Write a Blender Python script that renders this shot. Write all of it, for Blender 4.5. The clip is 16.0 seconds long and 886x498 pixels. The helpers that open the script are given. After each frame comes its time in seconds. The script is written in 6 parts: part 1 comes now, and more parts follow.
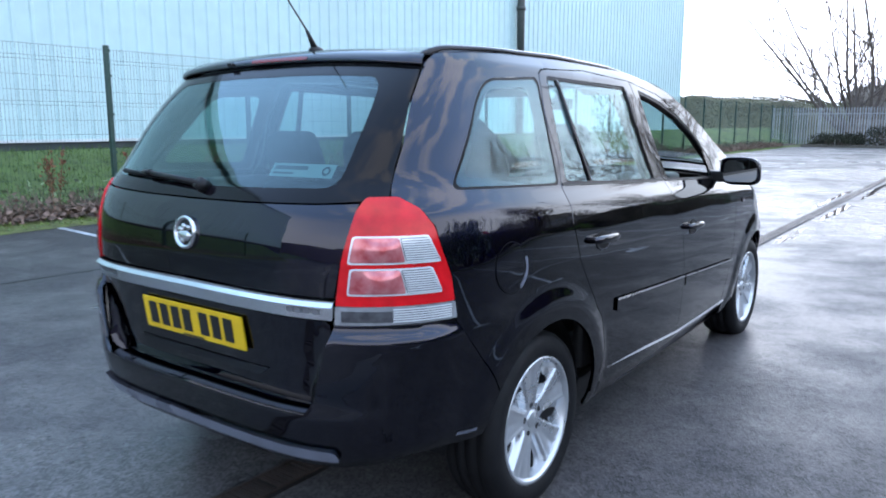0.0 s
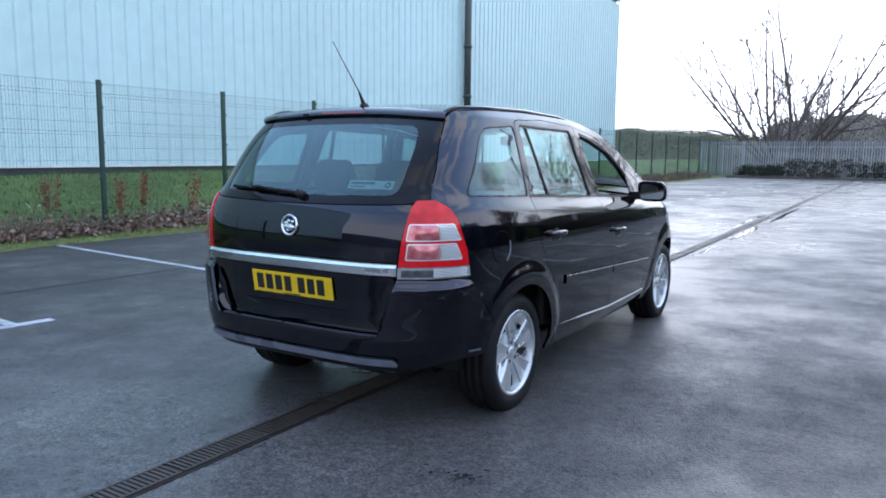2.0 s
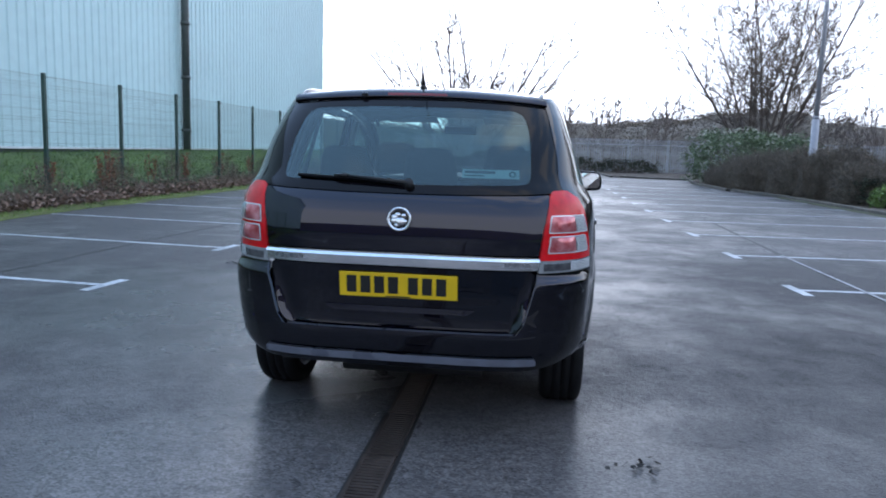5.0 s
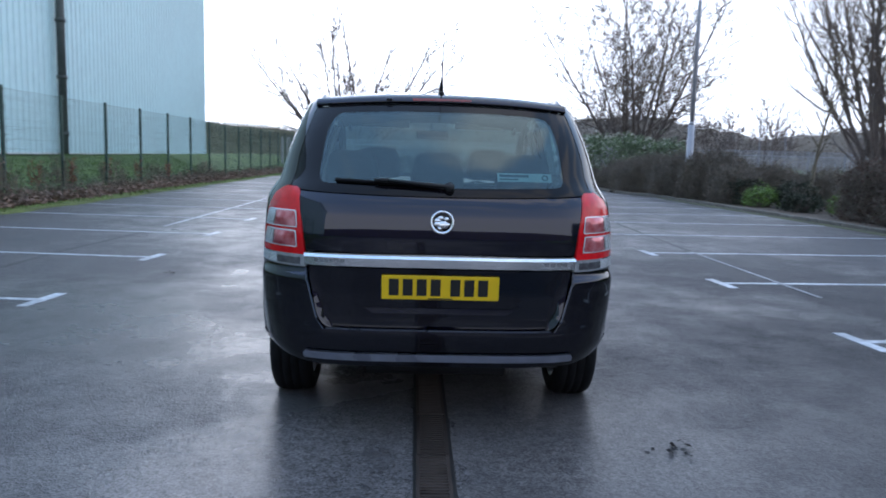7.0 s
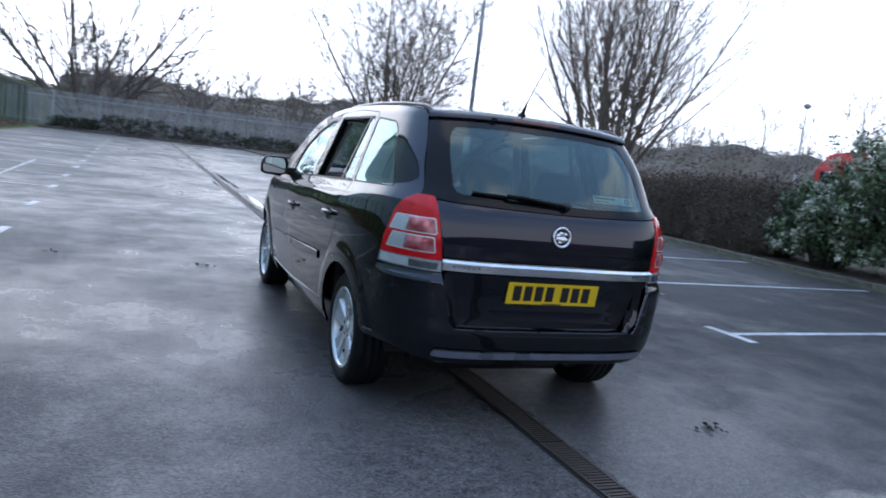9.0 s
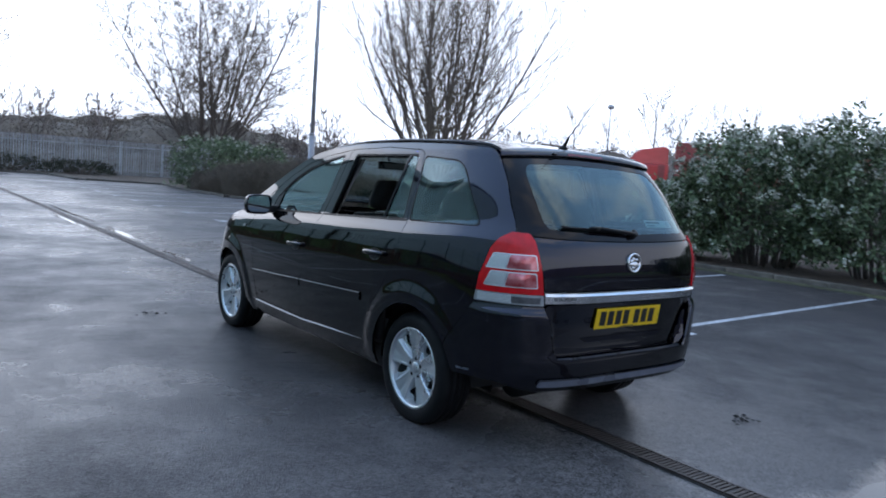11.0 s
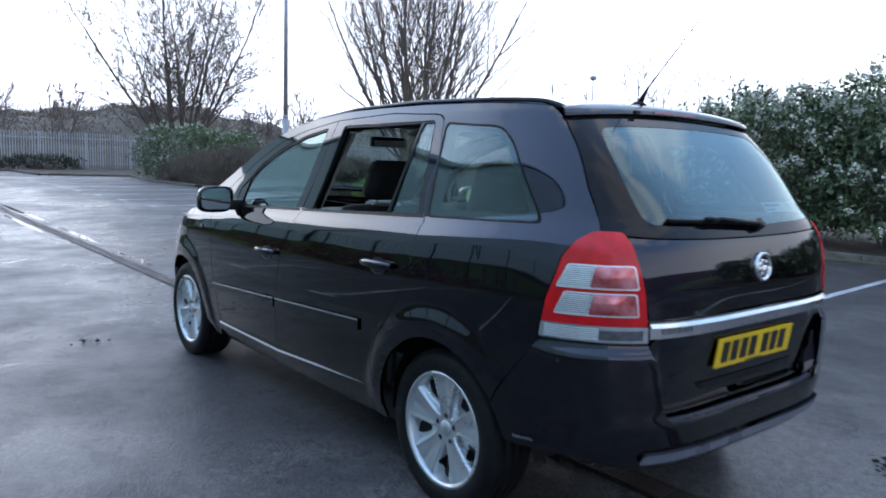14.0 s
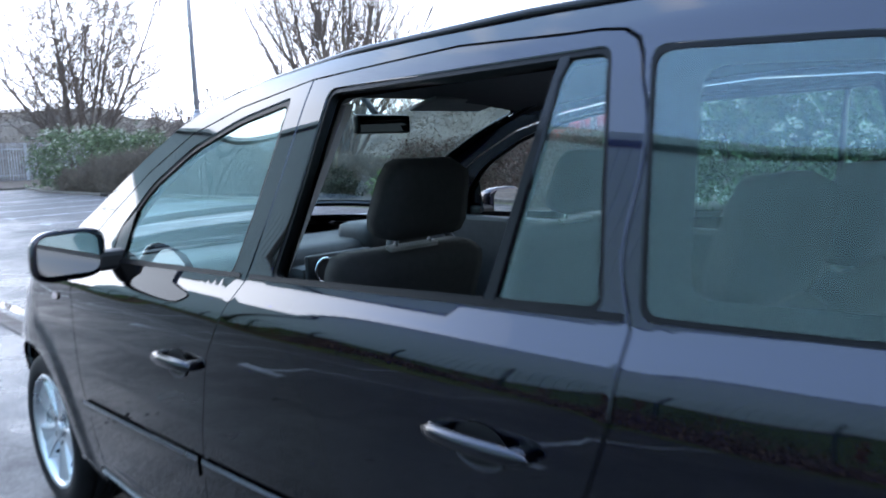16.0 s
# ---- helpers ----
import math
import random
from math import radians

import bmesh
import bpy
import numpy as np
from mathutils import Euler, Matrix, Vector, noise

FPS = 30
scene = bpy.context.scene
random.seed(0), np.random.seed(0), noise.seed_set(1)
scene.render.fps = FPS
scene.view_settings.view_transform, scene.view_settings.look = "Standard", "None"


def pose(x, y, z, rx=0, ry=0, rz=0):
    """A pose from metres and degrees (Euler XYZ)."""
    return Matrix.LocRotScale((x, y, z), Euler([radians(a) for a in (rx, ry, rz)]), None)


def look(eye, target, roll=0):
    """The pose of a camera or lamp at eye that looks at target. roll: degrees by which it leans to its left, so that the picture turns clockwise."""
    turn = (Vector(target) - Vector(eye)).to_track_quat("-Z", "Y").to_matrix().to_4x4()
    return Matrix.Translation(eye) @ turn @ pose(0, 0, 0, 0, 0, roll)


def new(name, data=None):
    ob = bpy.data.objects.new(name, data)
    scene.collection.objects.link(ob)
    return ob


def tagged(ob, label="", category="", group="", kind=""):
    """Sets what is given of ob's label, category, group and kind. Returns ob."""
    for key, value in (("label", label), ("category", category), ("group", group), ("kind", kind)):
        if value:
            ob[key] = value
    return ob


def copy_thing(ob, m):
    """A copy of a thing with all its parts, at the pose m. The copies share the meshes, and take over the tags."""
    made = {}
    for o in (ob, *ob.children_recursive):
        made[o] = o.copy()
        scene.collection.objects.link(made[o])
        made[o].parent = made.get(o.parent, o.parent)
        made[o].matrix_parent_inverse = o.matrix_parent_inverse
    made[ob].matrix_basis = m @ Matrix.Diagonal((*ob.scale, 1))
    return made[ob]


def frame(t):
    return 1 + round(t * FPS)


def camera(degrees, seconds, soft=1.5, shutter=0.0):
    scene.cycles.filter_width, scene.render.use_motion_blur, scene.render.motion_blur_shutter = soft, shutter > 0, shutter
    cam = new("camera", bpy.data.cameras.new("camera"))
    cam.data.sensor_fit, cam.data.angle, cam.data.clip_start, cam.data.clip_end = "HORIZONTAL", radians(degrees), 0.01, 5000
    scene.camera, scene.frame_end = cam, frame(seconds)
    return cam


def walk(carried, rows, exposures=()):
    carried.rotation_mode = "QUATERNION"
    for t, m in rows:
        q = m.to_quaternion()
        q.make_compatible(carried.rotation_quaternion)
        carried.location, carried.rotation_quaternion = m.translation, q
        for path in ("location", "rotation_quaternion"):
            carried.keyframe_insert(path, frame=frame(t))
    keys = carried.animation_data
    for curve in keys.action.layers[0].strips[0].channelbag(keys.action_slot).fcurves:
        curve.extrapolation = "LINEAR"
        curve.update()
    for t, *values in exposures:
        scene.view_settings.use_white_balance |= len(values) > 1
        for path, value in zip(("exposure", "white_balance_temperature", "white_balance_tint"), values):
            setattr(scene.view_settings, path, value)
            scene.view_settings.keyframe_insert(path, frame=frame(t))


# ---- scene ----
cam = camera(61.8, 16.0, soft=1.8, shutter=0.5)
PATH = [
    (0, (2.027, -2.175, 1.321), (0.857, -0.587, 0.989), 0.0),
    (0.5, (2.263, -2.595, 1.347), (1.098, -0.998, 1.042), -0.9),
    (1, (2.464, -3.066, 1.355), (1.344, -1.432, 1.081), -0.8),
    (1.5, (2.569, -3.338, 1.344), (1.478, -1.682, 1.085), 0.1),
    (2, (2.513, -3.43, 1.333), (1.465, -1.745, 1.078), 0.5),
    (2.5, (2.462, -3.444, 1.334), (1.448, -1.74, 1.073), 1.4),
    (3, (2.174, -3.58, 1.299), (1.294, -1.807, 1.013), 4.1),
    (3.5, (1.797, -3.671, 1.286), (1.082, -1.834, 0.948), 3.7),
    (4, (1.373, -3.747, 1.309), (0.833, -1.85, 0.983), 2.7),
    (4.2, (1.203, -3.776, 1.285), (0.732, -1.856, 0.979), 2.2),
    (6.3, (0.025, -4.037, 1.296), (0.008, -2.053, 1.042), 0.9),
    (6.5, (0.016, -4.036, 1.293), (0.005, -2.053, 1.036), -0.2),
    (7, (-0.125, -4.013, 1.272), (-0.044, -2.03, 1.024), 1.6),
    (7.5, (-0.529, -4.041, 1.286), (-0.223, -2.083, 1.015), 1.9),
    (8, (-0.968, -3.958, 1.277), (-0.52, -2.032, 0.982), 3.8),
    (8.5, (-1.41, -3.9, 1.286), (-0.816, -2.006, 1.038), 5.4),
    (8.7, (-1.645, -3.96, 1.313), (-0.973, -2.093, 1.062), 6.1),
    (10.8, (-3.097, -3.262, 1.343), (-1.908, -1.665, 1.154), 5.4),
    (11, (-3.188, -3.295, 1.361), (-1.981, -1.712, 1.172), 4.0),
    (11.5, (-3.332, -3.377, 1.383), (-2.064, -1.841, 1.192), 1.9),
    (12, (-3.306, -3.413, 1.393), (-2.053, -1.866, 1.196), 1.4),
    (12.5, (-3.202, -3.319, 1.371), (-1.989, -1.743, 1.165), 0.8),
    (13, (-3.07, -2.959, 1.373), (-1.847, -1.393, 1.149), 2.1),
    (13.5, (-2.835, -2.583, 1.339), (-1.593, -1.032, 1.108), 1.1),
    (14, (-2.578, -2.138, 1.337), (-1.331, -0.593, 1.097), 1.7),
    (14.5, (-2.343, -1.7, 1.319), (-1.069, -0.177, 1.085), 1.0),
    (15, (-2.093, -1.232, 1.341), (-0.812, 0.283, 1.088), 0.7),
    (15.5, (-1.918, -0.796, 1.342), (-0.59, 0.674, 1.068), 0.3),
    (16, (-1.68, -0.363, 1.355), (-0.292, 1.049, 1.076), -2.0),
]
walk(cam, [(t, look(eye, target, roll)) for t, eye, target, roll in PATH],
     [(0.0, 0.87), (1.5, 0.60), (2.5, 0.49), (4.0, 0.40), (6.5, 0.18), (8.0, 0.23), (8.5, 0.14), (11.0, -0.06), (12.0, 0.02), (12.5, -0.02), (14.5, 0.48), (15.3, 0.78), (16.0, 1.15)])

# ---- world and light ----
SUN_AZ, SUN_EL = -12.0, 16.0            # degrees from +y towards +x, degrees above the horizon
world = bpy.data.worlds.new("sky")
scene.world = world
world.use_nodes = True
wn, wl = world.node_tree.nodes, world.node_tree.links
wn.clear()
w_out = wn.new("ShaderNodeOutputWorld")
w_bg = wn.new("ShaderNodeBackground")
w_sky = wn.new("ShaderNodeTexSky")
w_sky.sky_type, w_sky.sun_disc = "NISHITA", False
w_sky.sun_elevation, w_sky.sun_rotation = radians(SUN_EL), radians(SUN_AZ)
w_sky.air_density, w_sky.dust_density, w_sky.ozone_density = 1.0, 2.5, 1.5
w_co = wn.new("ShaderNodeTexCoord")
w_map = wn.new("ShaderNodeMapping")
w_map.inputs["Scale"].default_value = (1.2, 1.2, 3.4)
w_noise = wn.new("ShaderNodeTexNoise")
w_noise.inputs["Scale"].default_value, w_noise.inputs["Detail"].default_value = 2.6, 5
w_ramp = wn.new("ShaderNodeValToRGB")
w_ramp.color_ramp.elements[0].position, w_ramp.color_ramp.elements[1].position = 0.47, 0.60
w_mix, w_blue = wn.new("ShaderNodeMixRGB"), wn.new("ShaderNodeMixRGB")
w_mix.inputs[2].default_value = (8.7, 9.5, 11.3, 1)     # thin pale cloud
w_blue.inputs[0].default_value = 0.75
w_blue.inputs[2].default_value = (3.8, 6.6, 11.4, 1)     # veiled blue between the clouds
wl.new(w_co.outputs["Generated"], w_map.inputs[0])
wl.new(w_map.outputs[0], w_noise.inputs["Vector"])
wl.new(w_noise.outputs["Fac"], w_ramp.inputs[0])
w_low, w_max, w_up = wn.new("ShaderNodeMapRange"), wn.new("ShaderNodeMath"), wn.new("ShaderNodeSeparateXYZ")
w_max.operation = "MAXIMUM"                             # unbroken cloud low down, gaps of blue higher up
w_low.inputs[1].default_value, w_low.inputs[2].default_value = 0.27, 0.50
w_low.inputs[3].default_value, w_low.inputs[4].default_value = 0.96, 0.1
wl.new(w_co.outputs["Generated"], w_up.inputs[0])
wl.new(w_up.outputs[2], w_low.inputs[0])
wl.new(w_low.outputs[0], w_max.inputs[0])
w_soft, w_cl = wn.new("ShaderNodeMapRange"), wn.new("ShaderNodeMath")
w_soft.inputs[1].default_value, w_soft.inputs[2].default_value = 0.45, 0.65
w_soft.inputs[3].default_value, w_soft.inputs[4].default_value = 0.35, 1.0
w_cl.operation = "MULTIPLY"
wl.new(w_up.outputs[2], w_soft.inputs[0])
w_left, w_brk = wn.new("ShaderNodeMapRange"), wn.new("ShaderNodeMath")
w_left.inputs[1].default_value, w_left.inputs[2].default_value = -0.35, 0.05      # smooth veil over the warehouse, broken cloud elsewhere
w_left.inputs[3].default_value, w_left.inputs[4].default_value = 0.0, 1.0
w_brk.operation = "MULTIPLY"
wl.new(w_up.outputs[0], w_left.inputs[0])
wl.new(w_ramp.outputs[0], w_brk.inputs[0])
wl.new(w_left.outputs[0], w_brk.inputs[1])
wl.new(w_brk.outputs[0], w_cl.inputs[0])
wl.new(w_soft.outputs[0], w_cl.inputs[1])
wl.new(w_cl.outputs[0], w_max.inputs[1])
wl.new(w_max.outputs[0], w_mix.inputs[0])
wl.new(w_sky.outputs[0], w_blue.inputs[1])
wl.new(w_blue.outputs[0], w_mix.inputs[1])
w_dot, w_rise, w_gain = wn.new("ShaderNodeVectorMath"), wn.new("ShaderNodeMapRange"), wn.new("ShaderNodeVectorMath")
w_dot.operation = "DOT_PRODUCT"                         # the evening sky is brightest on the low sun's side
w_dot.inputs[1].default_value = (-0.20, 0.93, 0.30)
w_gain.operation = "SCALE"
w_rise.inputs[1].default_value, w_rise.inputs[2].default_value = -0.7, 0.8
w_rise.inputs[3].default_value, w_rise.inputs[4].default_value = 0.85, 1.42
w_glow, w_sum = wn.new("ShaderNodeMapRange"), wn.new("ShaderNodeMath")
w_glow.interpolation_type = "SMOOTHSTEP"                # thin cloud lit from behind round the hidden sun
w_glow.inputs[1].default_value, w_glow.inputs[2].default_value = 0.86, 1.0
w_glow.inputs[3].default_value, w_glow.inputs[4].default_value = 0.0, 0.85
wl.new(w_dot.outputs["Value"], w_glow.inputs[0])
wl.new(w_rise.outputs[0], w_sum.inputs[0])
wl.new(w_glow.outputs[0], w_sum.inputs[1])
wl.new(w_co.outputs["Generated"], w_dot.inputs[0])
wl.new(w_dot.outputs["Value"], w_rise.inputs[0])
wl.new(w_mix.outputs[0], w_gain.inputs[0])
wl.new(w_sum.outputs[0], w_gain.inputs["Scale"])
wl.new(w_gain.outputs[0], w_bg.inputs[0])
w_bg.inputs[1].default_value = 0.140
wl.new(w_bg.outputs[0], w_out.inputs[0])

sun = new("sun", bpy.data.lights.new("sun", "SUN"))
sun.data.energy, sun.data.angle, sun.data.color = 0.12, radians(60), (1.0, 0.93, 0.84)
sun.matrix_world = look((0, 0, 30), (-30 * math.sin(radians(SUN_AZ)), -30 * math.cos(radians(SUN_AZ)), 30 - 30 * math.tan(radians(SUN_EL))))


# ---- materials ----
def mat(name, color, rough=0.6, metal=0.0, vary=0.0, scale=20.0, bump=0.0, bscale=60.0, rvary=0.0, dark=None, coat=0.0, spec=0.5, island=0.0, rand=0.0, detail=6.0, bdist=0.01):
    """A surface with noise in colour, roughness and relief, in object metres."""
    m = bpy.data.materials.new(name)
    m.use_nodes = True
    nt = m.node_tree
    p = nt.nodes["Principled BSDF"]
    p.inputs["Base Color"].default_value = (*color, 1)
    p.inputs["Roughness"].default_value, p.inputs["Metallic"].default_value = rough, metal
    p.inputs["Coat Weight"].default_value, p.inputs["Coat Roughness"].default_value = coat, 0.03
    p.inputs["Specular IOR Level"].default_value = spec
    co = nt.nodes.new("ShaderNodeTexCoord")
    src = None
    if vary or rvary:
        n = nt.nodes.new("ShaderNodeTexNoise")
        n.inputs["Scale"].default_value, n.inputs["Detail"].default_value = scale, detail
        nt.links.new(co.outputs["Object"], n.inputs["Vector"])
        n2 = nt.nodes.new("ShaderNodeTexNoise")
        n2.inputs["Scale"].default_value, n2.inputs["Detail"].default_value = scale / 9, 3
        nt.links.new(co.outputs["Object"], n2.inputs["Vector"])
        add = nt.nodes.new("ShaderNodeMath")
        add.operation = "ADD"
        nt.links.new(n.outputs["Fac"], add.inputs[0])
        nt.links.new(n2.outputs["Fac"], add.inputs[1])
        src = nt.nodes.new("ShaderNodeMapRange")
        src.inputs[1].default_value, src.inputs[2].default_value = 0.7, 1.3
        nt.links.new(add.outputs[0], src.inputs[0])
    col = None
    if vary:
        mix = nt.nodes.new("ShaderNodeMixRGB")
        d = dark or tuple(c * (1 - vary) for c in color)
        mix.inputs[1].default_value = (*d, 1)
        mix.inputs[2].default_value = (*(tuple(min(1, c * (1 + 0.5 * vary)) for c in color)), 1)
        nt.links.new(src.outputs[0], mix.inputs[0])
        col = mix.outputs[0]
    if island or rand:
        if island:
            g = nt.nodes.new("ShaderNodeNewGeometry")
            rnd_out = g.outputs["Random Per Island"]
        else:
            g = nt.nodes.new("ShaderNodeObjectInfo")
            rnd_out = g.outputs["Random"]
        hsv = nt.nodes.new("ShaderNodeHueSaturation")
        mr = nt.nodes.new("ShaderNodeMapRange")
        k = island or rand
        mr.inputs[3].default_value, mr.inputs[4].default_value = 1 - k, 1 + k
        nt.links.new(rnd_out, mr.inputs[0])
        nt.links.new(mr.outputs[0], hsv.inputs["Value"])
        if col:
            nt.links.new(col, hsv.inputs["Color"])
        else:
            hsv.inputs["Color"].default_value = (*color, 1)
        col = hsv.outputs[0]
    if col:
        nt.links.new(col, p.inputs["Base Color"])
    if rvary:
        r = nt.nodes.new("ShaderNodeMapRange")
        r.inputs[3].default_value, r.inputs[4].default_value = max(0.02, rough - rvary), min(1, rough + rvary)
        nt.links.new(src.outputs[0], r.inputs[0])
        nt.links.new(r.outputs[0], p.inputs["Roughness"])
    if bump:
        b = nt.nodes.new("ShaderNodeTexNoise")
        b.inputs["Scale"].default_value, b.inputs["Detail"].default_value = bscale, 4
        nt.links.new(co.outputs["Object"], b.inputs["Vector"])
        bm_ = nt.nodes.new("ShaderNodeBump")
        bm_.inputs["Strength"].default_value, bm_.inputs["Distance"].default_value = bump, bdist
        nt.links.new(b.outputs["Fac"], bm_.inputs["Height"])
        nt.links.new(bm_.outputs[0], p.inputs["Normal"])
    return m


def glass_mat(name, tint, rough=0.0, f0=0.09):
    """Thin pane: tinted see-through with Fresnel gloss."""
    m = bpy.data.materials.new(name)
    m.use_nodes = True
    nt = m.node_tree
    nt.nodes.clear()
    out = nt.nodes.new("ShaderNodeOutputMaterial")
    tr, gl = nt.nodes.new("ShaderNodeBsdfTransparent"), nt.nodes.new("ShaderNodeBsdfGlossy")
    lw, mx = nt.nodes.new("ShaderNodeLayerWeight"), nt.nodes.new("ShaderNodeMixShader")
    pw, fr = nt.nodes.new("ShaderNodeMath"), nt.nodes.new("ShaderNodeMapRange")
    lw.inputs[0].default_value = 0.5
    pw.operation = "POWER"
    pw.inputs[1].default_value = 3.7
    fr.inputs[3].default_value, fr.inputs[4].default_value = f0, 1.0
    nt.links.new(lw.outputs["Facing"], pw.inputs[0])
    nt.links.new(pw.outputs[0], fr.inputs[0])
    tr.inputs[0].default_value = (*tint, 1)
    gl.inputs["Roughness"].default_value = rough
    gl.inputs["Color"].default_value = (0.78, 0.98, 1.0, 1)
    nt.links.new(fr.outputs[0], mx.inputs[0])
    nt.links.new(tr.outputs[0], mx.inputs[1])
    nt.links.new(gl.outputs[0], mx.inputs[2])
    nt.links.new(mx.outputs[0], out.inputs[0])
    return m


def asphalt_mat():
    """Old wet tarmac: pale and dark stones, damp and dry patches."""
    m = bpy.data.materials.new("wet_asphalt")
    m.use_nodes = True
    nt = m.node_tree
    p = nt.nodes["Principled BSDF"]
    co = nt.nodes.new("ShaderNodeTexCoord")

    def tex(scale, detail, rough=0.6):
        n = nt.nodes.new("ShaderNodeTexNoise")
        n.inputs["Scale"].default_value, n.inputs["Detail"].default_value, n.inputs["Roughness"].default_value = scale, detail, rough
        nt.links.new(co.outputs["Object"], n.inputs["Vector"])
        return n.outputs["Fac"]

    def span(src, a, b, c, d):
        r = nt.nodes.new("ShaderNodeMapRange")
        for k, v in zip((1, 2, 3, 4), (a, b, c, d)):
            r.inputs[k].default_value = v
        nt.links.new(src, r.inputs[0])
        return r.outputs[0]

    def calc(op, a, b):
        c = nt.nodes.new("ShaderNodeMath")
        c.operation = op
        for k, v in enumerate((a, b)):
            if hasattr(v, "is_linked"):
                nt.links.new(v, c.inputs[k])
            else:
                c.inputs[k].default_value = v
        return c.outputs[0]

    big, mid, fine, grit = tex(0.33, 5), tex(2.2, 6), tex(75, 3), tex(16, 5, 0.7)
    vor = nt.nodes.new("ShaderNodeTexVoronoi")
    vor.inputs["Scale"].default_value = 110
    nt.links.new(co.outputs["Object"], vor.inputs["Vector"])
    stone = nt.nodes.new("ShaderNodeValToRGB")
    stone.color_ramp.elements[0].color, stone.color_ramp.elements[1].color = (0.052, 0.048, 0.047, 1), (0.166, 0.156, 0.153, 1)
    stone.color_ramp.elements[0].position, stone.color_ramp.elements[1].position = 0.25, 0.85
    sep = nt.nodes.new("ShaderNodeSeparateColor")
    nt.links.new(vor.outputs["Color"], sep.inputs[0])
    nt.links.new(calc("ADD", calc("MULTIPLY", sep.outputs[0], 0.45), calc("ADD", calc("MULTIPLY", fine, 0.5), calc("MULTIPLY", calc("SUBTRACT", grit, 0.5), 0.9))), stone.inputs[0])
    tone = nt.nodes.new("ShaderNodeMixRGB")
    tone.blend_type = "MULTIPLY"
    tone.inputs[0].default_value = 1
    nt.links.new(stone.outputs[0], tone.inputs[1])
    shade = nt.nodes.new("ShaderNodeValToRGB")
    shade.color_ramp.elements[0].color, shade.color_ramp.elements[1].color = (0.55, 0.56, 0.6, 1), (1.15, 1.13, 1.12, 1)
    shade.color_ramp.elements[0].position, shade.color_ramp.elements[1].position = 0.36, 0.66
    nt.links.new(calc("ADD", calc("MULTIPLY", big, 0.55), calc("MULTIPLY", mid, 0.45)), shade.inputs[0])
    nt.links.new(shade.outputs[0], tone.inputs[2])
    xy = nt.nodes.new("ShaderNodeSeparateXYZ")               # ground brightness painted into the colour: paler by the channel, darker beside it
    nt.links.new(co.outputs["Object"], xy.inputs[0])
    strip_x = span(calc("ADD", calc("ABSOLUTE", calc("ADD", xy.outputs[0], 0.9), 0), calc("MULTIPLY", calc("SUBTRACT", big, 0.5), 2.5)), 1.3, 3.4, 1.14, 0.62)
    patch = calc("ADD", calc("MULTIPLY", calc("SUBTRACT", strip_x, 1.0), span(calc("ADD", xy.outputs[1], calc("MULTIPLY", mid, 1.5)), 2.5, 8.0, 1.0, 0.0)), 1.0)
    # scales the tarmac's colour by these painted tones
    worn = nt.nodes.new("ShaderNodeVectorMath")
    worn.operation = "SCALE"
    nt.links.new(tone.outputs[0], worn.inputs[0])
    bm_ = nt.nodes.new("ShaderNodeMapping")                # brightness painted into the colour here too: a darker oval beside the car
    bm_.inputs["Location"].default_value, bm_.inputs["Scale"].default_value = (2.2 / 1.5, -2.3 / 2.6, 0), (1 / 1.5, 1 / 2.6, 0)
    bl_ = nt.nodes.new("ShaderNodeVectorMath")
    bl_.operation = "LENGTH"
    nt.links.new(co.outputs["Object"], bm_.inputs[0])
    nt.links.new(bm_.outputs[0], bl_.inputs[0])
    dark_oval = span(calc("ADD", bl_.outputs["Value"], calc("MULTIPLY", calc("SUBTRACT", mid, 0.5), 0.8)), 0.7, 1.25, 0.70, 1.0)
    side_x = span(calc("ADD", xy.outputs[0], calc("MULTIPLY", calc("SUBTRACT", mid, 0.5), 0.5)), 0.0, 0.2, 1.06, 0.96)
    nt.links.new(calc("MULTIPLY", calc("MULTIPLY", patch, dark_oval), side_x), worn.inputs["Scale"])
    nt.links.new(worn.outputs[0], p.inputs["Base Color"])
    ax = nt.nodes.new("ShaderNodeSeparateXYZ")               # water runs to the channel: damper near the middle
    nt.links.new(co.outputs["Object"], ax.inputs[0])
    fall = span(calc("ABSOLUTE", ax.outputs[0], 0), 0.6, 4.2, 0.05, -0.10)
    wet = calc("ADD", calc("ADD", calc("MULTIPLY", big, 0.7), calc("MULTIPLY", mid, 0.3)), fall)
    pm = nt.nodes.new("ShaderNodeMapping")                 # a thin film of water left in a dip behind the car
    pm.inputs["Location"].default_value, pm.inputs["Scale"].default_value = (-0.85 / 0.85, 1.90 / 0.24, 0), (1 / 0.85, 1 / 0.24, 0)
    pl = nt.nodes.new("ShaderNodeVectorMath")
    pl.operation = "LENGTH"
    nt.links.new(co.outputs["Object"], pm.inputs[0])
    nt.links.new(pm.outputs[0], pl.inputs[0])
    dip = calc("SUBTRACT", calc("ADD", 1.0, calc("MULTIPLY", calc("SUBTRACT", mid, 0.5), 2.2)), pl.outputs["Value"])
    film = span(dip, 0.0, 0.35, 1.0, 0.16)
    coarse = calc("MULTIPLY", span(calc("ADD", xy.outputs[0], calc("MULTIPLY", calc("SUBTRACT", mid, 0.5), 0.5)), 0.0, 0.2, 0.0, 1.0), span(xy.outputs[1], 3.0, 9.0, 1.0, 0.0))
    dull = calc("ADD", 1.0, calc("MULTIPLY", coarse, 0.30))  # open, gritty tarmac on one side of the channel
    nt.links.new(calc("MULTIPLY", calc("MULTIPLY", span(wet, 0.40, 0.58, ROUGH_DRY, ROUGH_WET), film), dull), p.inputs["Roughness"])
    b = nt.nodes.new("ShaderNodeBump")
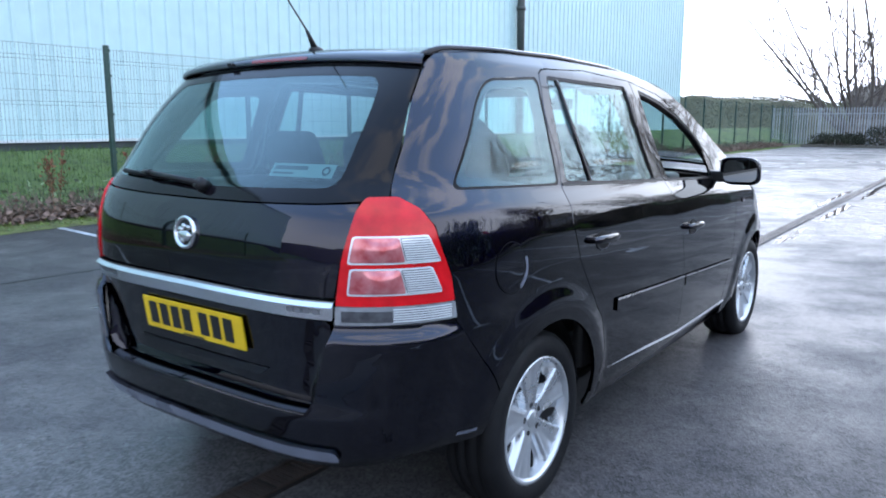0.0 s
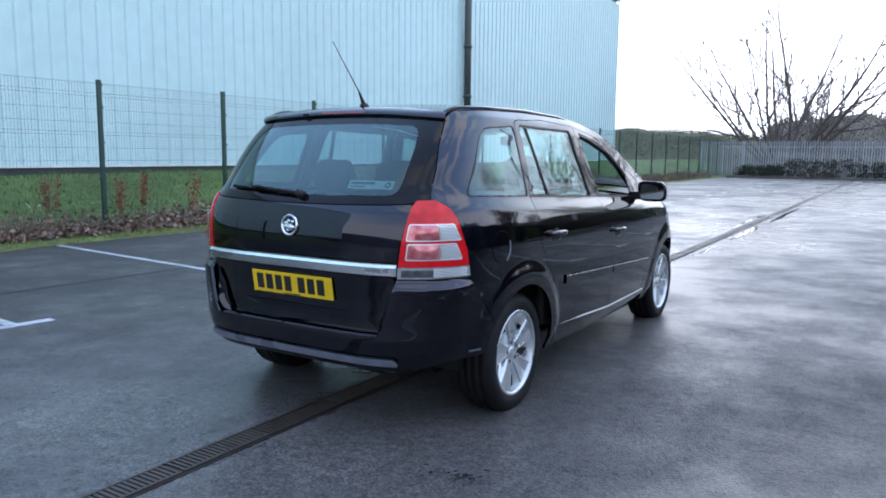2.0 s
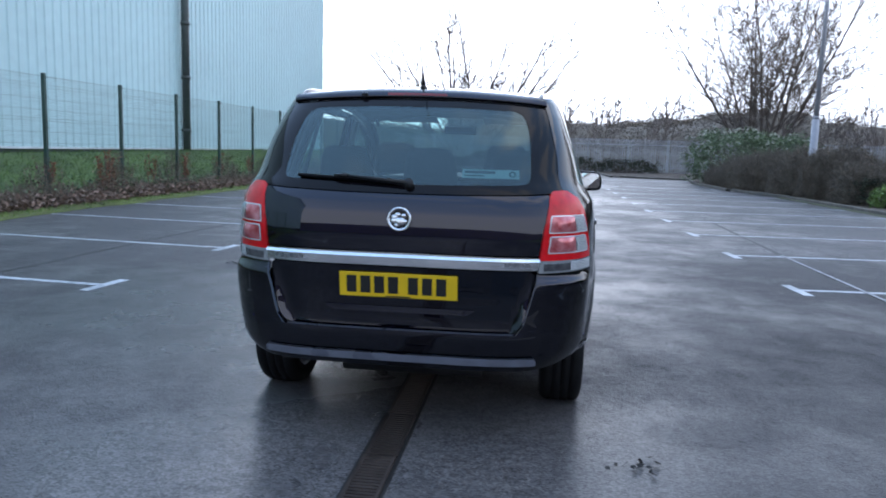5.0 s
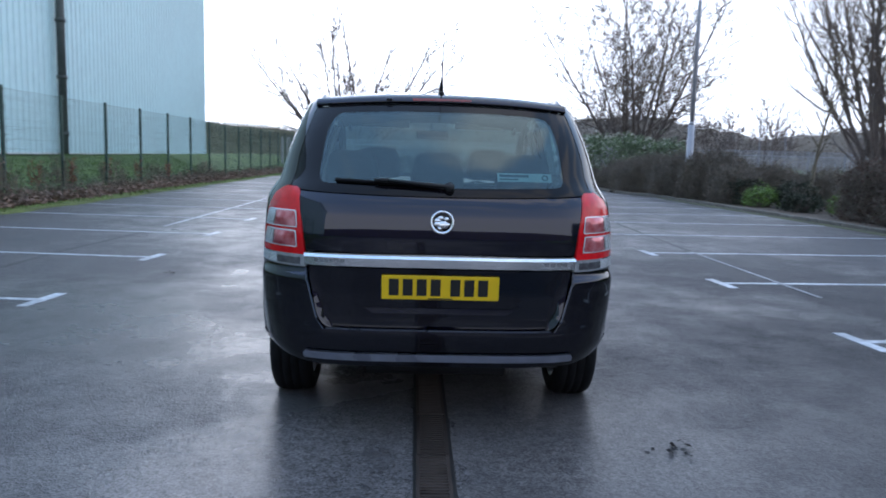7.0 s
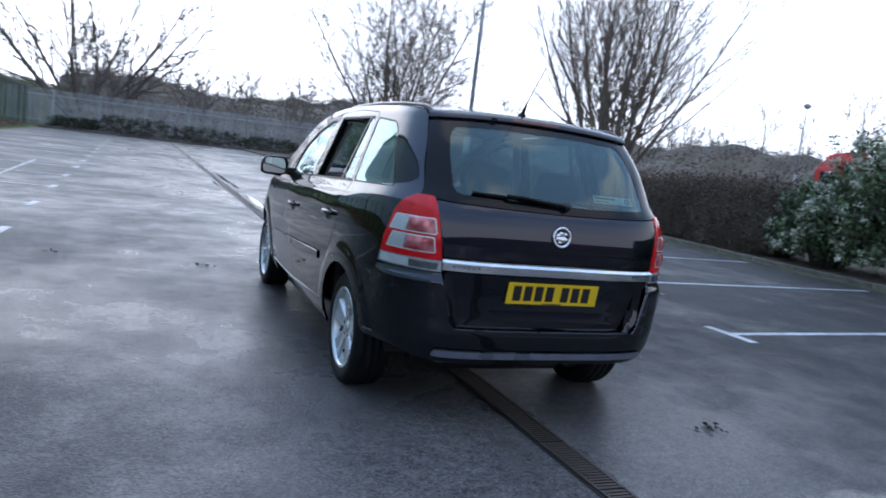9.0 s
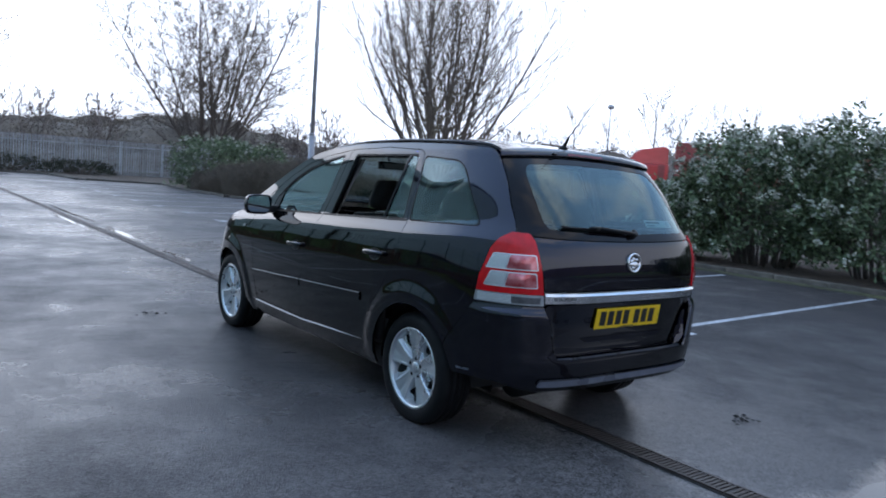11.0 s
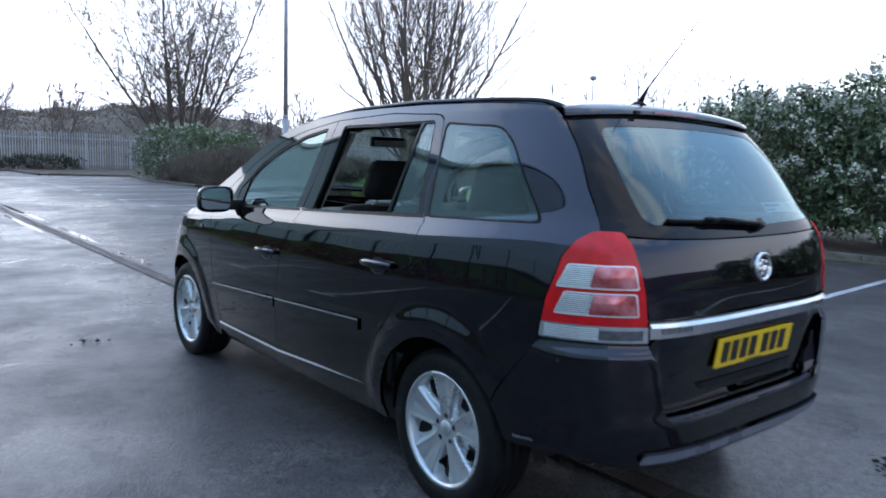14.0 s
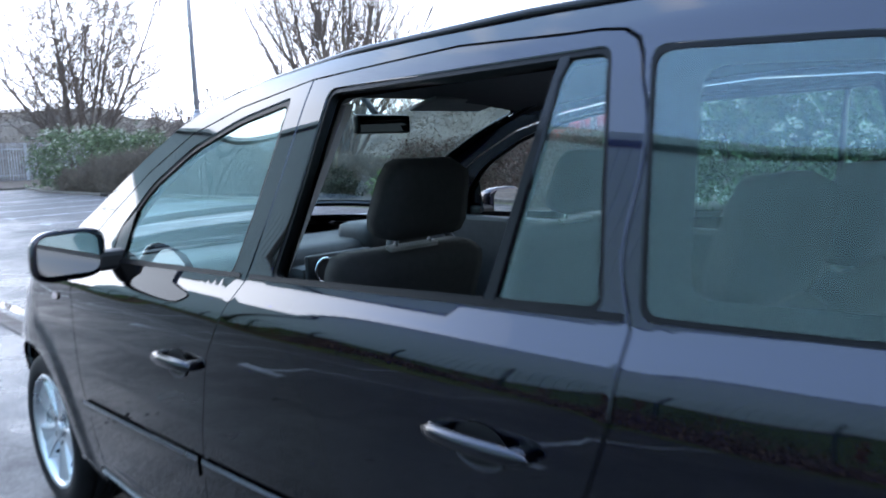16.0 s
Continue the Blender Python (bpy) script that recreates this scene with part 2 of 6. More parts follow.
    b.inputs["Distance"].default_value = 0.004
    nt.links.new(calc("MULTIPLY", span(calc("ADD", wet, calc("MULTIPLY", calc("SUBTRACT", grit, 0.5), 0.35)), 0.40, 0.60, 0.85, 0.14), span(dip, 0.0, 0.3, 1.0, 0.03)), b.inputs["Strength"])
    nt.links.new(calc("ADD", calc("ADD", vor.outputs["Distance"], fine), calc("MULTIPLY", grit, 1.6)), b.inputs["Height"])
    nt.links.new(b.outputs[0], p.inputs["Normal"])
    p.inputs["Specular IOR Level"].default_value = 0.14
    return m


ROUGH_DRY, ROUGH_WET = 0.48, 0.25
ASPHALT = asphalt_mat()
FADED_LINE = mat("faded_white_paint", (0.22, 0.225, 0.24), 0.5, vary=0.6, scale=10, bump=0.3, bscale=120, dark=(0.09, 0.092, 0.10), bdist=0.003)
PAINT_LINE = mat("worn_white_paint", (0.40, 0.42, 0.45), 0.45, vary=0.75, scale=14, bump=0.3, bscale=120, dark=(0.16, 0.165, 0.175), bdist=0.003)
CLAD = mat("pale_blue_cladding", (0.53, 0.71, 0.715), 0.42, vary=0.10, scale=3, rvary=0.08, dark=(0.48, 0.655, 0.665))
CLAD_PLINTH = mat("dark_plinth", (0.05, 0.055, 0.065), 0.7, vary=0.4, scale=5)
PIPE = mat("dark_pipe", (0.045, 0.055, 0.05), 0.45, vary=0.4, scale=6)
FENCE_GREEN = mat("green_coated_steel", (0.018, 0.055, 0.042), 0.45, vary=0.25, scale=9)
GALV = mat("galvanised_steel", (0.44, 0.455, 0.48), 0.5, metal=0.3, vary=0.35, scale=6, rvary=0.1, rand=0.18)
GRASS = mat("grass_blades", (0.085, 0.15, 0.028), 0.6, vary=0.4, scale=2.0, island=0.35)
LAWN = mat("turf", (0.080, 0.130, 0.028), 0.9, vary=0.5, scale=6, bump=0.8, bscale=40, dark=(0.046, 0.072, 0.02))
SOIL = mat("leafy_soil", (0.085, 0.06, 0.042), 0.9, vary=0.55, scale=9, bump=1.0, bscale=35, bdist=0.03)
MOSS = mat("moss", (0.12, 0.155, 0.03), 0.95, vary=0.7, scale=9, bump=1.0, bscale=70, dark=(0.06, 0.058, 0.03), bdist=0.02)
LITTER = mat("dead_leaves", (0.22, 0.145, 0.11), 0.75, vary=0.3, scale=3, island=0.6)
BEECH = mat("withered_beech_leaves", (0.105, 0.062, 0.048), 0.8, vary=0.4, scale=3, island=0.5, spec=0.2)
MOSS_DULL = mat("dull_moss", (0.075, 0.080, 0.035), 0.95, vary=0.7, scale=9, bump=1.0, bscale=70, dark=(0.05, 0.048, 0.032), bdist=0.02)
DOCK = mat("dry_stems", (0.24, 0.085, 0.050), 0.8, vary=0.3, scale=3, island=0.4)
LAUREL = mat("laurel_leaves", (0.130, 0.176, 0.090), 0.5, vary=0.55, scale=2.0, island=0.7, spec=0.3)
DARKBUSH = mat("dark_bush_leaves", (0.040, 0.045, 0.028), 0.7, vary=0.5, scale=2, island=0.5, spec=0.2)
BLOSSOM = mat("cream_flower_heads", (0.46, 0.46, 0.38), 0.7, island=0.25)
BOXLEAF = mat("yellow_green_leaves", (0.12, 0.2, 0.03), 0.45, vary=0.3, scale=3, island=0.4)
TWIG = mat("brown_twigs", (0.152, 0.122, 0.092), 0.8, vary=0.3, scale=2, island=0.4)
BARK = mat("bark", (0.135, 0.108, 0.092), 0.85, vary=0.4, scale=8, bump=0.6, bscale=30)
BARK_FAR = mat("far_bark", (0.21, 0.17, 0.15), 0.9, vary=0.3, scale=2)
KERB = mat("concrete_kerb", (0.15, 0.133, 0.110), 0.85, vary=0.6, scale=7, bump=0.4, bscale=60, rand=0.15)
IRON = mat("rusty_iron", (0.082, 0.060, 0.051), 0.55, metal=0.3, vary=0.5, scale=30, rvary=0.15, rand=0.25)
TROUGH = mat("dark_channel", (0.018, 0.016, 0.015), 0.6, vary=0.4, scale=10)
WATER = mat("standing_water", (0.03, 0.032, 0.036), 0.03, vary=0.2, scale=4, bump=0.02, bscale=4)
LAMP_GREY = mat("grey_column", (0.38, 0.38, 0.41), 0.5, metal=0.1, vary=0.25, scale=5)
LORRY_RED = mat("lorry_red", (0.55, 0.035, 0.03), 0.3, vary=0.2, scale=2, coat=0.4)
LORRY_DARK = mat("lorry_dark_red", (0.30, 0.06, 0.055), 0.5, vary=0.3, scale=2)
BLACK_PLASTIC = mat("black_plastic", (0.008, 0.008, 0.009), 0.42, vary=0.3, scale=25, rvary=0.08, spec=0.3)


# ---- mesh helpers ----
def raw(name, verts, faces, material, smooth=False):
    me = bpy.data.meshes.new(name)
    me.from_pydata([tuple(v) for v in verts], [], faces)
    me.materials.append(material)
    if smooth:
        me.polygons.foreach_set("use_smooth", [True] * len(me.polygons))
    me.update()
    return me


def link(name, me, parent=None, label="", m=None):
    ob = new(name, me)
    if parent:
        ob.parent = parent
    if m is not None:
        ob.matrix_basis = m
    if label:
        ob["label"] = label
    return ob


def part(name, bm, material, parent=None, label="", smooth=False, m=None):
    me = bpy.data.meshes.new(name)
    bm.to_mesh(me)
    bm.free()
    me.materials.append(material)
    if smooth:
        me.polygons.foreach_set("use_smooth", [True] * len(me.polygons))
    return link(name, me, parent, label, m)


def root(name, place, label, category, group="", kind="", rz=0.0):
    e = new(name)
    e.empty_display_size = 0.2
    e.matrix_basis = pose(*place, 0, 0, rz)
    return tagged(e, label, category, group, kind)


def box(bm, x0, x1, y0, y1, z0, z1, bevel=0.0):
    g = bmesh.ops.create_cube(bm, size=1.0, matrix=Matrix.Translation(((x0 + x1) / 2, (y0 + y1) / 2, (z0 + z1) / 2)) @ Matrix.Diagonal((x1 - x0, y1 - y0, z1 - z0, 1)))
    if bevel:
        edges = list({e for v in g["verts"] for e in v.link_edges})
        bmesh.ops.bevel(bm, geom=edges, offset=bevel, segments=2, affect="EDGES", profile=0.6)
    return bm


def boxes(*dims, bevel=0.0):
    bm = bmesh.new()
    for d in dims:
        box(bm, *d, bevel=bevel)
    return bm


def cyl(bm, a, b, r1, r2=None, n=12, caps=True):
    a, b = Vector(a), Vector(b)
    r2 = r1 if r2 is None else r2
    q = (b - a).to_track_quat("Z", "Y").to_matrix().to_4x4()
    bmesh.ops.create_cone(bm, cap_ends=caps, segments=n, radius1=r1, radius2=r2, depth=(b - a).length, matrix=Matrix.Translation((a + b) / 2) @ q)
    return bm


def tubes(segs, n=5):
    """Verts and faces of tapered tubes from (a, b, ra, rb)."""
    V, F = [], []
    cs = [(math.cos(2 * math.pi * k / n), math.sin(2 * math.pi * k / n)) for k in range(n)]
    for a, b, ra, rb in segs:
        d = (b - a)
        if d.length < 1e-6:
            continue
        d.normalize()
        u = d.orthogonal().normalized()
        w = d.cross(u)
        i = len(V)
        V += [a + (u * c + w * s) * ra for c, s in cs] + [b + (u * c + w * s) * rb for c, s in cs]
        F += [(i + k, i + (k + 1) % n, i + n + (k + 1) % n, i + n + k) for k in range(n)]
    return V, F


def leaves(points, size, rng, material, name, long=2.0, droop=0.3, spread=1.0):
    """Pointed leaves (two triangles folded) at the points, as one mesh."""
    P = np.array(points)
    n = len(P)
    d = rng.normal(size=(n, 3)) * (1, 1, spread)
    d[:, 2] -= droop
    d /= np.linalg.norm(d, axis=1)[:, None]
    o = rng.normal(size=(n, 3))
    s = np.cross(d, o)
    s /= np.linalg.norm(s, axis=1)[:, None]
    k = size * rng.uniform(0.6, 1.35, n)[:, None]
    V = np.stack([P, P + d * k * 0.5 + s * k * 0.5 / long, P + d * k, P + d * k * 0.5 - s * k * 0.5 / long], 1).reshape(-1, 3)
    F = np.arange(4 * n).reshape(-1, 4)
    me = bpy.data.meshes.new(name)
    me.from_pydata(V.tolist(), [], F.tolist())
    me.materials.append(material)
    return me


# ---- ground, car park ----
g_me = raw("ground", [(-700, -700, -0.05), (700, -700, -0.05), (700, 900, -0.05), (-700, 900, -0.05)], [(0, 1, 2, 3)], LAWN)
tagged(link("ground", g_me), "rough grassland reaching to the horizon", "ground", kind="structure")

LEFT_EDGE = -7.9
bm = bmesh.new()
bmesh.ops.create_grid(bm, x_segments=24, y_segments=50, size=0.5, matrix=Matrix.Translation((0.5, -14, 0)) @ Matrix.Diagonal((20, 120, 1, 1)))
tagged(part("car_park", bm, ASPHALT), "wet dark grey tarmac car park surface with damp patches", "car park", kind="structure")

# drainage channel down the middle
chan = root("drainage_channel", (-0.02, 0, 0), "rusty cast iron slotted drainage channel set in the tarmac", "drain", kind="structure")
part("trough", boxes((-0.085, 0.085, -12, 44, 0.001, 0.004)), TROUGH, chan)
bm = bmesh.new()
box(bm, -0.07, -0.056, 0.004, 0.496, 0.004, 0.013)
box(bm, 0.056, 0.07, 0.004, 0.496, 0.004, 0.013)
for k in range(19):
    y = 0.012 + k * 0.0258
    box(bm, -0.056, 0.056, y, y + 0.0165, 0.004, 0.011)
grate_me = part("grate", bm, IRON, chan, m=pose(0, -12, 0)).data
for k in range(1, 112):
    link("grate", grate_me, chan, m=pose(random.uniform(-0.002, 0.002), -12 + 0.5 * k, random.uniform(-0.001, 0.001)))


# parking bay lines, each with a short cross stroke at its head
def bay_line(x, y, length, tilt, w=0.085):
    bm = bmesh.new()
    box(bm, 0.051, length, -w / 2, w / 2, 0.0, 0.004)
    box(bm, -0.05, 0.05, -0.29, 0.27, 0.0, 0.004)
    tagged(part("bay_line", bm, PAINT_LINE, m=pose(x, y, 0, 0, 0, tilt)), "worn white painted parking bay line on the tarmac", "road marking", "parking bay lines", "structure")


for k in range(-4, 15):
    bay_line(-3.19, 2.14 + 2.6 * k, 4.45, 175)
for k in range(-3, 14):
    bay_line(3.19, 1.20 + 2.53 * k, 5.6, 3.8)
bm = boxes((-0.028, 0.028, 0, 8.0, 0.0045, 0.0075))
tagged(part("old_line", bm, PAINT_LINE, m=pose(-4.23, 8.3, 0, rz=-0.6)), "older white line crossing the bays", "road marking", kind="structure")
bm = boxes((-0.022, 0.022, 0, 3.5, 0.0045, 0.0075))
tagged(part("old_line", bm, FADED_LINE, m=pose(3.86, 2.95, 0, rz=-0.5)), "faded older white line crossing the bays", "road marking", kind="structure")
for xa, ya, xb, yb in ((-4.75, -2.5, -4.41, 3.2), (-4.41, 3.21, -4.40, 5.0), (-4.40, 5.01, -4.25, 7.39), (3.90, 6.47, 4.05, 11.0)):
    L_ = math.hypot(xb - xa, yb - ya)
    bm = boxes((-0.028, 0.028, 0, L_, 0.002, 0.0035))
    tagged(part("tarmac_joint", bm, TROUGH, m=pose(xa, ya, 0, rz=math.degrees(math.atan2(xa - xb, yb - ya)))), "dark sealed joint in the tarmac", "road joint", kind="structure")



# puddles
def puddle(x, y, rx, ry, seed):
    rng = random.Random(seed)
    ph = [rng.uniform(0, 6.28) for _ in range(5)]
    n = 90
    V = [(0, 0, 0)]
    for k in range(n):
        a = 2 * math.pi * k / n
        r = 1 + 0.22 * math.sin(2 * a + ph[0]) + 0.16 * math.sin(3 * a + ph[1]) + 0.10 * math.sin(5 * a + ph[2]) + 0.09 * math.sin(9 * a + ph[3]) + 0.06 * math.sin(17 * a + ph[4])
        V.append((rx * r * math.cos(a), ry * r * math.sin(a), 0))
    F = [(0, 1 + k, 1 + (k + 1) % n) for k in range(n)]
    tagged(link("puddle", raw("puddle", V, F, WATER), m=pose(x, y, 0.0025)), "shallow rain puddle on the tarmac", "puddle", "puddles", "structure")


for args in ((0.17, 7.4, 0.035, 0.9, 3), (0.19, 10.5, 0.05, 1.5, 4), (0.20, 15.5, 0.06, 2.2, 5), (-0.20, 13.0, 0.04, 1.6, 6), (0.16, 5.2, 0.03, 0.5, 7), (1.05, -2.02, 0.85, 0.21, 12)):
    puddle(*args)


# small leaf patches lying on the tarmac
def leaf_patch(x, y, r, n, seed):
    rng = np.random.default_rng(seed)
    p = np.c_[rng.normal(0, r * 0.5, n), rng.normal(0, r * 0.28, n), np.full(n, 0.006)]
    me = leaves(p, 0.030, rng, TROUGH, "leaf_patch", 1.8, 0.0, 0.08)
    tagged(link("leaf_patch", me, m=pose(x, y, 0.008)), "small clump of wet dark leaves on the tarmac", "leaves", "leaf clumps", "stuff")


leaf_patch(1.05, -0.90, 0.15, 26, 1)
leaf_patch(-1.32, 3.32, 0.11, 24, 2)
leaf_patch(-2.6, 3.6, 0.04, 10, 3)

# ---- left verge, mesh fence, warehouse ----
def bank_z(x, y):
    """Height of the left verge and grass bank."""
    t = min(1, max(0, (LEFT_EDGE - x) / 3.4))
    lift = 0.84 + 0.006 * min(40, max(0, y))
    return 0.02 + 0.10 * min(1, (LEFT_EDGE - x) / 0.3) + (lift - 0.12) * max(0, (t - 0.15) / 0.85) ** 1.3 + 0.02 * noise.noise((x * 1.3, y * 1.3, 0))


def strip(name, xs, y0, y1, step, material, label, zf):
    ys = np.arange(y0, y1 + 0.01, step)
    V = [(x, y, zf(x, y)) for y in ys for x in xs]
    n = len(xs)
    F = [(j * n + i, j * n + i + 1, (j + 1) * n + i + 1, (j + 1) * n + i) for j in range(len(ys) - 1) for i in range(n - 1)]
    return tagged(link(name, raw(name, V, F, material, True)), label, "ground", kind="structure")


moss = strip("moss_verge", [-7.52, -7.66, -7.85, -8.05], -14, 50, 0.5, MOSS, "mossy green strip along the tarmac edge", lambda x, y: 0.006 + 0.05 * max(0, (-7.52 - x) / 0.5) + 0.012 * noise.noise((x * 4, y * 2, 1)))
for v in moss.data.vertices:
    v.co.x += 0.16 * noise.noise((0.5, v.co.y * 0.8, 4)) * (v.co.x > -7.6)
strip("leaf_bed", [-7.95, -8.15, -8.35, -8.6], -14, 50, 0.4, SOIL, "soil bed with dead leaves below the fence", lambda x, y: 0.04 + 0.10 * min(1, (-8.0 - x) / 0.5) + 0.03 * noise.noise((x * 2, y * 2, 2)))
strip("grass_bank", [-8.5, -8.9, -9.5, -10, -10.6, -11.2, -11.7], -14, 60, 1.0, LAWN, "short green grass bank rising to the warehouse", bank_z)

# grass, leaf litter and dry dock stems
rng = np.random.default_rng(5)
n = 26000
gx, gy = rng.uniform(-11.5, -8.45, n), rng.uniform(-6, 30, n) 
pts = np.c_[gx, gy, [bank_z(a, b) - 0.01 for a, b in zip(gx, gy)]]
h = rng.uniform(0.05, 0.13, n)
lean = rng.normal(0, 0.04, (n, 2))
wv = rng.normal(size=(n, 2))
wv = 0.008 * wv / np.linalg.norm(wv, axis=1)[:, None]
V = np.stack([np.c_[pts[:, :2] + wv, pts[:, 2]], np.c_[pts[:, :2] - wv, pts[:, 2]], np.c_[pts[:, :2] + lean, pts[:, 2] + h]], 1).reshape(-1, 3)
me = raw("grass", V.tolist(), np.arange(3 * n).reshape(-1, 3).tolist(), GRASS)
tagged(link("grass", me), "short green winter grass on the bank", "grass", kind="stuff")

n = 17000
lx = -7.88 - np.abs(rng.normal(0, 0.36, n))
ly = rng.uniform(-6, 45, n)
me = leaves(np.c_[lx, ly, 0.10 + 0.10 * np.clip((-8.0 - lx) / 0.5, 0, 1) + rng.uniform(-0.03, 0.20, n) * rng.random(n)], 0.085, rng, LITTER, "leaf_litter", 1.6, 0.1, 0.6)
tagged(link("leaf_litter", me), "brown dead leaves heaped under the fence", "leaf litter", kind="stuff")
n = 5000
lx, ly = -7.62 - np.abs(rng.normal(0, 0.2, n)), rng.uniform(-6, 45, n)
me = leaves(np.c_[lx, ly, rng.uniform(0.01, 0.06, n)], 0.05, rng, BOXLEAF, "weeds", 3.0, -0.6, 1.0)
tagged(link("weeds", me), "low yellow-green weeds along the kerbless edge", "weeds", kind="stuff")
segs = []
for _ in range(2600):
    b = Vector((-8.0 - abs(rng.normal(0, 0.38)), rng.uniform(-6, 42), 0.1))
    hgt = rng.uniform(0.08, 0.42)
    for _ in range(3):
        t = b + Vector((rng.normal(0, 0.12), rng.normal(0, 0.12), hgt * rng.uniform(0.6, 1.1)))
        segs.append((b, t, 0.005, 0.002))
n = 12000
lx, ly = -8.05 - np.abs(rng.normal(0, 0.33, n)), rng.uniform(-6, 42, n)
clump = np.array([max(0.0, 0.35 + 0.9 * noise.noise((b * 0.5, a * 1.5, 3.0))) for a, b in zip(lx, ly)])
me = leaves(np.c_[lx, ly, 0.14 + 0.42 * rng.random(n) ** 1.6 * clump], 0.075, rng, LITTER, "bramble_leaves", 1.8, 0.2)
tagged(link("bramble_leaves", me), "brown withered bramble leaves under the fence", "undergrowth", kind="stuff")
n = 2500
lx, ly = -8.1 - np.abs(rng.normal(0, 0.3, n)), rng.uniform(-6, 42, n)
me = leaves(np.c_[lx, ly, 0.15 + 0.4 * rng.random(n) ** 1.5], 0.07, rng, LAUREL, "weed_leaves", 1.6, 0.2)
tagged(link("weed_leaves", me), "dull green weeds among the brambles", "undergrowth", kind="stuff")
V, F = tubes(segs, 3)
tagged(link("brambles", raw("brambles", V, F, TWIG)), "low tangle of dead brown stems under the fence", "undergrowth", kind="stuff")


def dock(x, y, h, seed):
    r = np.random.default_rng(seed)
    segs, tips = [], []
    for _ in range(4):
        a = Vector((r.normal(0, 0.03), r.normal(0, 0.03), 0))
        b = a + Vector((r.normal(0, 0.07), r.normal(0, 0.07), h * r.uniform(0.75, 1)))
        segs.append((a, b, 0.006, 0.003))
        for k in range(26):
            q = a.lerp(b, r.uniform(0.35, 1))
            e = q + Vector((r.normal(0, 0.05), r.normal(0, 0.05), r.uniform(0, 0.08)))
            segs.append((q, e, 0.002, 0.0015))
            tips += [tuple(q.lerp(e, r.uniform(0.3, 1))) for _ in range(3)]
    thing = root("dock_plant", (x, y, 0.14), "dried reddish-brown dock stems standing by the fence", "plant", "dock plants")
    V, F = tubes(segs, 3)
    tagged(link("woody_core", raw("woody_core", V, F, DOCK), thing), kind="stuff")
    tagged(link("seed_head", leaves(np.array(tips), 0.035, r, DOCK, "seed_head", 1.5, 0.2), thing), kind="stuff")


for k, (x, y, h) in enumerate(((-8.7, 2.9, 1.0), (-8.35, 3.95, 0.85), (-8.3, 4.35, 0.95), (-8.3, 5.3, 0.9), (-8.4, 6.4, 0.85), (-8.6, 7.2, 0.9), (-8.5, 8.8, 0.8), (-8.3, 10.3, 0.95), (-8.4, 10.9, 0.85), (-8.6, 12.6, 0.9), (-8.4, 14.1, 0.9), (-8.5, 16.5, 0.85), (-8.4, 0.9, 0.7), (-8.6, 18.8, 0.9), (-8.4, 21, 0.8))):
    dock(max(x, -8.55) + 0.12, y, h * 0.95, 50 + k)


# green mesh fence: one thing, its posts and panels as parts
FX, FZ = -8.4, 2.40
fence = root("mesh_fence", (FX, 0, 0), "dark green welded mesh security fence with steel posts", "fence", kind="structure")
bm = bmesh.new()
box(bm, -0.03, 0.03, -0.03, 0.03, 0.0, FZ + 0.03)
box(bm, -0.034, 0.034, -0.034, 0.034, FZ + 0.031, FZ + 0.043)
for z in (0.35, 0.9, 1.45, 2.0, 2.35):
    box(bm, 0.031, 0.042, -0.045, 0.045, z, z + 0.035)
post0 = part("post", bm, FENCE_GREEN, fence)
post_me = post0.data
segs = []
for k in range(50):
    y = 0.02 + k * 0.05
    segs.append((Vector((0, y, 0.15)), Vector((0, y, FZ)), 0.0019, 0.0019))
for k in range(12):
    z = 0.18 + k * 0.2
    segs.append((Vector((0.004, 0, z)), Vector((0.004, 2.5, z)), 0.0022, 0.0022))
for z in (0.38, 0.98, 1.58, 2.18):
    segs.append((Vector((0.03, 0, z + 0.05)), Vector((0.03, 2.5, z + 0.05)), 0.0024, 0.0024))
V, F = tubes(segs, 3)
panel_me = raw("panel", V, F, FENCE_GREEN)
first = True
for k in range(-5, 20):
    y = 3.79 + 2.51 * k
    z = bank_z(FX, y) - 0.12
    if first:
        post0.matrix_basis = pose(0, y, z * 0.3)
        first = False
    else:
        link("post", post_me, fence, m=pose(0, y, z * 0.3))
    link("panel", panel_me, fence, m=pose(0.02, y + 0.03, z * 0.3))

# warehouse
BX, BY, BH = -11.75, 37.8, 9.65
wh = root("warehouse", (BX, BY, 0), "tall warehouse clad in pale blue ribbed steel sheet", "building")
pitch, prof = 0.333, ((0, 0), (0.07, 0), (0.095, 0.032), (0.135, 0.032), (0.16, 0), (0.333, 0))
def ribbed(length, z0, z1):
    V, F = [], []
    k, y = 0, 0.0
    pts_ = []
    while y < length:
        pts_ += [(y + a, b) for a, b in prof[:-1]]
        y += pitch
    for a, b in pts_:
        V += [(a, b, z0), (a, b, z1)]
    F = [(2 * i, 2 * i + 2, 2 * i + 3, 2 * i + 1) for i in range(len(pts_) - 1)]
    return V, F
V, F = ribbed(56, 1.0, BH)
link("wall", raw("wall", [(b, -a, z) for a, b, z in V], F, CLAD), wh, "pale blue vertical ribbed steel cladding")
V, F = ribbed(45, 1.0, BH)
link("wall", raw("wall", [(-a, b, z) for a, b, z in V], F, CLAD), wh)
part("plinth", boxes((-45, -0.02, -56, -0.05, 0.2, 0.999)), CLAD_PLINTH, wh, "dark masonry base course")
part("drip_flashing", boxes((-0.019, 0.045, -56, 0.02, 1.0, 1.05)), mat("white_flashing", (0.7, 0.72, 0.72), 0.5, vary=0.2), wh)
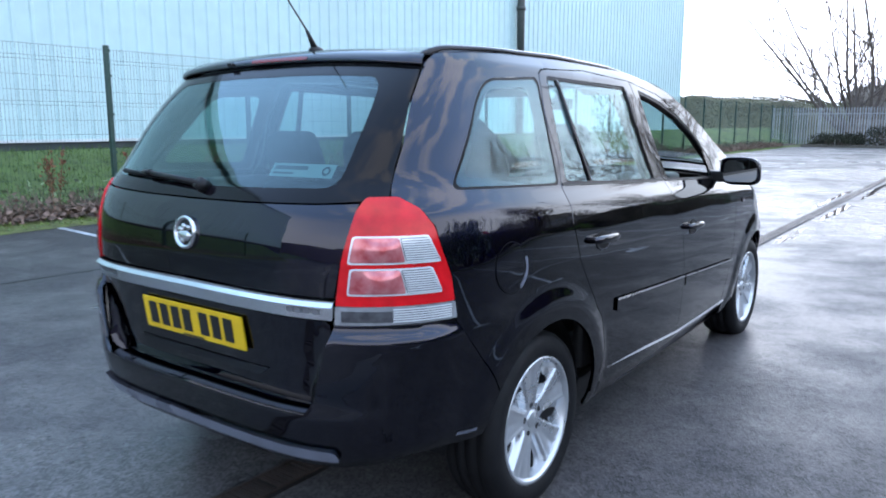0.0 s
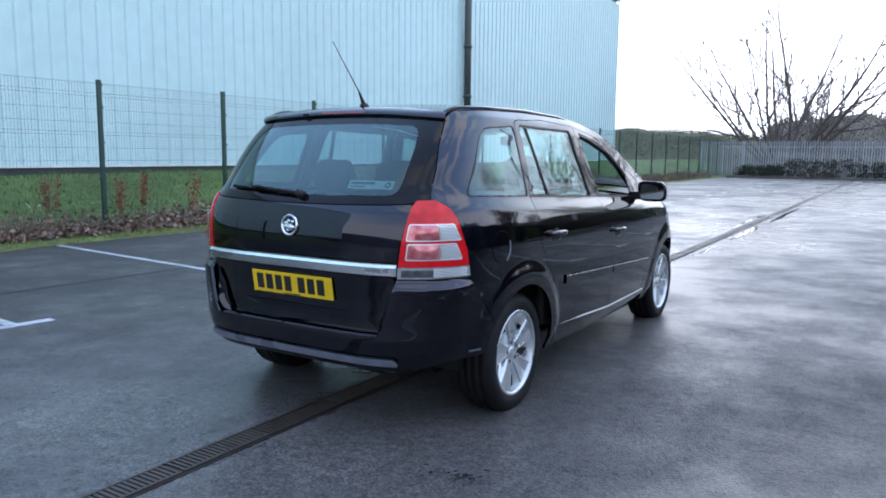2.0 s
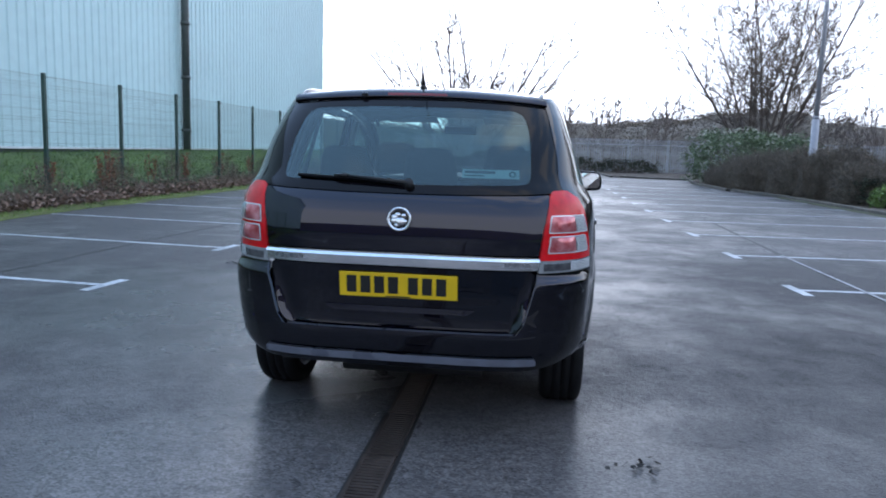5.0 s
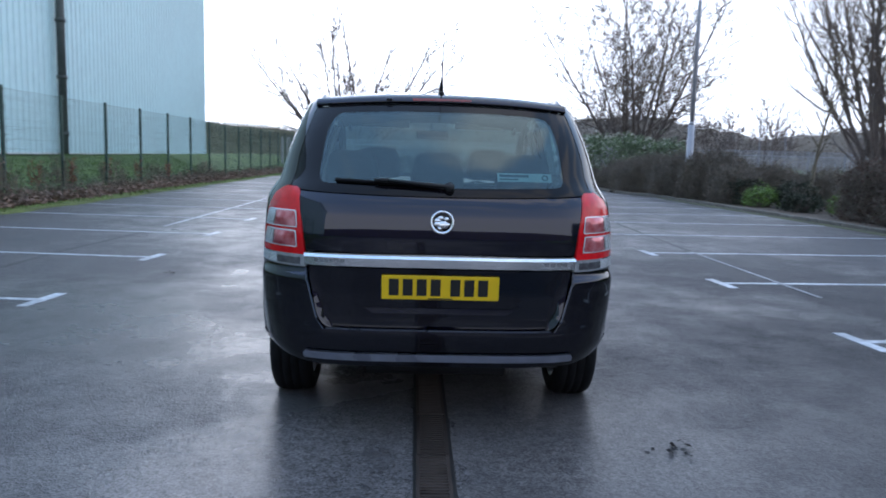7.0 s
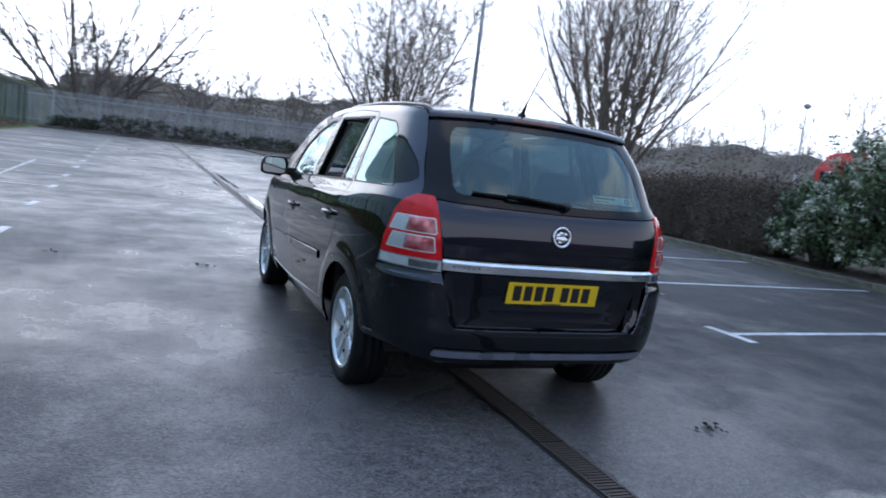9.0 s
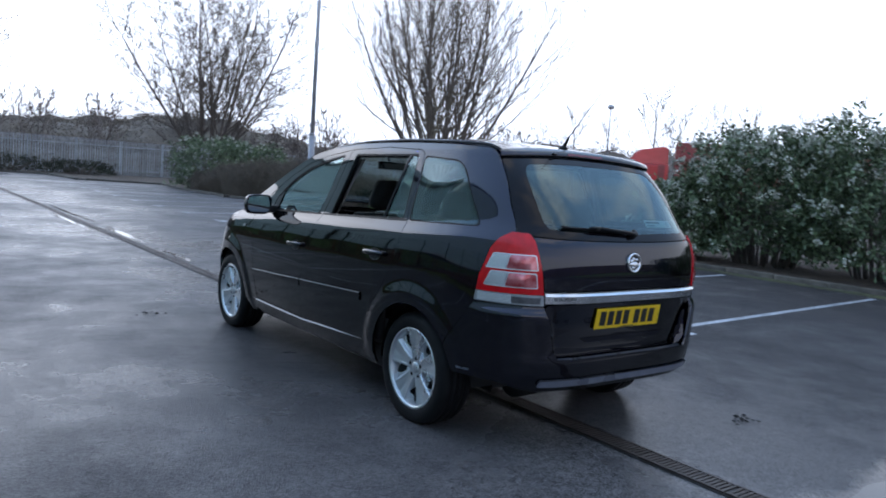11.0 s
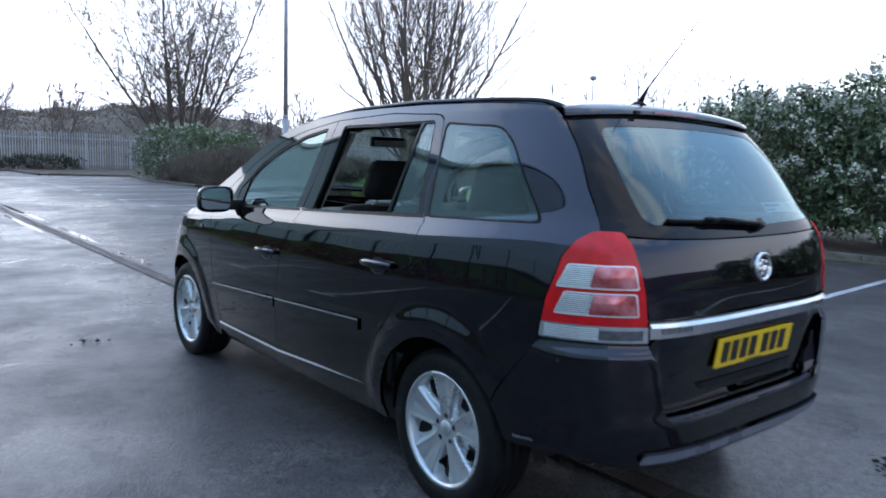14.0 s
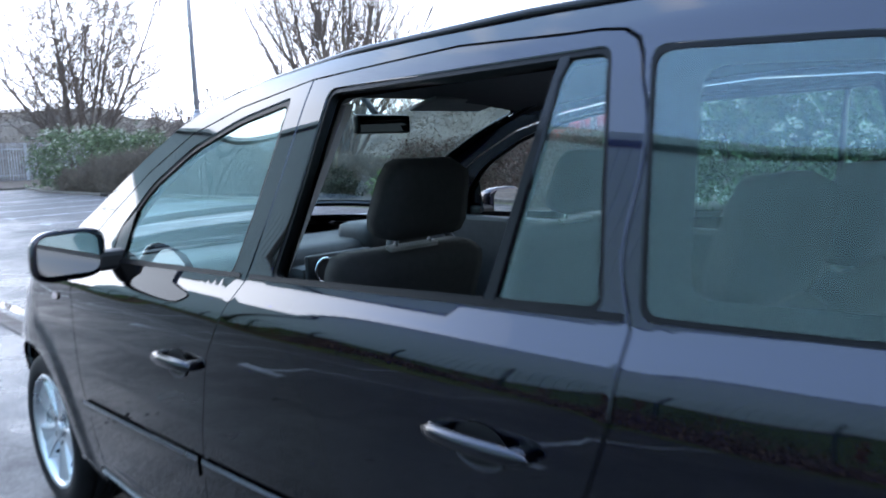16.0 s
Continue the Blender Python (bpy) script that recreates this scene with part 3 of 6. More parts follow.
part("corner_flashing", boxes((-0.12, 0.045, -0.12, 0.045, 1.051, BH)), CLAD, wh)
part("roof", boxes((-45, -0.1, -56, -0.1, BH, BH + 0.15)), GALV, wh)
part("roof_edge", boxes((-45, 0.1, -56, 0.1, BH + 0.151, BH + 0.35)), CLAD, wh)
bm = bmesh.new()
cyl(bm, (0.2, -17.0, 1.0), (0.2, -17.0, BH - 0.2), 0.13, n=14)
for z in (1.6, 3.4, 5.2, 7.0, 8.8):
    cyl(bm, (0.2, -17.0, z), (0.2, -17.0, z + 0.12), 0.16, n=14)
    box(bm, 0.04, 0.2, -17.03, -16.97, z + 0.03, z + 0.09)
part("downpipe", bm, PIPE, wh, "dark rainwater downpipe with collars", True)

# unseen plain wall, added at the near end to darken the tailgate's reflections
part_wall = part("unseen_wall_south", boxes((-60, 60, -34.4, -34.0, -0.05, 3.0)), mat("backdrop_brown", (0.13, 0.105, 0.095), 0.85, vary=0.3, scale=2, bump=0.4, bscale=14))
tagged(part_wall, "unseen plain wall added to darken the car's reflections", "wall", kind="structure")

# ---- right bed: kerb, hedges, shrubs ----
bed_pts = [(9.35, -14), (9.2, 5), (9.0, 14), (8.75, 22), (7.9, 26), (7.9, 32), (8.6, 37), (4.7, 38.2), (4.4, 45), (-7.6, 47), (-7.6, 60), (60, 60), (60, -14)]
bm = bmesh.new()
vs = [bm.verts.new((x, y, 0.07)) for x, y in bed_pts]
bm.faces.new(vs)
bmesh.ops.triangulate(bm, faces=bm.faces[:])
tagged(part("planting_bed", bm, SOIL), "bare soil planting bed behind the kerb", "ground", kind="structure")
kerb = root("kerb", (0, 0, 0), "weathered concrete kerb stones edging the bed", "kerb", kind="structure")
bm = boxes((-0.06, 0.06, 0.004, 0.911, -0.03, 0.105), bevel=0.015)
stone0 = part("kerb_stone", bm, KERB, kerb)
stone = stone0.data
first, walkpts = True, bed_pts[:10]
for (xa, ya), (xb, yb) in zip(walkpts, walkpts[1:]):
    L = math.hypot(xb - xa, yb - ya)
    rz = math.degrees(math.atan2(-(xb - xa), yb - ya))
    for k in range(round(L / 0.915)):
        m_ = pose(xa + (xb - xa) * k * 0.915 / L, ya + (yb - ya) * k * 0.915 / L, random.uniform(-0.012, 0.006), 0, 0, rz + random.uniform(-0.4, 0.4))
        if first:
            stone0.matrix_basis = m_
            first = False
        else:
            link("kerb_stone", stone, kerb, m=m_)
moss = strip("moss_edge", [-0.27, -0.19, -0.11, -0.05], -14, 22, 0.5, MOSS_DULL, "mossy line where the tarmac meets the kerb", lambda x, y: 0.004 + 0.02 * max(0, (x + 0.27) / 0.22) + 0.008 * noise.noise((x * 4, y * 3, 1)))
for v in moss.data.vertices:
    v.co.x += float(np.interp(v.co.y, (-14, 5, 14, 22), (9.35, 9.2, 9.0, 8.75))) + 0.06 * noise.noise((0.5, v.co.y * 0.9, 2)) * (v.co.x < -0.2)


def shell_points(n, rx, ry, h, r, rough=0.36, fill=0.35, square=0.55):
    """Points near the uneven surface of a rounded mound."""
    out = []
    ph = r.uniform(0, 100)
    while len(out) < n:
        a, u = r.uniform(0, 2 * math.pi), r.uniform(-0.25, 1)
        e = math.sqrt(max(0, 1 - u * u)) ** square if u > 0 else 1 - 0.15 * abs(u)
        x, y = math.cos(a), math.sin(a)
        k = 1 + rough * noise.noise((x * 2.2 + ph, y * 2.2, u * 2.2)) + 0.6 * rough * noise.noise((x * 6 + ph, y * 6, u * 6))
        d = 1 - fill * r.random() ** 2.2
        z = (0.28 + 0.72 * max(u, 0) ** 0.9 if u > 0 else 0.28 + u) * h
        out.append((rx * x * e * k * d, ry * y * e * k * d, max(0.03, z * (0.55 + 0.45 * k) * (0.6 + 0.4 * d))))
    return np.array(out)


def bush(name, x, y, rx, ry, h, n, size, material, label, seed, rz=0, long=2.2, flowers=0, group="", low=0.05, rough=0.36):
    r = np.random.default_rng(seed)
    thing = root(name, (x, y, 0.06), label, "shrub", group, rz=rz)
    tips = shell_points(n // 16, rx, ry, h, r, rough)                # leaves sit in tufts at the shoot ends
    pts_ = np.repeat(tips, 14, 0) + r.normal(0, size * 0.62, (len(tips) * 14, 3))
    pts_ = np.r_[pts_, shell_points(n // 8, rx * 0.9, ry * 0.9, h * 0.93, r)]
    pts_ = pts_[pts_[:, 2] > low * (0.7 + 0.6 * r.random(len(pts_)))]
    tagged(link("foliage", leaves(pts_, size, r, material, "foliage", long, 0.1), thing), kind="stuff")
    segs = []
    for _ in range(60):
        a = r.uniform(0, 6.28)
        e = Vector((rx * 0.75 * math.cos(a) * r.random() ** 0.5, ry * 0.75 * math.sin(a) * r.random() ** 0.5, h * r.uniform(0.4, 0.85)))
        b = Vector((e.x * 0.5, e.y * 0.5, 0))
        segs.append((b, e, 0.03, 0.008))
    V, F = tubes(segs, 4)
    tagged(link("woody_core", raw("woody_core", V, F, BARK), thing), kind="stuff")
    if flowers:
        reach = np.linalg.norm(tips / (rx, ry, h), axis=1)
        p = tips[reach > np.quantile(reach, 0.45)]
        p = p[r.integers(0, len(p), flowers * 3)]
        p = p[[noise.noise((a * 1.1, b * 1.1, c * 1.1)) > -0.08 for a, b, c in p]][:flowers] * 1.05
        p = p[p[:, 2] > low]
        q = np.repeat(p, 10, 0) + r.normal(0, 0.032, (len(p) * 10, 3))
        link("blossom", leaves(q, 0.055, r, BLOSSOM, "blossom", 1.2, 0), thing, "cream winter flower heads")
    return thing


def twiggy(name, x, y, rx, ry, h, n, label, seed, rz=0, group="", square=0.55, leafy=0.5, dead=None):
    """Leafless brown shrub: many thin upright shoots with side twigs."""
    r = np.random.default_rng(seed)
    thing = root(name, (x, y, 0.06), label, "shrub", group, rz=rz)
    segs = []
    tips = shell_points(n, rx, ry, h, r, 0.28, 0.5, square)
    for p in tips:
        e = Vector(p)
        b = Vector((e.x * r.uniform(0.7, 0.95), e.y * r.uniform(0.7, 0.95), max(0, e.z - r.uniform(0.25, 0.7))))
        mid = b.lerp(e, 0.5) + Vector(r.normal(0, 0.03, 3))
        segs += [(b, mid, 0.007, 0.005), (mid, e, 0.005, 0.003)]
        for _ in range(3):
            t = mid.lerp(e, r.random())
            segs.append((t, t + Vector(r.normal(0, 0.09, 3)) + Vector((0, 0, 0.07)), 0.004, 0.002))
    V, F = tubes(segs, 3)
    tagged(link("thicket", raw("thicket", V, F, TWIG), thing), kind="stuff")
    k = int(n * leafy)
    q = tips[r.integers(0, n, k)] + r.normal(0, 0.08, (k, 3))
    tagged(link("dead_leaves", leaves(q, 0.055, r, dead or LITTER, "dead_leaves", 1.6, 0.2), thing), kind="stuff")
    return thing


for k, (x, y, rx, ry, h) in enumerate(((11.1, 4.7, 1.6, 1.7, 2.6), (10.5, 6.3, 1.0, 0.9, 1.55), (11.1, 2.3, 1.8, 1.9, 2.75), (11.4, -0.6, 1.8, 2.0, 2.65), (11.6, -3.6, 1.8, 2.0, 2.6), (11.9, -6.8, 1.8, 2.1, 2.6))):
    bush("laurel_hedge", x, y, rx, ry, h, 26000, 0.098, LAUREL, "dense dark green evergreen laurel hedge with pale flower heads", 200 + k, flowers=620, group="laurel hedge row", low=0.28, rough=0.5)
for k, (x, y, rx, ry, h) in enumerate(((10.3, 8.3, 0.95, 1.3, 1.55), (10.4, 10.4, 0.95, 1.3, 1.5), (10.6, 12.4, 0.9, 1.2, 1.35))):
    twiggy("beech_hedge", x, y, rx, ry, h, 2600, "clipped hedge with brown dead winter leaves", 230 + k, group="brown hedge row", leafy=3.0, dead=BEECH)
for k, (x, y, rx, ry, h) in enumerate(((9.0, 30.3, 1.0, 1.5, 0.95), (9.2, 28.2, 1.2, 1.6, 1.35), (9.5, 25.8, 1.5, 1.8, 1.6), (9.9, 23.2, 1.3, 1.7, 1.65), (9.38, 20.85, 0.55, 0.65, 1.5), (9.85, 19.0, 0.7, 1.0, 1.2), (10.3, 21.0, 1.2, 1.4, 1.65), (11.6, 24.6, 1.5, 1.7, 1.6), (12.2, 21.5, 1.4, 1.6, 1.3), (13.0, 18.5, 1.5, 1.7, 1.15), (12.8, 15.6, 1.4, 1.6, 1.0))):
    twiggy("brown_shrub", x, y, rx, ry, h, 3000, "low rounded leafless brown twiggy shrub", 240 + k, group="brown shrubs", square=0.9, leafy=0.15)
for k, (x, y, rx, ry, h) in enumerate(((9.6, 32.2, 2.0, 1.9, 2.45), (11.6, 32.6, 1.9, 1.9, 2.35))):
    bush("laurel_bush", x, y, rx, ry, h, 12000, 0.11, LAUREL, "large rounded dark green laurel bush in pale flower", 260 + k, flowers=150, group="laurel bushes")
for k, (x, y, rx, ry, h) in enumerate(((10.5, 19.6, 0.75, 0.7, 0.75), (10.0, 17.2, 0.5, 0.5, 0.55), (10.4, 21.6, 0.6, 0.6, 0.7), (11.3, 14.6, 0.7, 0.7, 0.65))):
    bush("green_shrub", x, y, rx, ry, h, 2200, 0.07, BOXLEAF, "small rounded yellow-green evergreen shrub", 270 + k, group="small green shrubs")
for k, (x, y, rx, ry, h) in enumerate(((9.95, 18.1, 0.55, 0.6, 0.75), (10.6, 16.4, 0.6, 0.6, 0.8), (10.1, 15.2, 0.45, 0.5, 0.5))):
    bush("green_shrub", x, y, rx, ry, h, 2000, 0.07, DARKBUSH, "small rounded dark green evergreen shrub", 290 + k, group="small green shrubs")
for k, (x, y, rx, ry, h) in enumerate(((-2.0, 47.6, 2.4, 0.9, 1.15), (2.4, 47.2, 2.3, 0.9, 1.0), (-5.5, 48.2, 1.5, 0.7, 0.7), (6.5, 46.5, 2.0, 0.9, 0.9))):
    bush("low_dark_bush", x, y, rx, ry, h, 4500, 0.10, DARKBUSH, "low spreading dark evergreen bush before the palisade", 280 + k, group="low dark bushes")


for k, (x, y, rx, ry, h) in enumerate(((-8.35, 8.6, 0.3, 0.6, 0.75), (-8.3, 10.9, 0.3, 0.7, 0.95), (-8.4, 13.6, 0.35, 0.9, 1.0), (-8.35, 16.6, 0.35, 0.8, 0.95), (-8.4, 20.0, 0.35, 0.8, 0.8), (-8.35, 25.5, 0.35, 1.0, 0.75))):
    twiggy("bramble_bush", x, y, rx, ry, h, 130, "straggling brown bramble with withered leaves by the fence", 300 + k, group="brambles along the fence", square=0.9, leafy=0.7)


# ---- palisade at the far end ----
pal = root("palisade_fence", (0, 50, 0), "galvanised steel palisade security fence", "fence", kind="structure")
bm = bmesh.new()
V = [(-0.034, 0, 0.08), (-0.012, -0.02, 0.08), (0.012, -0.02, 0.08), (0.034, 0, 0.08), (-0.034, 0, 2.3), (-0.012, -0.02, 2.38), (0.012, -0.02, 2.38), (0.034, 0, 2.3)]
pale = raw("pale", V, [(0, 1, 5, 4), (1, 2, 6, 5), (2, 3, 7, 6)], GALV)
for k in range(290):
    link("pale", pale, pal, m=pose(-9.6 + 0.152 * k, random.uniform(-0.008, 0.008), random.uniform(-0.01, 0.01)))
for z in (0.4, 1.95):
    part("rail", boxes((-9.7, 34.6, 0.01, 0.06, z, z + 0.05)), GALV, pal)
post = boxes((-0.05, 0.05, 0.065, 0.165, 0, 2.35))
pm = part("post", post, GALV, pal, m=pose(-9.7, 0, 0)).data
for k in range(1, 17):
    link("post", pm, pal, m=pose(-9.7 + 2.76 * k, 0, 0))


# ---- bare trees ----
def bare_tree(name, x, y, h, lean, stems, seed, bark, label, kids=(7, 5, 4, 3), up=0.12, base=0.12, group="", twig=0.006, first=0.22, angle=0.7, rz=0, grow_=0.5, wob=0.05):
    """Leafless tree: stems fan out from the foot, limbs leave them and bend upwards."""
    r = random.Random(seed)
    segs, twigs = [], []

    def grow(p, d, length, rad, lv):
        n = (9, 6, 4, 3, 2)[lv]
        c = kids[lv] if lv < len(kids) else 0
        starts = [first + (0.97 - first) * (k + r.uniform(0.2, 0.8)) / c for k in range(c)] if lv == 0 else [0.25 + 0.75 * (k + r.uniform(0.1, 0.9)) / c for k in range(c)]
        q, dd, rr = p, d.copy(), rad
        roll = r.uniform(0, 6.28)
        for i in range(n):
            dd = (dd + Vector((r.gauss(0, wob), r.gauss(0, wob), up)) * (0.7 + 0.3 * lv)).normalized()
            e = q + dd * (length / n)
            r2 = max(twig * 0.55, rad * (1 - 0.86 * (i + 1) / n))
            (twigs if lv >= 3 else segs).append((q, e, rr, r2))
            for s in starts:
                if i / n <= s < (i + 1) / n:
                    roll += 2.4
                    o = dd.orthogonal().normalized()
                    side = Matrix.Rotation(roll + r.uniform(-0.4, 0.4), 3, dd) @ o
                    nd = (dd + side * angle * r.uniform(0.75, 1.25)).normalized()
                    g_ = (1.0 - 0.55 * s) * r.uniform(0.8, 1.1)
                    grow(q.lerp(e, s * n - i), nd, length * grow_ * g_, max(twig * 0.8, rr * 0.52), lv + 1)
            q, rr = e, r2

    for k in range(stems):
        a = 2 * math.pi * (k + r.uniform(-0.25, 0.25)) / stems
        ln = (0.03 if stems == 1 else lean * (r.uniform(0.08, 0.5) if k % 2 == 0 else r.uniform(0.7, 1.1)))
        d = Vector((math.cos(a) * ln, math.sin(a) * ln, 1)).normalized()
        off_ = base * 1.6 * (stems > 1)
        grow(Vector((math.cos(a) * off_, math.sin(a) * off_, -0.1)), d, h * (1.0 if stems == 1 else r.uniform(0.86, 1.0)), base * r.uniform(0.75, 1), 0)
    thing = root(name, (x, y, 0.05), label, "tree", group, rz=rz)
    V, F = tubes(segs, 6)
    link("trunk", raw("trunk", V, F, bark, True), thing)
    V, F = tubes(twigs, 3)
    link("crown", raw("crown", V, F, bark), thing)
    return thing


PALE_BARK = mat("pale_bark", (0.17, 0.135, 0.09), 0.85, vary=0.4, scale=8, bump=0.5, bscale=30)
bare_tree("bare_tree", 16.3, 51.6, 15.2, 0.76, 10, 11, BARK, "leafless multi-stemmed tree with a rounded crown of fine twigs", up=0.060, kids=(15, 9, 6, 4), base=0.16, twig=0.017, first=0.10, angle=0.95, grow_=0.46, wob=0.07)
bare_tree("bare_tree", 24.4, 34.0, 15.0, 0.62, 15, 12, BARK, "tall leafless tree with many upright stems", up=0.085, kids=(12, 8, 5), base=0.17, twig=0.013, angle=0.62, first=0.10, grow_=0.56, wob=0.06)
bare_tree("bare_tree", -5.3, 56.0, 14.0, 1.45, 12, 13, BARK, "leafless tree fanning out behind the palisade", up=0.045, kids=(13, 9, 6), base=0.17, twig=0.018, first=0.22, angle=0.8, grow_=0.42, wob=0.08)
bare_tree("sapling", 11.6, 17.6, 4.3, 0, 1, 21, PALE_BARK, "young leafless sapling with a pale trunk in the bed", up=0.06, kids=(13, 6, 4), base=0.075, first=0.32, twig=0.010, angle=1.1)
bare_tree("bare_shrub_tree", 15.5, 36.5, 3.9, 1.1, 7, 22, BARK, "spreading leafless shrub beside the larger tree", up=0.03, kids=(6, 5, 3), base=0.05, twig=0.018)

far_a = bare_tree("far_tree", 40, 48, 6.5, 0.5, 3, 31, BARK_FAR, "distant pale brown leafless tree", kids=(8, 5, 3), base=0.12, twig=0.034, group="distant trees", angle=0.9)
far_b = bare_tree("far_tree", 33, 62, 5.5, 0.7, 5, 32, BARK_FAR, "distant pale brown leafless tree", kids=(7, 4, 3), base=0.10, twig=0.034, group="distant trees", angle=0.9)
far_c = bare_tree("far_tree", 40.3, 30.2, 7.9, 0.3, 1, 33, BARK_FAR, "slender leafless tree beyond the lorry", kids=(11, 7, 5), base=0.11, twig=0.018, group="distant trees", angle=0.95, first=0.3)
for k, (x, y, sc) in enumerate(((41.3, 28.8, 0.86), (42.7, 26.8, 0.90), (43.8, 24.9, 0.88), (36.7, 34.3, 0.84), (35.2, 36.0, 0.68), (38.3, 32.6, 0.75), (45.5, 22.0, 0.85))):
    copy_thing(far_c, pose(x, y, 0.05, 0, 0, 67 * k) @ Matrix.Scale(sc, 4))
rr = random.Random(4)
for k in range(42):
    az = rr.uniform(24, 84) if k % 3 else rr.uniform(-4, 14)
    d = rr.uniform(60, 92)
    copy_thing(far_a if k % 2 else far_b, Matrix.Translation((d * math.sin(radians(az)) - 3, d * math.cos(radians(az)) - 3, -0.3)) @ pose(0, 0, 0, 0, 0, rr.uniform(0, 360)) @ Matrix.Scale(rr.uniform(0.7, 1.2), 4))


# far scrub all round, and the rough bank behind the warehouse corner
def scrub(x0, x1, y0, y1, h, n, seed, name, label, material, leaf):
    """Rising ground with a coat of small leaves and twigs on it."""
    r = np.random.default_rng(seed)

    def top(a, b):
        edge = min(1, (b - y0) / (0.35 * (y1 - y0))) if y1 - y0 < 30 else min(1, (a - x0) / 8)
        return h * (0.25 + 0.75 * max(0, edge)) * (0.72 + 0.30 * noise.noise((a * 0.07, b * 0.07, seed)) + 0.16 * noise.noise((a * 0.35, b * 0.35, seed)))

    nx, ny = max(12, int((x1 - x0) / 0.9)), max(8, int((y1 - y0) / 0.9))
    V = [(x0 + (x1 - x0) * i / nx, y0 + (y1 - y0) * j / ny, 0) for j in range(ny + 1) for i in range(nx + 1)]
    V = [(a, b, max(0.02, top(a, b) - 0.25 + 0.25 * noise.noise((a, b, seed)))) for a, b, _ in V]
    F = [(j * (nx + 1) + i, j * (nx + 1) + i + 1, (j + 1) * (nx + 1) + i + 1, (j + 1) * (nx + 1) + i) for j in range(ny) for i in range(nx)]
    tagged(link("bank", raw("bank", V, F, material)), "rough overgrown rise beyond the car park", "ground", kind="structure")
    xs, ys = r.uniform(x0, x1, n), r.uniform(y0, y1, n)
    zs = [top(a, b) + r.uniform(-0.35, 0.12) + (0.3 * r.random() ** 4) for a, b in zip(xs, ys)]
    me = leaves(np.c_[xs, ys, zs], leaf, r, material, name, 3.0, -0.6)
    tagged(link(name, me), label, "scrub", kind="stuff")


FARSCRUB = mat("far_scrub", (0.17, 0.14, 0.11), 0.9, vary=0.35, scale=0.4, island=0.35)
BANKSCRUB = mat("bank_scrub", (0.15, 0.145, 0.085), 0.9, vary=0.4, scale=0.3, island=0.4)
scrub(-60, -6, 56, 70, 4.6, 80000, 61, "bramble_bank", "dark green and brown scrub bank behind the fence", BANKSCRUB, 0.14)
scrub(-8, 70, 60, 80, 6.2, 70000, 62, "far_scrub", "distant band of brown winter scrub", FARSCRUB, 0.20)
scrub(30, 75, 6, 46, 5.0, 60000, 63, "far_scrub", "brown winter scrub beyond the hedge", FARSCRUB, 0.19)
scrub(-6, 24, 52.5, 58, 2.3, 14000, 64, "far_scrub", "brown bramble tangle behind the palisade", TWIG, 0.17)

# ---- street lamps, mast ----
def column(name, x, y, h, r0, label, head=False, rz=0):
    t = root(name, (x, y, 0), label, "street lamp", rz=rz)
    bm = bmesh.new()
    cyl(bm, (0, 0, 0), (0, 0, 2.6), r0 * 1.35, n=14)
    cyl(bm, (0, 0, 2.6), (0, 0, 2.7), r0 * 1.35, r0, n=14)
    cyl(bm, (0, 0, 2.7), (0, 0, h), r0, r0 * 0.62, n=14)
    part("column", bm, LAMP_GREY, t, smooth=True)
    bm = bmesh.new()
    if head:
        bmesh.ops.create_uvsphere(bm, u_segments=14, v_segments=8, radius=0.22, matrix=Matrix.Translation((0, 0, h + 0.1)) @ Matrix.Diagonal((1, 1, 0.7, 1)))
    else:
        cyl(bm, (0, 0, h), (0, 1.0, h + 0.18), 0.035, n=8)
        box(bm, -0.13, 0.13, 0.9, 1.55, h + 0.12, h + 0.26, bevel=0.04)
    part("lantern", bm, LAMP_GREY, t)
    return t


column("street_lamp", 9.45, 21.7, 10.4, 0.085, "tall grey steel lighting column in the bed")
column("street_lamp", 33.0, 27.95, 6.4, 0.06, "distant lighting column with a round lantern", True)
for x, y, h in ((22.8, 45.0, 6.6), (25.3, 46.5, 5.4)):
    t = root("mast", (x, y, 0), "thin distant mast above the scrub", "mast", "thin masts")
    part("pole", cyl(bmesh.new(), (0, 0, 0), (0, 0, h), 0.045, 0.02, 8), LAMP_GREY, t)

# ---- red lorry behind the hedge ----
lor = root("lorry", (29.85, 22.35, 0), "red articulated lorry parked beyond the hedge", "lorry", rz=37.6)
bm = boxes((-1.25, 1.25, -1.1, 1.1, 0.9, 2.9), bevel=0.12)
part("cab", bm, LORRY_RED, lor)
bm = bmesh.new()
vs = [bm.verts.new(p) for p in ((-1.2, 1.0, 2.9), (1.2, 1.0, 2.9), (1.2, -1.05, 2.9), (-1.2, -1.05, 2.9), (-1.1, 0.55, 3.60), (1.1, 0.55, 3.60), (1.15, -1.0, 3.85), (-1.15, -1.0, 3.85))]
for q in ((0, 1, 5, 4), (1, 2, 6, 5), (2, 3, 7, 6), (3, 0, 4, 7), (4, 5, 6, 7)):
    bm.faces.new([vs[i] for i in q])
bmesh.ops.bevel(bm, geom=bm.edges[:], offset=0.1, segments=2, affect="EDGES")
part("wind_deflector", bm, LORRY_RED, lor)
part("windscreen", boxes((-1.1, 1.1, 1.101, 1.12, 1.9, 2.75), bevel=0.005), BLACK_PLASTIC, lor)
for sx in (-1, 1):
    part("side_window", boxes((sx * 1.251 - 0.006, sx * 1.251 + 0.006, 0.0, 0.85, 1.9, 2.7)), BLACK_PLASTIC, lor)
part("cab_stripe", boxes((-1.253, 1.253, -0.9, -0.55, 1.0, 2.85)), LORRY_DARK, lor)
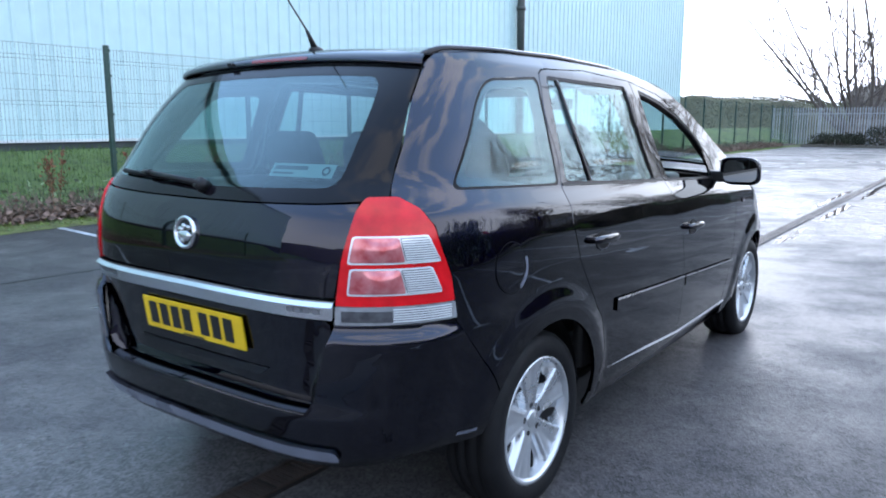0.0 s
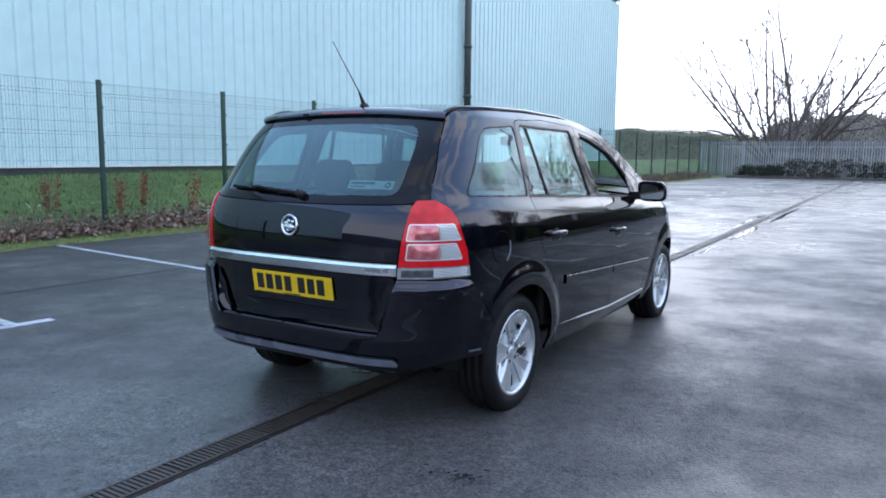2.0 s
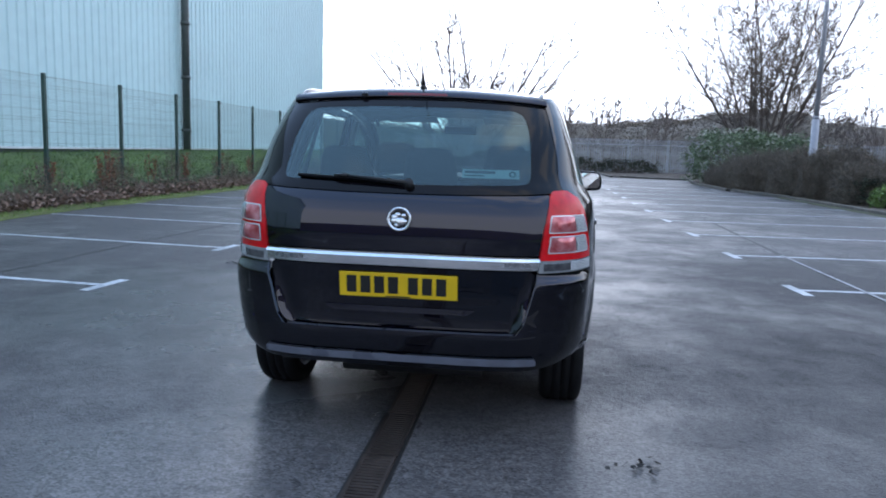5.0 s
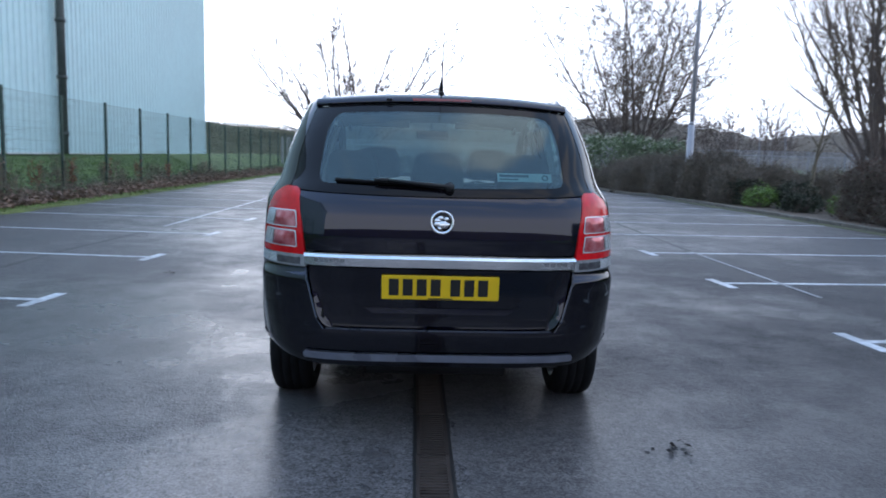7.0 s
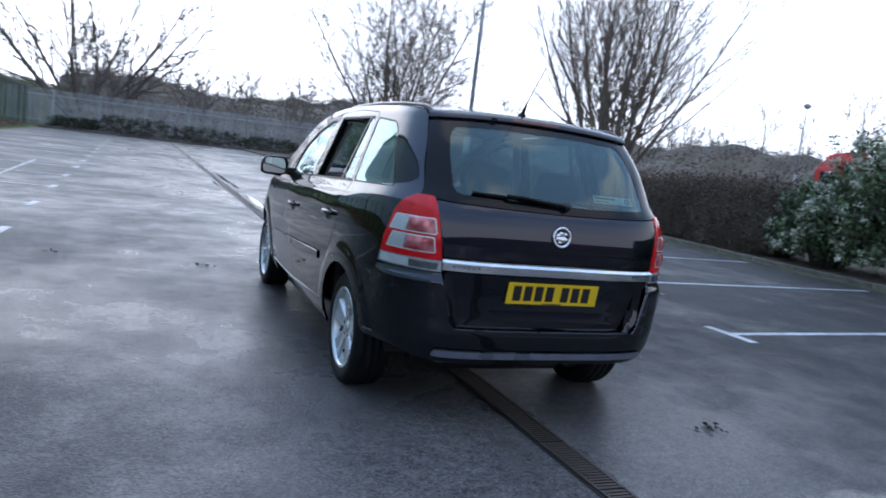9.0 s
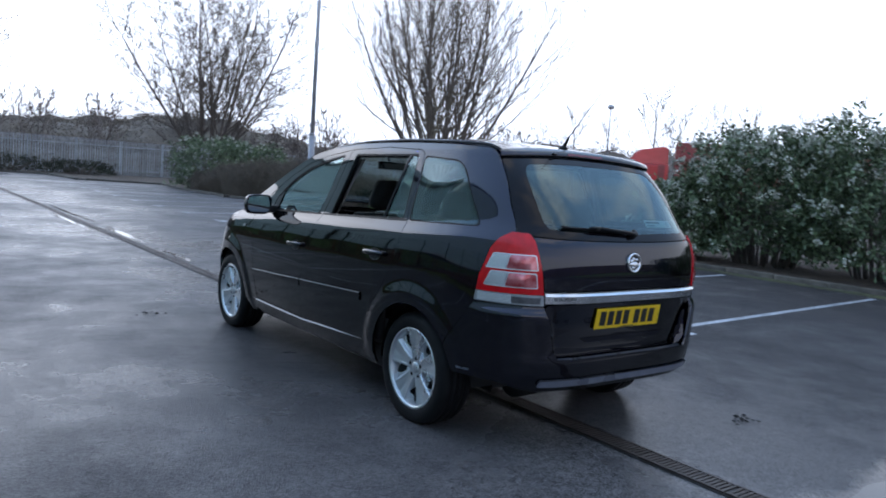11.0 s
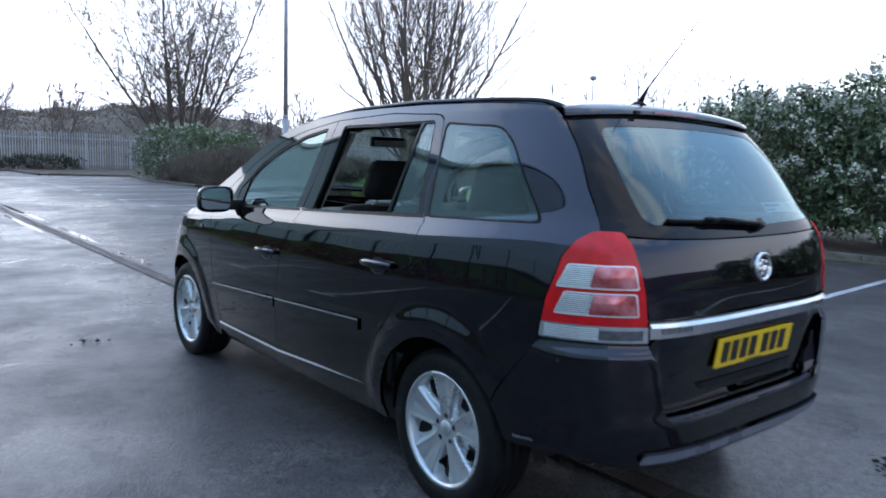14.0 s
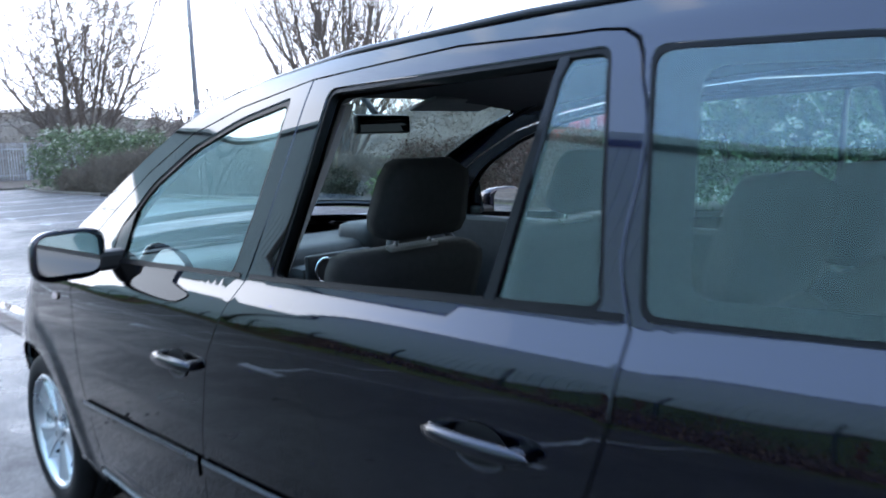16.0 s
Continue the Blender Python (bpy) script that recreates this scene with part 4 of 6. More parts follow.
part("roof_lamp_bar", boxes((-0.9, 0.9, 0.36, 0.44, 3.5, 3.6), bevel=0.02), GALV, lor)
part("chassis", boxes((-0.5, 0.5, -9.5, 1.0, 0.6, 0.9)), BLACK_PLASTIC, lor)
part("trailer", boxes((-1.25, 1.25, -10.5, -1.4, 1.2, 4.08), bevel=0.04), LORRY_DARK, lor)
for sx in (-1, 1):
    for y in (0.3, -2.6, -8.0, -9.2):
        part("wheel", cyl(bmesh.new(), (sx * 0.85, y, 0.5), (sx * 1.18, y, 0.5), 0.5, n=20), BLACK_PLASTIC, lor)

# ---- the car ----
from mathutils.geometry import delaunay_2d_cdt

PAINT = bpy.data.materials.new("black_blue_metallic_paint")
PAINT.use_nodes = True
_p = PAINT.node_tree.nodes["Principled BSDF"]
_p.inputs["Base Color"].default_value = (0.0044, 0.0046, 0.0160, 1)
_p.inputs["Roughness"].default_value, _p.inputs["Metallic"].default_value = 0.28, 1.0
_p.inputs["Specular IOR Level"].default_value = 0.05
_p.inputs["Specular Tint"].default_value = (0.06, 0.07, 0.16, 1)
_p.inputs["Coat Weight"].default_value, _p.inputs["Coat Roughness"].default_value, _p.inputs["Coat IOR"].default_value = 1.0, 0.025, 1.60
_t = PAINT.node_tree
_c, _n, _r = _t.nodes.new("ShaderNodeTexCoord"), _t.nodes.new("ShaderNodeTexNoise"), _t.nodes.new("ShaderNodeMapRange")
_n.inputs["Scale"].default_value, _n.inputs["Detail"].default_value = 7.0, 8
_r.inputs[1].default_value, _r.inputs[2].default_value, _r.inputs[3].default_value, _r.inputs[4].default_value = 0.35, 0.75, 0.01, 0.05
_t.links.new(_c.outputs["Object"], _n.inputs["Vector"])
_t.links.new(_n.outputs["Fac"], _r.inputs[0])
_t.links.new(_r.outputs[0], _p.inputs["Coat Roughness"])
_b, _bn = _t.nodes.new("ShaderNodeBump"), _t.nodes.new("ShaderNodeTexNoise")
_bn.inputs["Scale"].default_value, _bn.inputs["Detail"].default_value = 2.5, 2
_b.inputs["Strength"].default_value, _b.inputs["Distance"].default_value = 0.06, 0.004
_t.links.new(_c.outputs["Object"], _bn.inputs["Vector"])
_t.links.new(_bn.outputs["Fac"], _b.inputs["Height"])
_t.links.new(_b.outputs[0], _p.inputs["Coat Normal"])

GLASS = glass_mat("green_tinted_glass", (0.78, 0.98, 0.94), f0=0.08)
GLASS_FRONT = glass_mat("pale_green_glass", (0.82, 0.98, 0.95), f0=0.11)
GLASS_REAR = glass_mat("heated_rear_glass", (0.26, 0.38, 0.38), f0=0.08)
PRINT_BLACK = mat("printed_black_border", (0.004, 0.004, 0.005), 0.6, vary=0.3, scale=12, spec=0.1)
GLOSS_BLACK = mat("gloss_black_frame", (0.006, 0.005, 0.007), 0.08, vary=0.3, scale=12, rvary=0.03, spec=0.22)
RUBBER = mat("rubber_seal", (0.005, 0.005, 0.006), 0.35, vary=0.3, scale=30, spec=0.12)
CHROME = mat("chrome", (0.72, 0.74, 0.77), 0.20, metal=1.0, vary=0.12, scale=14, rvary=0.06)
TYRE = mat("tyre_rubber", (0.010, 0.010, 0.011), 0.6, spec=0.2, vary=0.4, scale=20, bump=0.3, bscale=90, bdist=0.003)
ALLOY = mat("silver_alloy", (0.62, 0.64, 0.66), 0.30, metal=0.75, vary=0.15, scale=15, rvary=0.08)
ALLOY_DARK = mat("brake_dark", (0.03, 0.03, 0.032), 0.6, metal=0.4, vary=0.4, scale=15)
RED_LENS = mat("red_lens", (0.68, 0.010, 0.016), 0.16, coat=0.35, spec=0.3, vary=0.35, scale=24, dark=(0.52, 0.008, 0.012))
RED_DARK = mat("dark_red_lens", (0.20, 0.012, 0.014), 0.15, coat=0.6, vary=0.3, scale=24)
RED_DEEP = mat("smoked_red_lens", (0.66, 0.30, 0.31), 0.14, metal=0.4, coat=0.5, vary=0.7, scale=26, dark=(0.44, 0.03, 0.04))
CLEAR_LENS = mat("clear_lens", (0.52, 0.44, 0.45), 0.12, metal=0.65, coat=0.8, vary=0.8, scale=30, dark=(0.20, 0.12, 0.125))
RIB_LENS = mat("ribbed_reflector", (0.80, 0.83, 0.85), 0.2, metal=0.2, coat=0.5, vary=0.1)
RIB_BASE = mat("reflector_floor", (0.46, 0.48, 0.50), 0.25, metal=0.5, vary=0.3, scale=40)
PLATE_YELLOW = mat("plate_yellow", (0.80, 0.52, 0.015), 0.35, vary=0.10, scale=10)
PLATE_INK = mat("plate_ink", (0.012, 0.012, 0.012), 0.5)
STICKER = mat("pale_teal_sticker", (0.62, 0.80, 0.78), 0.5, vary=0.1, scale=20)
STICKER_INK = mat("sticker_ink", (0.05, 0.10, 0.11), 0.6)
# pale grey that carries sky sheen in its colour
LIP = mat("pale_lip_sheen", (0.14, 0.15, 0.19), 0.30, coat=0.4, vary=0.3, scale=12, rvary=0.08)
# paler than the body paint: puts edge highlights into the colour
LEDGE = mat("pale_edge_highlight", (0.05, 0.053, 0.066), 0.32, coat=0.4, vary=0.3, scale=12, rvary=0.08)
CLOTH = mat("charcoal_seat_cloth", (0.013, 0.012, 0.0125), 0.9, vary=0.4, scale=60, bump=0.4, bscale=300, bdist=0.002)
TRIM = mat("dark_interior_trim", (0.03, 0.03, 0.032), 0.6, vary=0.3, scale=30, bump=0.2, bscale=200, bdist=0.001)
TRIM_LIGHT = mat("grey_pillar_trim", (0.30, 0.29, 0.28), 0.7, vary=0.15, scale=20)
MIRROR = mat("mirror_glass", (0.9, 0.92, 0.92), 0.01, metal=1.0)
DIM_MIRROR = mat("anti_dazzle_mirror", (0.12, 0.13, 0.14), 0.02, metal=1.0)
SMOKE = mat("smoked_lens", (0.12, 0.12, 0.13), 0.12, metal=0.3, coat=0.6, vary=0.5, scale=40)
LETTER = mat("embossed_letters", (0.27, 0.28, 0.30), 0.35, metal=0.8)

NEXP, NF, Y0, Y1 = 4.4, 2.2, 0.35, 2.6


def smooth_table(xs, ys, sigma, lo, hi, n=1600):
    g = np.linspace(lo, hi, n)
    v = np.interp(g, xs, ys)
    k = max(1, int(3 * sigma / (hi - lo) * n))
    w = np.exp(-0.5 * (np.arange(-k, k + 1) / (k / 3)) ** 2)
    v = np.convolve(np.pad(v, k, mode="edge"), w / w.sum(), "valid")
    return g, v


W_TAB = smooth_table((0.18, 0.24, 0.30, 0.42, 0.55, 0.70, 0.85, 0.95, 1.015, 1.035, 1.09, 1.12, 1.46, 1.52, 1.58, 1.66),
                     (0.800, 0.832, 0.858, 0.880, 0.893, 0.899, 0.894, 0.886, 0.876, 0.868, 0.832, 0.820, 0.709, 0.684, 0.637, 0.56), 0.007, 0.1, 1.7)
YR_TAB = smooth_table((0.18, 0.30, 0.36, 0.42, 0.49, 0.54, 0.66, 0.80, 0.92, 1.00, 1.07, 1.13, 1.20, 1.30, 1.40, 1.50, 1.56, 1.62),
                      (-0.70, -0.765, -0.800, -0.815, -0.820, -0.808, -0.798, -0.797, -0.796, -0.789, -0.770, -0.736, -0.680, -0.592, -0.500, -0.400, -0.34, -0.27), 0.012, 0.1, 1.7)
YF_TAB = smooth_table((0.18, 0.30, 0.45, 0.60, 0.75, 0.85, 0.95, 1.05), (3.50, 3.60, 3.64, 3.62, 3.55, 3.44, 3.25, 3.0), 0.02, 0.1, 1.7)
E_TAB = smooth_table((-0.6, -0.35, -0.2, 0, 0.5, 1.0, 1.4, 1.6, 1.8, 2.1, 2.5, 2.8), (1.503, 1.535, 1.547, 1.557, 1.565, 1.552, 1.511, 1.462, 1.386, 1.245, 1.045, 0.98), 0.04, -0.7, 2.9)


def tab(T, v):
    return np.interp(v, *T)


def sstep(a, b, v):
    t = np.clip((np.asarray(v) - a) / (b - a), 0, 1)
    return t * t * (3 - 2 * t)


def belt(y):
    return np.interp(y, (-0.7, -0.39, 0.15, 1.08, 2.05, 2.6, 3.4), (1.15, 1.140, 1.105, 1.065, 1.025, 0.995, 0.90))


def half_w(y, z):
    """Half width of the body side at length y and height z."""
    zn = z + (1.09 - belt(y)) * sstep(0.5, 0.95, z) * (1 - sstep(1.2, 1.5, z))
    return tab(W_TAB, zn) * (1 - 0.010 * (np.clip(y, -0.2, 2.6) - 1.0) ** 2) - 0.014 * sstep(1.08, 1.50, z) * sstep(0.9, 1.5, y)


_phi = np.linspace(0, math.pi / 2, 4001)


def _arc(n, w, l):
    cx, cy = np.sin(_phi) ** (2 / n), np.cos(_phi) ** (2 / n)
    d = np.hypot(np.diff(cx * w), np.diff(cy * l))
    return cx, cy, np.r_[0, np.cumsum(d)]


RS = _arc(NEXP, 0.85, 1.12)[2]
FCX, FCY, FS = _arc(NF, 0.84, 1.0)
WHEELS = ((0.0, 0.30), (2.703, 0.297))


def n_of(z):
    """How square the rear corner is in plan at a height."""
    return NEXP + 2.2 * sstep(1.15, 1.47, z)


def base_pos(u, z, front):
    a = np.abs(u)
    if front:
        cx, cy = np.interp(a, FS, FCX), np.interp(a, FS, FCY)
        y = np.where(a > FS[-1], Y1 - (a - FS[-1]), Y1 + (tab(YF_TAB, z) - Y1) * cy)
    else:
        t, nz = np.interp(a, RS, _phi), n_of(z)
        cx, cy = np.sin(t) ** (2 / nz), np.clip(np.cos(t), 0, 1) ** (2 / nz)
        y = np.where(a > RS[-1], Y0 + (a - RS[-1]), Y0 - (Y0 - tab(YR_TAB, z)) * cy)
    tuck = 1 - 0.05 * (1 - sstep(0.29, 0.42, z)) * sstep(0.20, 0.50, -y)
    return np.stack([half_w(y, z) * tuck * cx * np.sign(u + 1e-12), y, z + 0 * y], -1)


def skin(u, z, off=0.0, front=False, flare=True):
    """Points and outward normals of the body skin."""
    u, z = np.asarray(u, float), np.asarray(z, float)
    e = 1e-3

    def full(u_, z_):
        p = base_pos(u_, z_, front)
        if flare:
            for wy, wz in WHEELS:
                r = np.hypot(p[..., 1] - wy, p[..., 2] - wz)
                side = sstep(0.55, 0.75, np.abs(p[..., 0]))
                p[..., 0] += np.sign(p[..., 0]) * 0.011 * (1 - sstep(0.415, 0.500, r)) * side
        return p

    p = full(u, z)
    n = np.cross(full(u + e, z) - full(u - e, z), full(u, z + e) - full(u, z - e))
    if front:
        n = -n
    n /= np.linalg.norm(n, axis=-1, keepdims=True)
    return p + n * (off[..., None] if isinstance(off, np.ndarray) else off), n


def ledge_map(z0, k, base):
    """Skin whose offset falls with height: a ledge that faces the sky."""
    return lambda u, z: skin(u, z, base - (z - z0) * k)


def u_y(y, z, front=False):
    """Developed coordinate of the side at length y."""
    if front:
        if y <= Y1:
            return FS[-1] + (Y1 - y)
        c = min(1, (y - Y1) / (float(tab(YF_TAB, z)) - Y1))
        return float(np.interp(math.acos(c ** (NF / 2)), _phi, FS))
    if y >= Y0:
        return RS[-1] + (y - Y0)
    c = min(1, (Y0 - y) / (Y0 - float(tab(YR_TAB, z))))
    return float(np.interp(math.acos(c ** (float(n_of(z)) / 2)), _phi, RS))


def u_x(x, z, front=False):
    c = min(1, abs(x) / float(half_w(3.0 if front else -0.5, z)))
    n = NF if front else float(n_of(z))
    return math.copysign(float(np.interp(math.asin(c ** (n / 2)), _phi, FS if front else RS)), x)


def rounded(poly, r):
    """Rounds the corners of a polygon; r: one radius, or one for each corner."""
    n, out = len(poly), []
    for i in range(n):
        p, a, b = Vector(poly[i]), Vector(poly[i - 1]), Vector(poly[(i + 1) % n])
        k = r[i] if isinstance(r, (list, tuple)) else r
        la, lb = (a - p).length, (b - p).length
        k = min(k, la * 0.48, lb * 0.48)
        if k < 1e-4:
            out.append(tuple(p))
            continue
        s, e = p + (a - p) * k / la, p + (b - p) * k / lb
        for j in range(6):
            t = j / 5
            out.append(tuple(s * (1 - t) ** 2 + p * 2 * t * (1 - t) + e * t * t))
    return out


def dense(poly, step):
    out = []
    for i, p in enumerate(poly):
        q = poly[(i + 1) % len(poly)]
        n = max(1, int(math.dist(p, q) / step + 0.5))
        out += [(p[0] + (q[0] - p[0]) * k / n, p[1] + (q[1] - p[1]) * k / n) for k in range(n)]
    return out


def inside(P, poly):
    x, y = P[:, 0], P[:, 1]
    c = np.zeros(len(P), bool)
    for (ax, ay), (bx, by) in zip(poly, poly[1:] + poly[:1]):
        if ay != by:
            c ^= ((ay > y) != (by > y)) & (x < (bx - ax) * (y - ay) / (by - ay) + ax)
    return c


def fill(outer, holes, step):
    """2D points, triangles, and the edge loops of a polygon with holes."""
    loops = [dense(outer, step)] + [dense(h, step) for h in holes]
    V = [p for l in loops for p in l]
    E, i = [], 0
    for l in loops:
        E += [(i + k, i + (k + 1) % len(l)) for k in range(len(l))]
        i += len(l)
    B = np.array(V)
    lo, hi = B.min(0), B.max(0)
    gx, gy = np.meshgrid(np.arange(lo[0] + step / 2, hi[0], step), np.arange(lo[1] + step / 2, hi[1], step))
    G = np.c_[gx.ravel(), gy.ravel()]
    keep = inside(G, loops[0])
    for h in loops[1:]:
        keep &= ~inside(G, h)
    G = G[keep]
    if len(G):
        d = np.min(np.linalg.norm(G[:, None] - B[None], axis=2), axis=1)
        G = G[d > 0.45 * step]
    v, _, f, *_ = delaunay_2d_cdt([Vector(p) for p in V] + [Vector(p) for p in G], E, [], 0, 1e-6)
    P = np.array([tuple(p) for p in v])
    T = np.array([t for t in f if len(t) == 3])
    c = P[T].mean(1)
    ok = inside(c, loops[0])
    for h in loops[1:]:
        ok &= ~inside(c, h)
    return P, T[ok], loops


def sheet(name, outer, material, parent, holes=(), off=0.0, step=0.035, skirt=0.014, side=1, front=False, label="", flare=True, mapper=None, true_normals=False):
    """A body panel: a piece of the skin cut to an outline, with turned-in edges."""
    P, T, loops = fill(list(outer), [list(h) for h in holes], step)
    f = mapper or (lambda u, z: skin(u, z, off, front, flare))
    X, N = f(P[:, 0], P[:, 1])
    if true_normals:
        e = 1e-3
        N = np.cross(f(P[:, 0] + e, P[:, 1])[0] - f(P[:, 0] - e, P[:, 1])[0], f(P[:, 0], P[:, 1] + e)[0] - f(P[:, 0], P[:, 1] - e)[0])
        N /= np.linalg.norm(N, axis=1)[:, None]
    a, b, c = X[T[:, 0]], X[T[:, 1]], X[T[:, 2]]
    flip = (np.cross(b - a, c - a) * N[T[:, 0]]).sum(1) < 0
    T = np.where(flip[:, None], T[:, ::-1], T)
    V, NV, F = [X], [N], [tuple(t) for t in T]
    i = len(X)
    if skirt:
        for l in loops:
            L = np.array(l)
            A, NA = f(L[:, 0], L[:, 1])
            V += [A, A - NA * skirt]
            mid = A.mean(0)
            NO = A - mid
            NO -= (NO * NA).sum(1)[:, None] * NA
            NO /= np.linalg.norm(NO, axis=1)[:, None] + 1e-9
            NV += [(NA + 0.4 * NO), NO + 0.2 * NA]
            n = len(L)
            F += [(i + k, i + (k + 1) % n, i + n + (k + 1) % n, i + n + k) for k in range(n)]
            i += 2 * n
    V, NV = np.concatenate(V), np.concatenate(NV)
    NV /= np.linalg.norm(NV, axis=1)[:, None]
    if side < 0:
        V[:, 0] *= -1
        NV[:, 0] *= -1
        F = [t[::-1] for t in F]
    me = bpy.data.meshes.new(name)
    me.from_pydata(V.tolist(), [], [tuple(int(k) for k in t) for t in F])
    me.materials.append(material)
    me.polygons.foreach_set("use_smooth", [True] * len(me.polygons))
    me.update()
    me.normals_split_custom_set_from_vertices(NV.tolist())
    return link(name, me, parent, label)


def YZ(pts, front=False):
    return [(u_y(y, z, front), z) for y, z in pts]


def XZ(pts, front=False):
    return [(u_x(x, z, front), z) for x, z in pts]


def arc(cy, cz, r, a0, a1, n=20):
    return [(cy + r * math.cos(radians(a0 + (a1 - a0) * k / n)), cz + r * math.sin(radians(a0 + (a1 - a0) * k / n))) for k in range(n + 1)]


def swept(name, pts, rad, material, parent, label=""):
    """One round bar along the points."""
    cu = bpy.data.curves.new(name, "CURVE")
    cu.dimensions, cu.bevel_depth, cu.bevel_resolution, cu.use_fill_caps = "3D", rad, 3, True
    spn = cu.splines.new("POLY")
    spn.points.add(len(pts) - 1)
    for k, p in enumerate(pts):
        spn.points[k].co = (p.x, p.y, p.z, 1)
    cu.materials.append(material)
    tmp = bpy.data.objects.new("tmp", cu)
    me = bpy.data.meshes.new_from_object(tmp)
    bpy.data.objects.remove(tmp)
    me.polygons.foreach_set("use_smooth", [True] * len(me.polygons))
    return link(name, me, parent, label)


def lathe(profile, n=48, axis="x"):
    """Verts and faces of a ring turned round the x axis from (x, r)."""
    V, F, m = [], [], len(profile)
    for k in range(n):
        c, s = math.cos(2 * math.pi * k / n), math.sin(2 * math.pi * k / n)
        V += [(x, r * c, r * s) for x, r in profile]
    for k in range(n):
        for j in range(m - 1):
            a, b = k * m + j, ((k + 1) % n) * m + j
            F.append((a, a + 1, b + 1, b))
    return V, F


car = root("car", (0, 0, 0), "black-blue people carrier with tinted glass and silver alloy wheels", "car")
BODY_STEP = 0.032
AR = 0.367

# outlines in length and height
B_SEAM = [(1.335, 0.335), (1.305, 0.60), (1.255, 0.88), (1.150, 1.06), (1.040, 1.507)]
DOOR_R = [(0.405, 0.365), (0.435, 0.47), (0.385, 0.60), (0.290, 0.71), (0.198, 0.84), (0.156, 0.98), (0.153, 1.10), (0.180, 1.30), (0.204, 1.44), (0.212, 1.475), (0.224, 1.499), (0.248, 1.514), (0.290, 1.519)]
DOOR_TOP = [(0.60, 1.530)]
F_TOP = [(1.05, 1.507), (1.35, 1.463), (1.60, 1.404), (1.85, 1.296), (2.05, 1.180), (2.22, 1.068)]
F_FRONT = [(2.262, 1.0), (2.245, 0.95), (2.200, 0.80), (2.150, 0.55), (2.105, 0.335)]
LAMP_SIDE = [(-0.487, 0.772), (-0.500, 0.90), (-0.535, 1.04), (-0.560, 1.085), (-0.602, 1.118)]
g = 0.0022


def shift(pts, dy, dz=0.0):
    return [(y + dy, z + dz) for y, z in pts]


PILLAR = [(0.603, 1.490), (0.634, 1.38), (0.663, 1.26), (0.690, 1.124)]
QWIN = [(0.140, 1.116), (0.194, 1.484), (-0.125, 1.466), (-0.205, 1.412), (-0.424, 1.137)]
QCLEAR = [(0.080, 1.150), (0.118, 1.452), (-0.120, 1.438), (-0.175, 1.400), (-0.370, 1.166)]
RWIN = [(1.048, 1.076), (0.965, 1.480), (0.268, 1.492), (0.205, 1.118)]
FWIN = [(1.218, 1.066), (1.985, 1.038), (1.975, 1.125), (1.80, 1.268), (1.58, 1.370), (1.35, 1.434), (1.118, 1.472)]


def ring(pts, d):
    """The polygon moved outwards by d (inwards if negative)."""
    n, out = len(pts), []
    area = sum(pts[i - 1][0] * pts[i][1] - pts[i][0] * pts[i - 1][1] for i in range(n))
    sgn = 1 if area > 0 else -1
    for i in range(n):
        p, a, b = Vector(pts[i]), Vector(pts[i - 1]), Vector(pts[(i + 1) % n])
        da, db = (p - a).normalized(), (b - p).normalized()
        na, nb = Vector((da.y, -da.x)) * sgn, Vector((db.y, -db.x)) * sgn
        m = (na + nb).normalized()
        out.append(tuple(p + m * (d / max(0.4, m.dot(na)))))
    return out


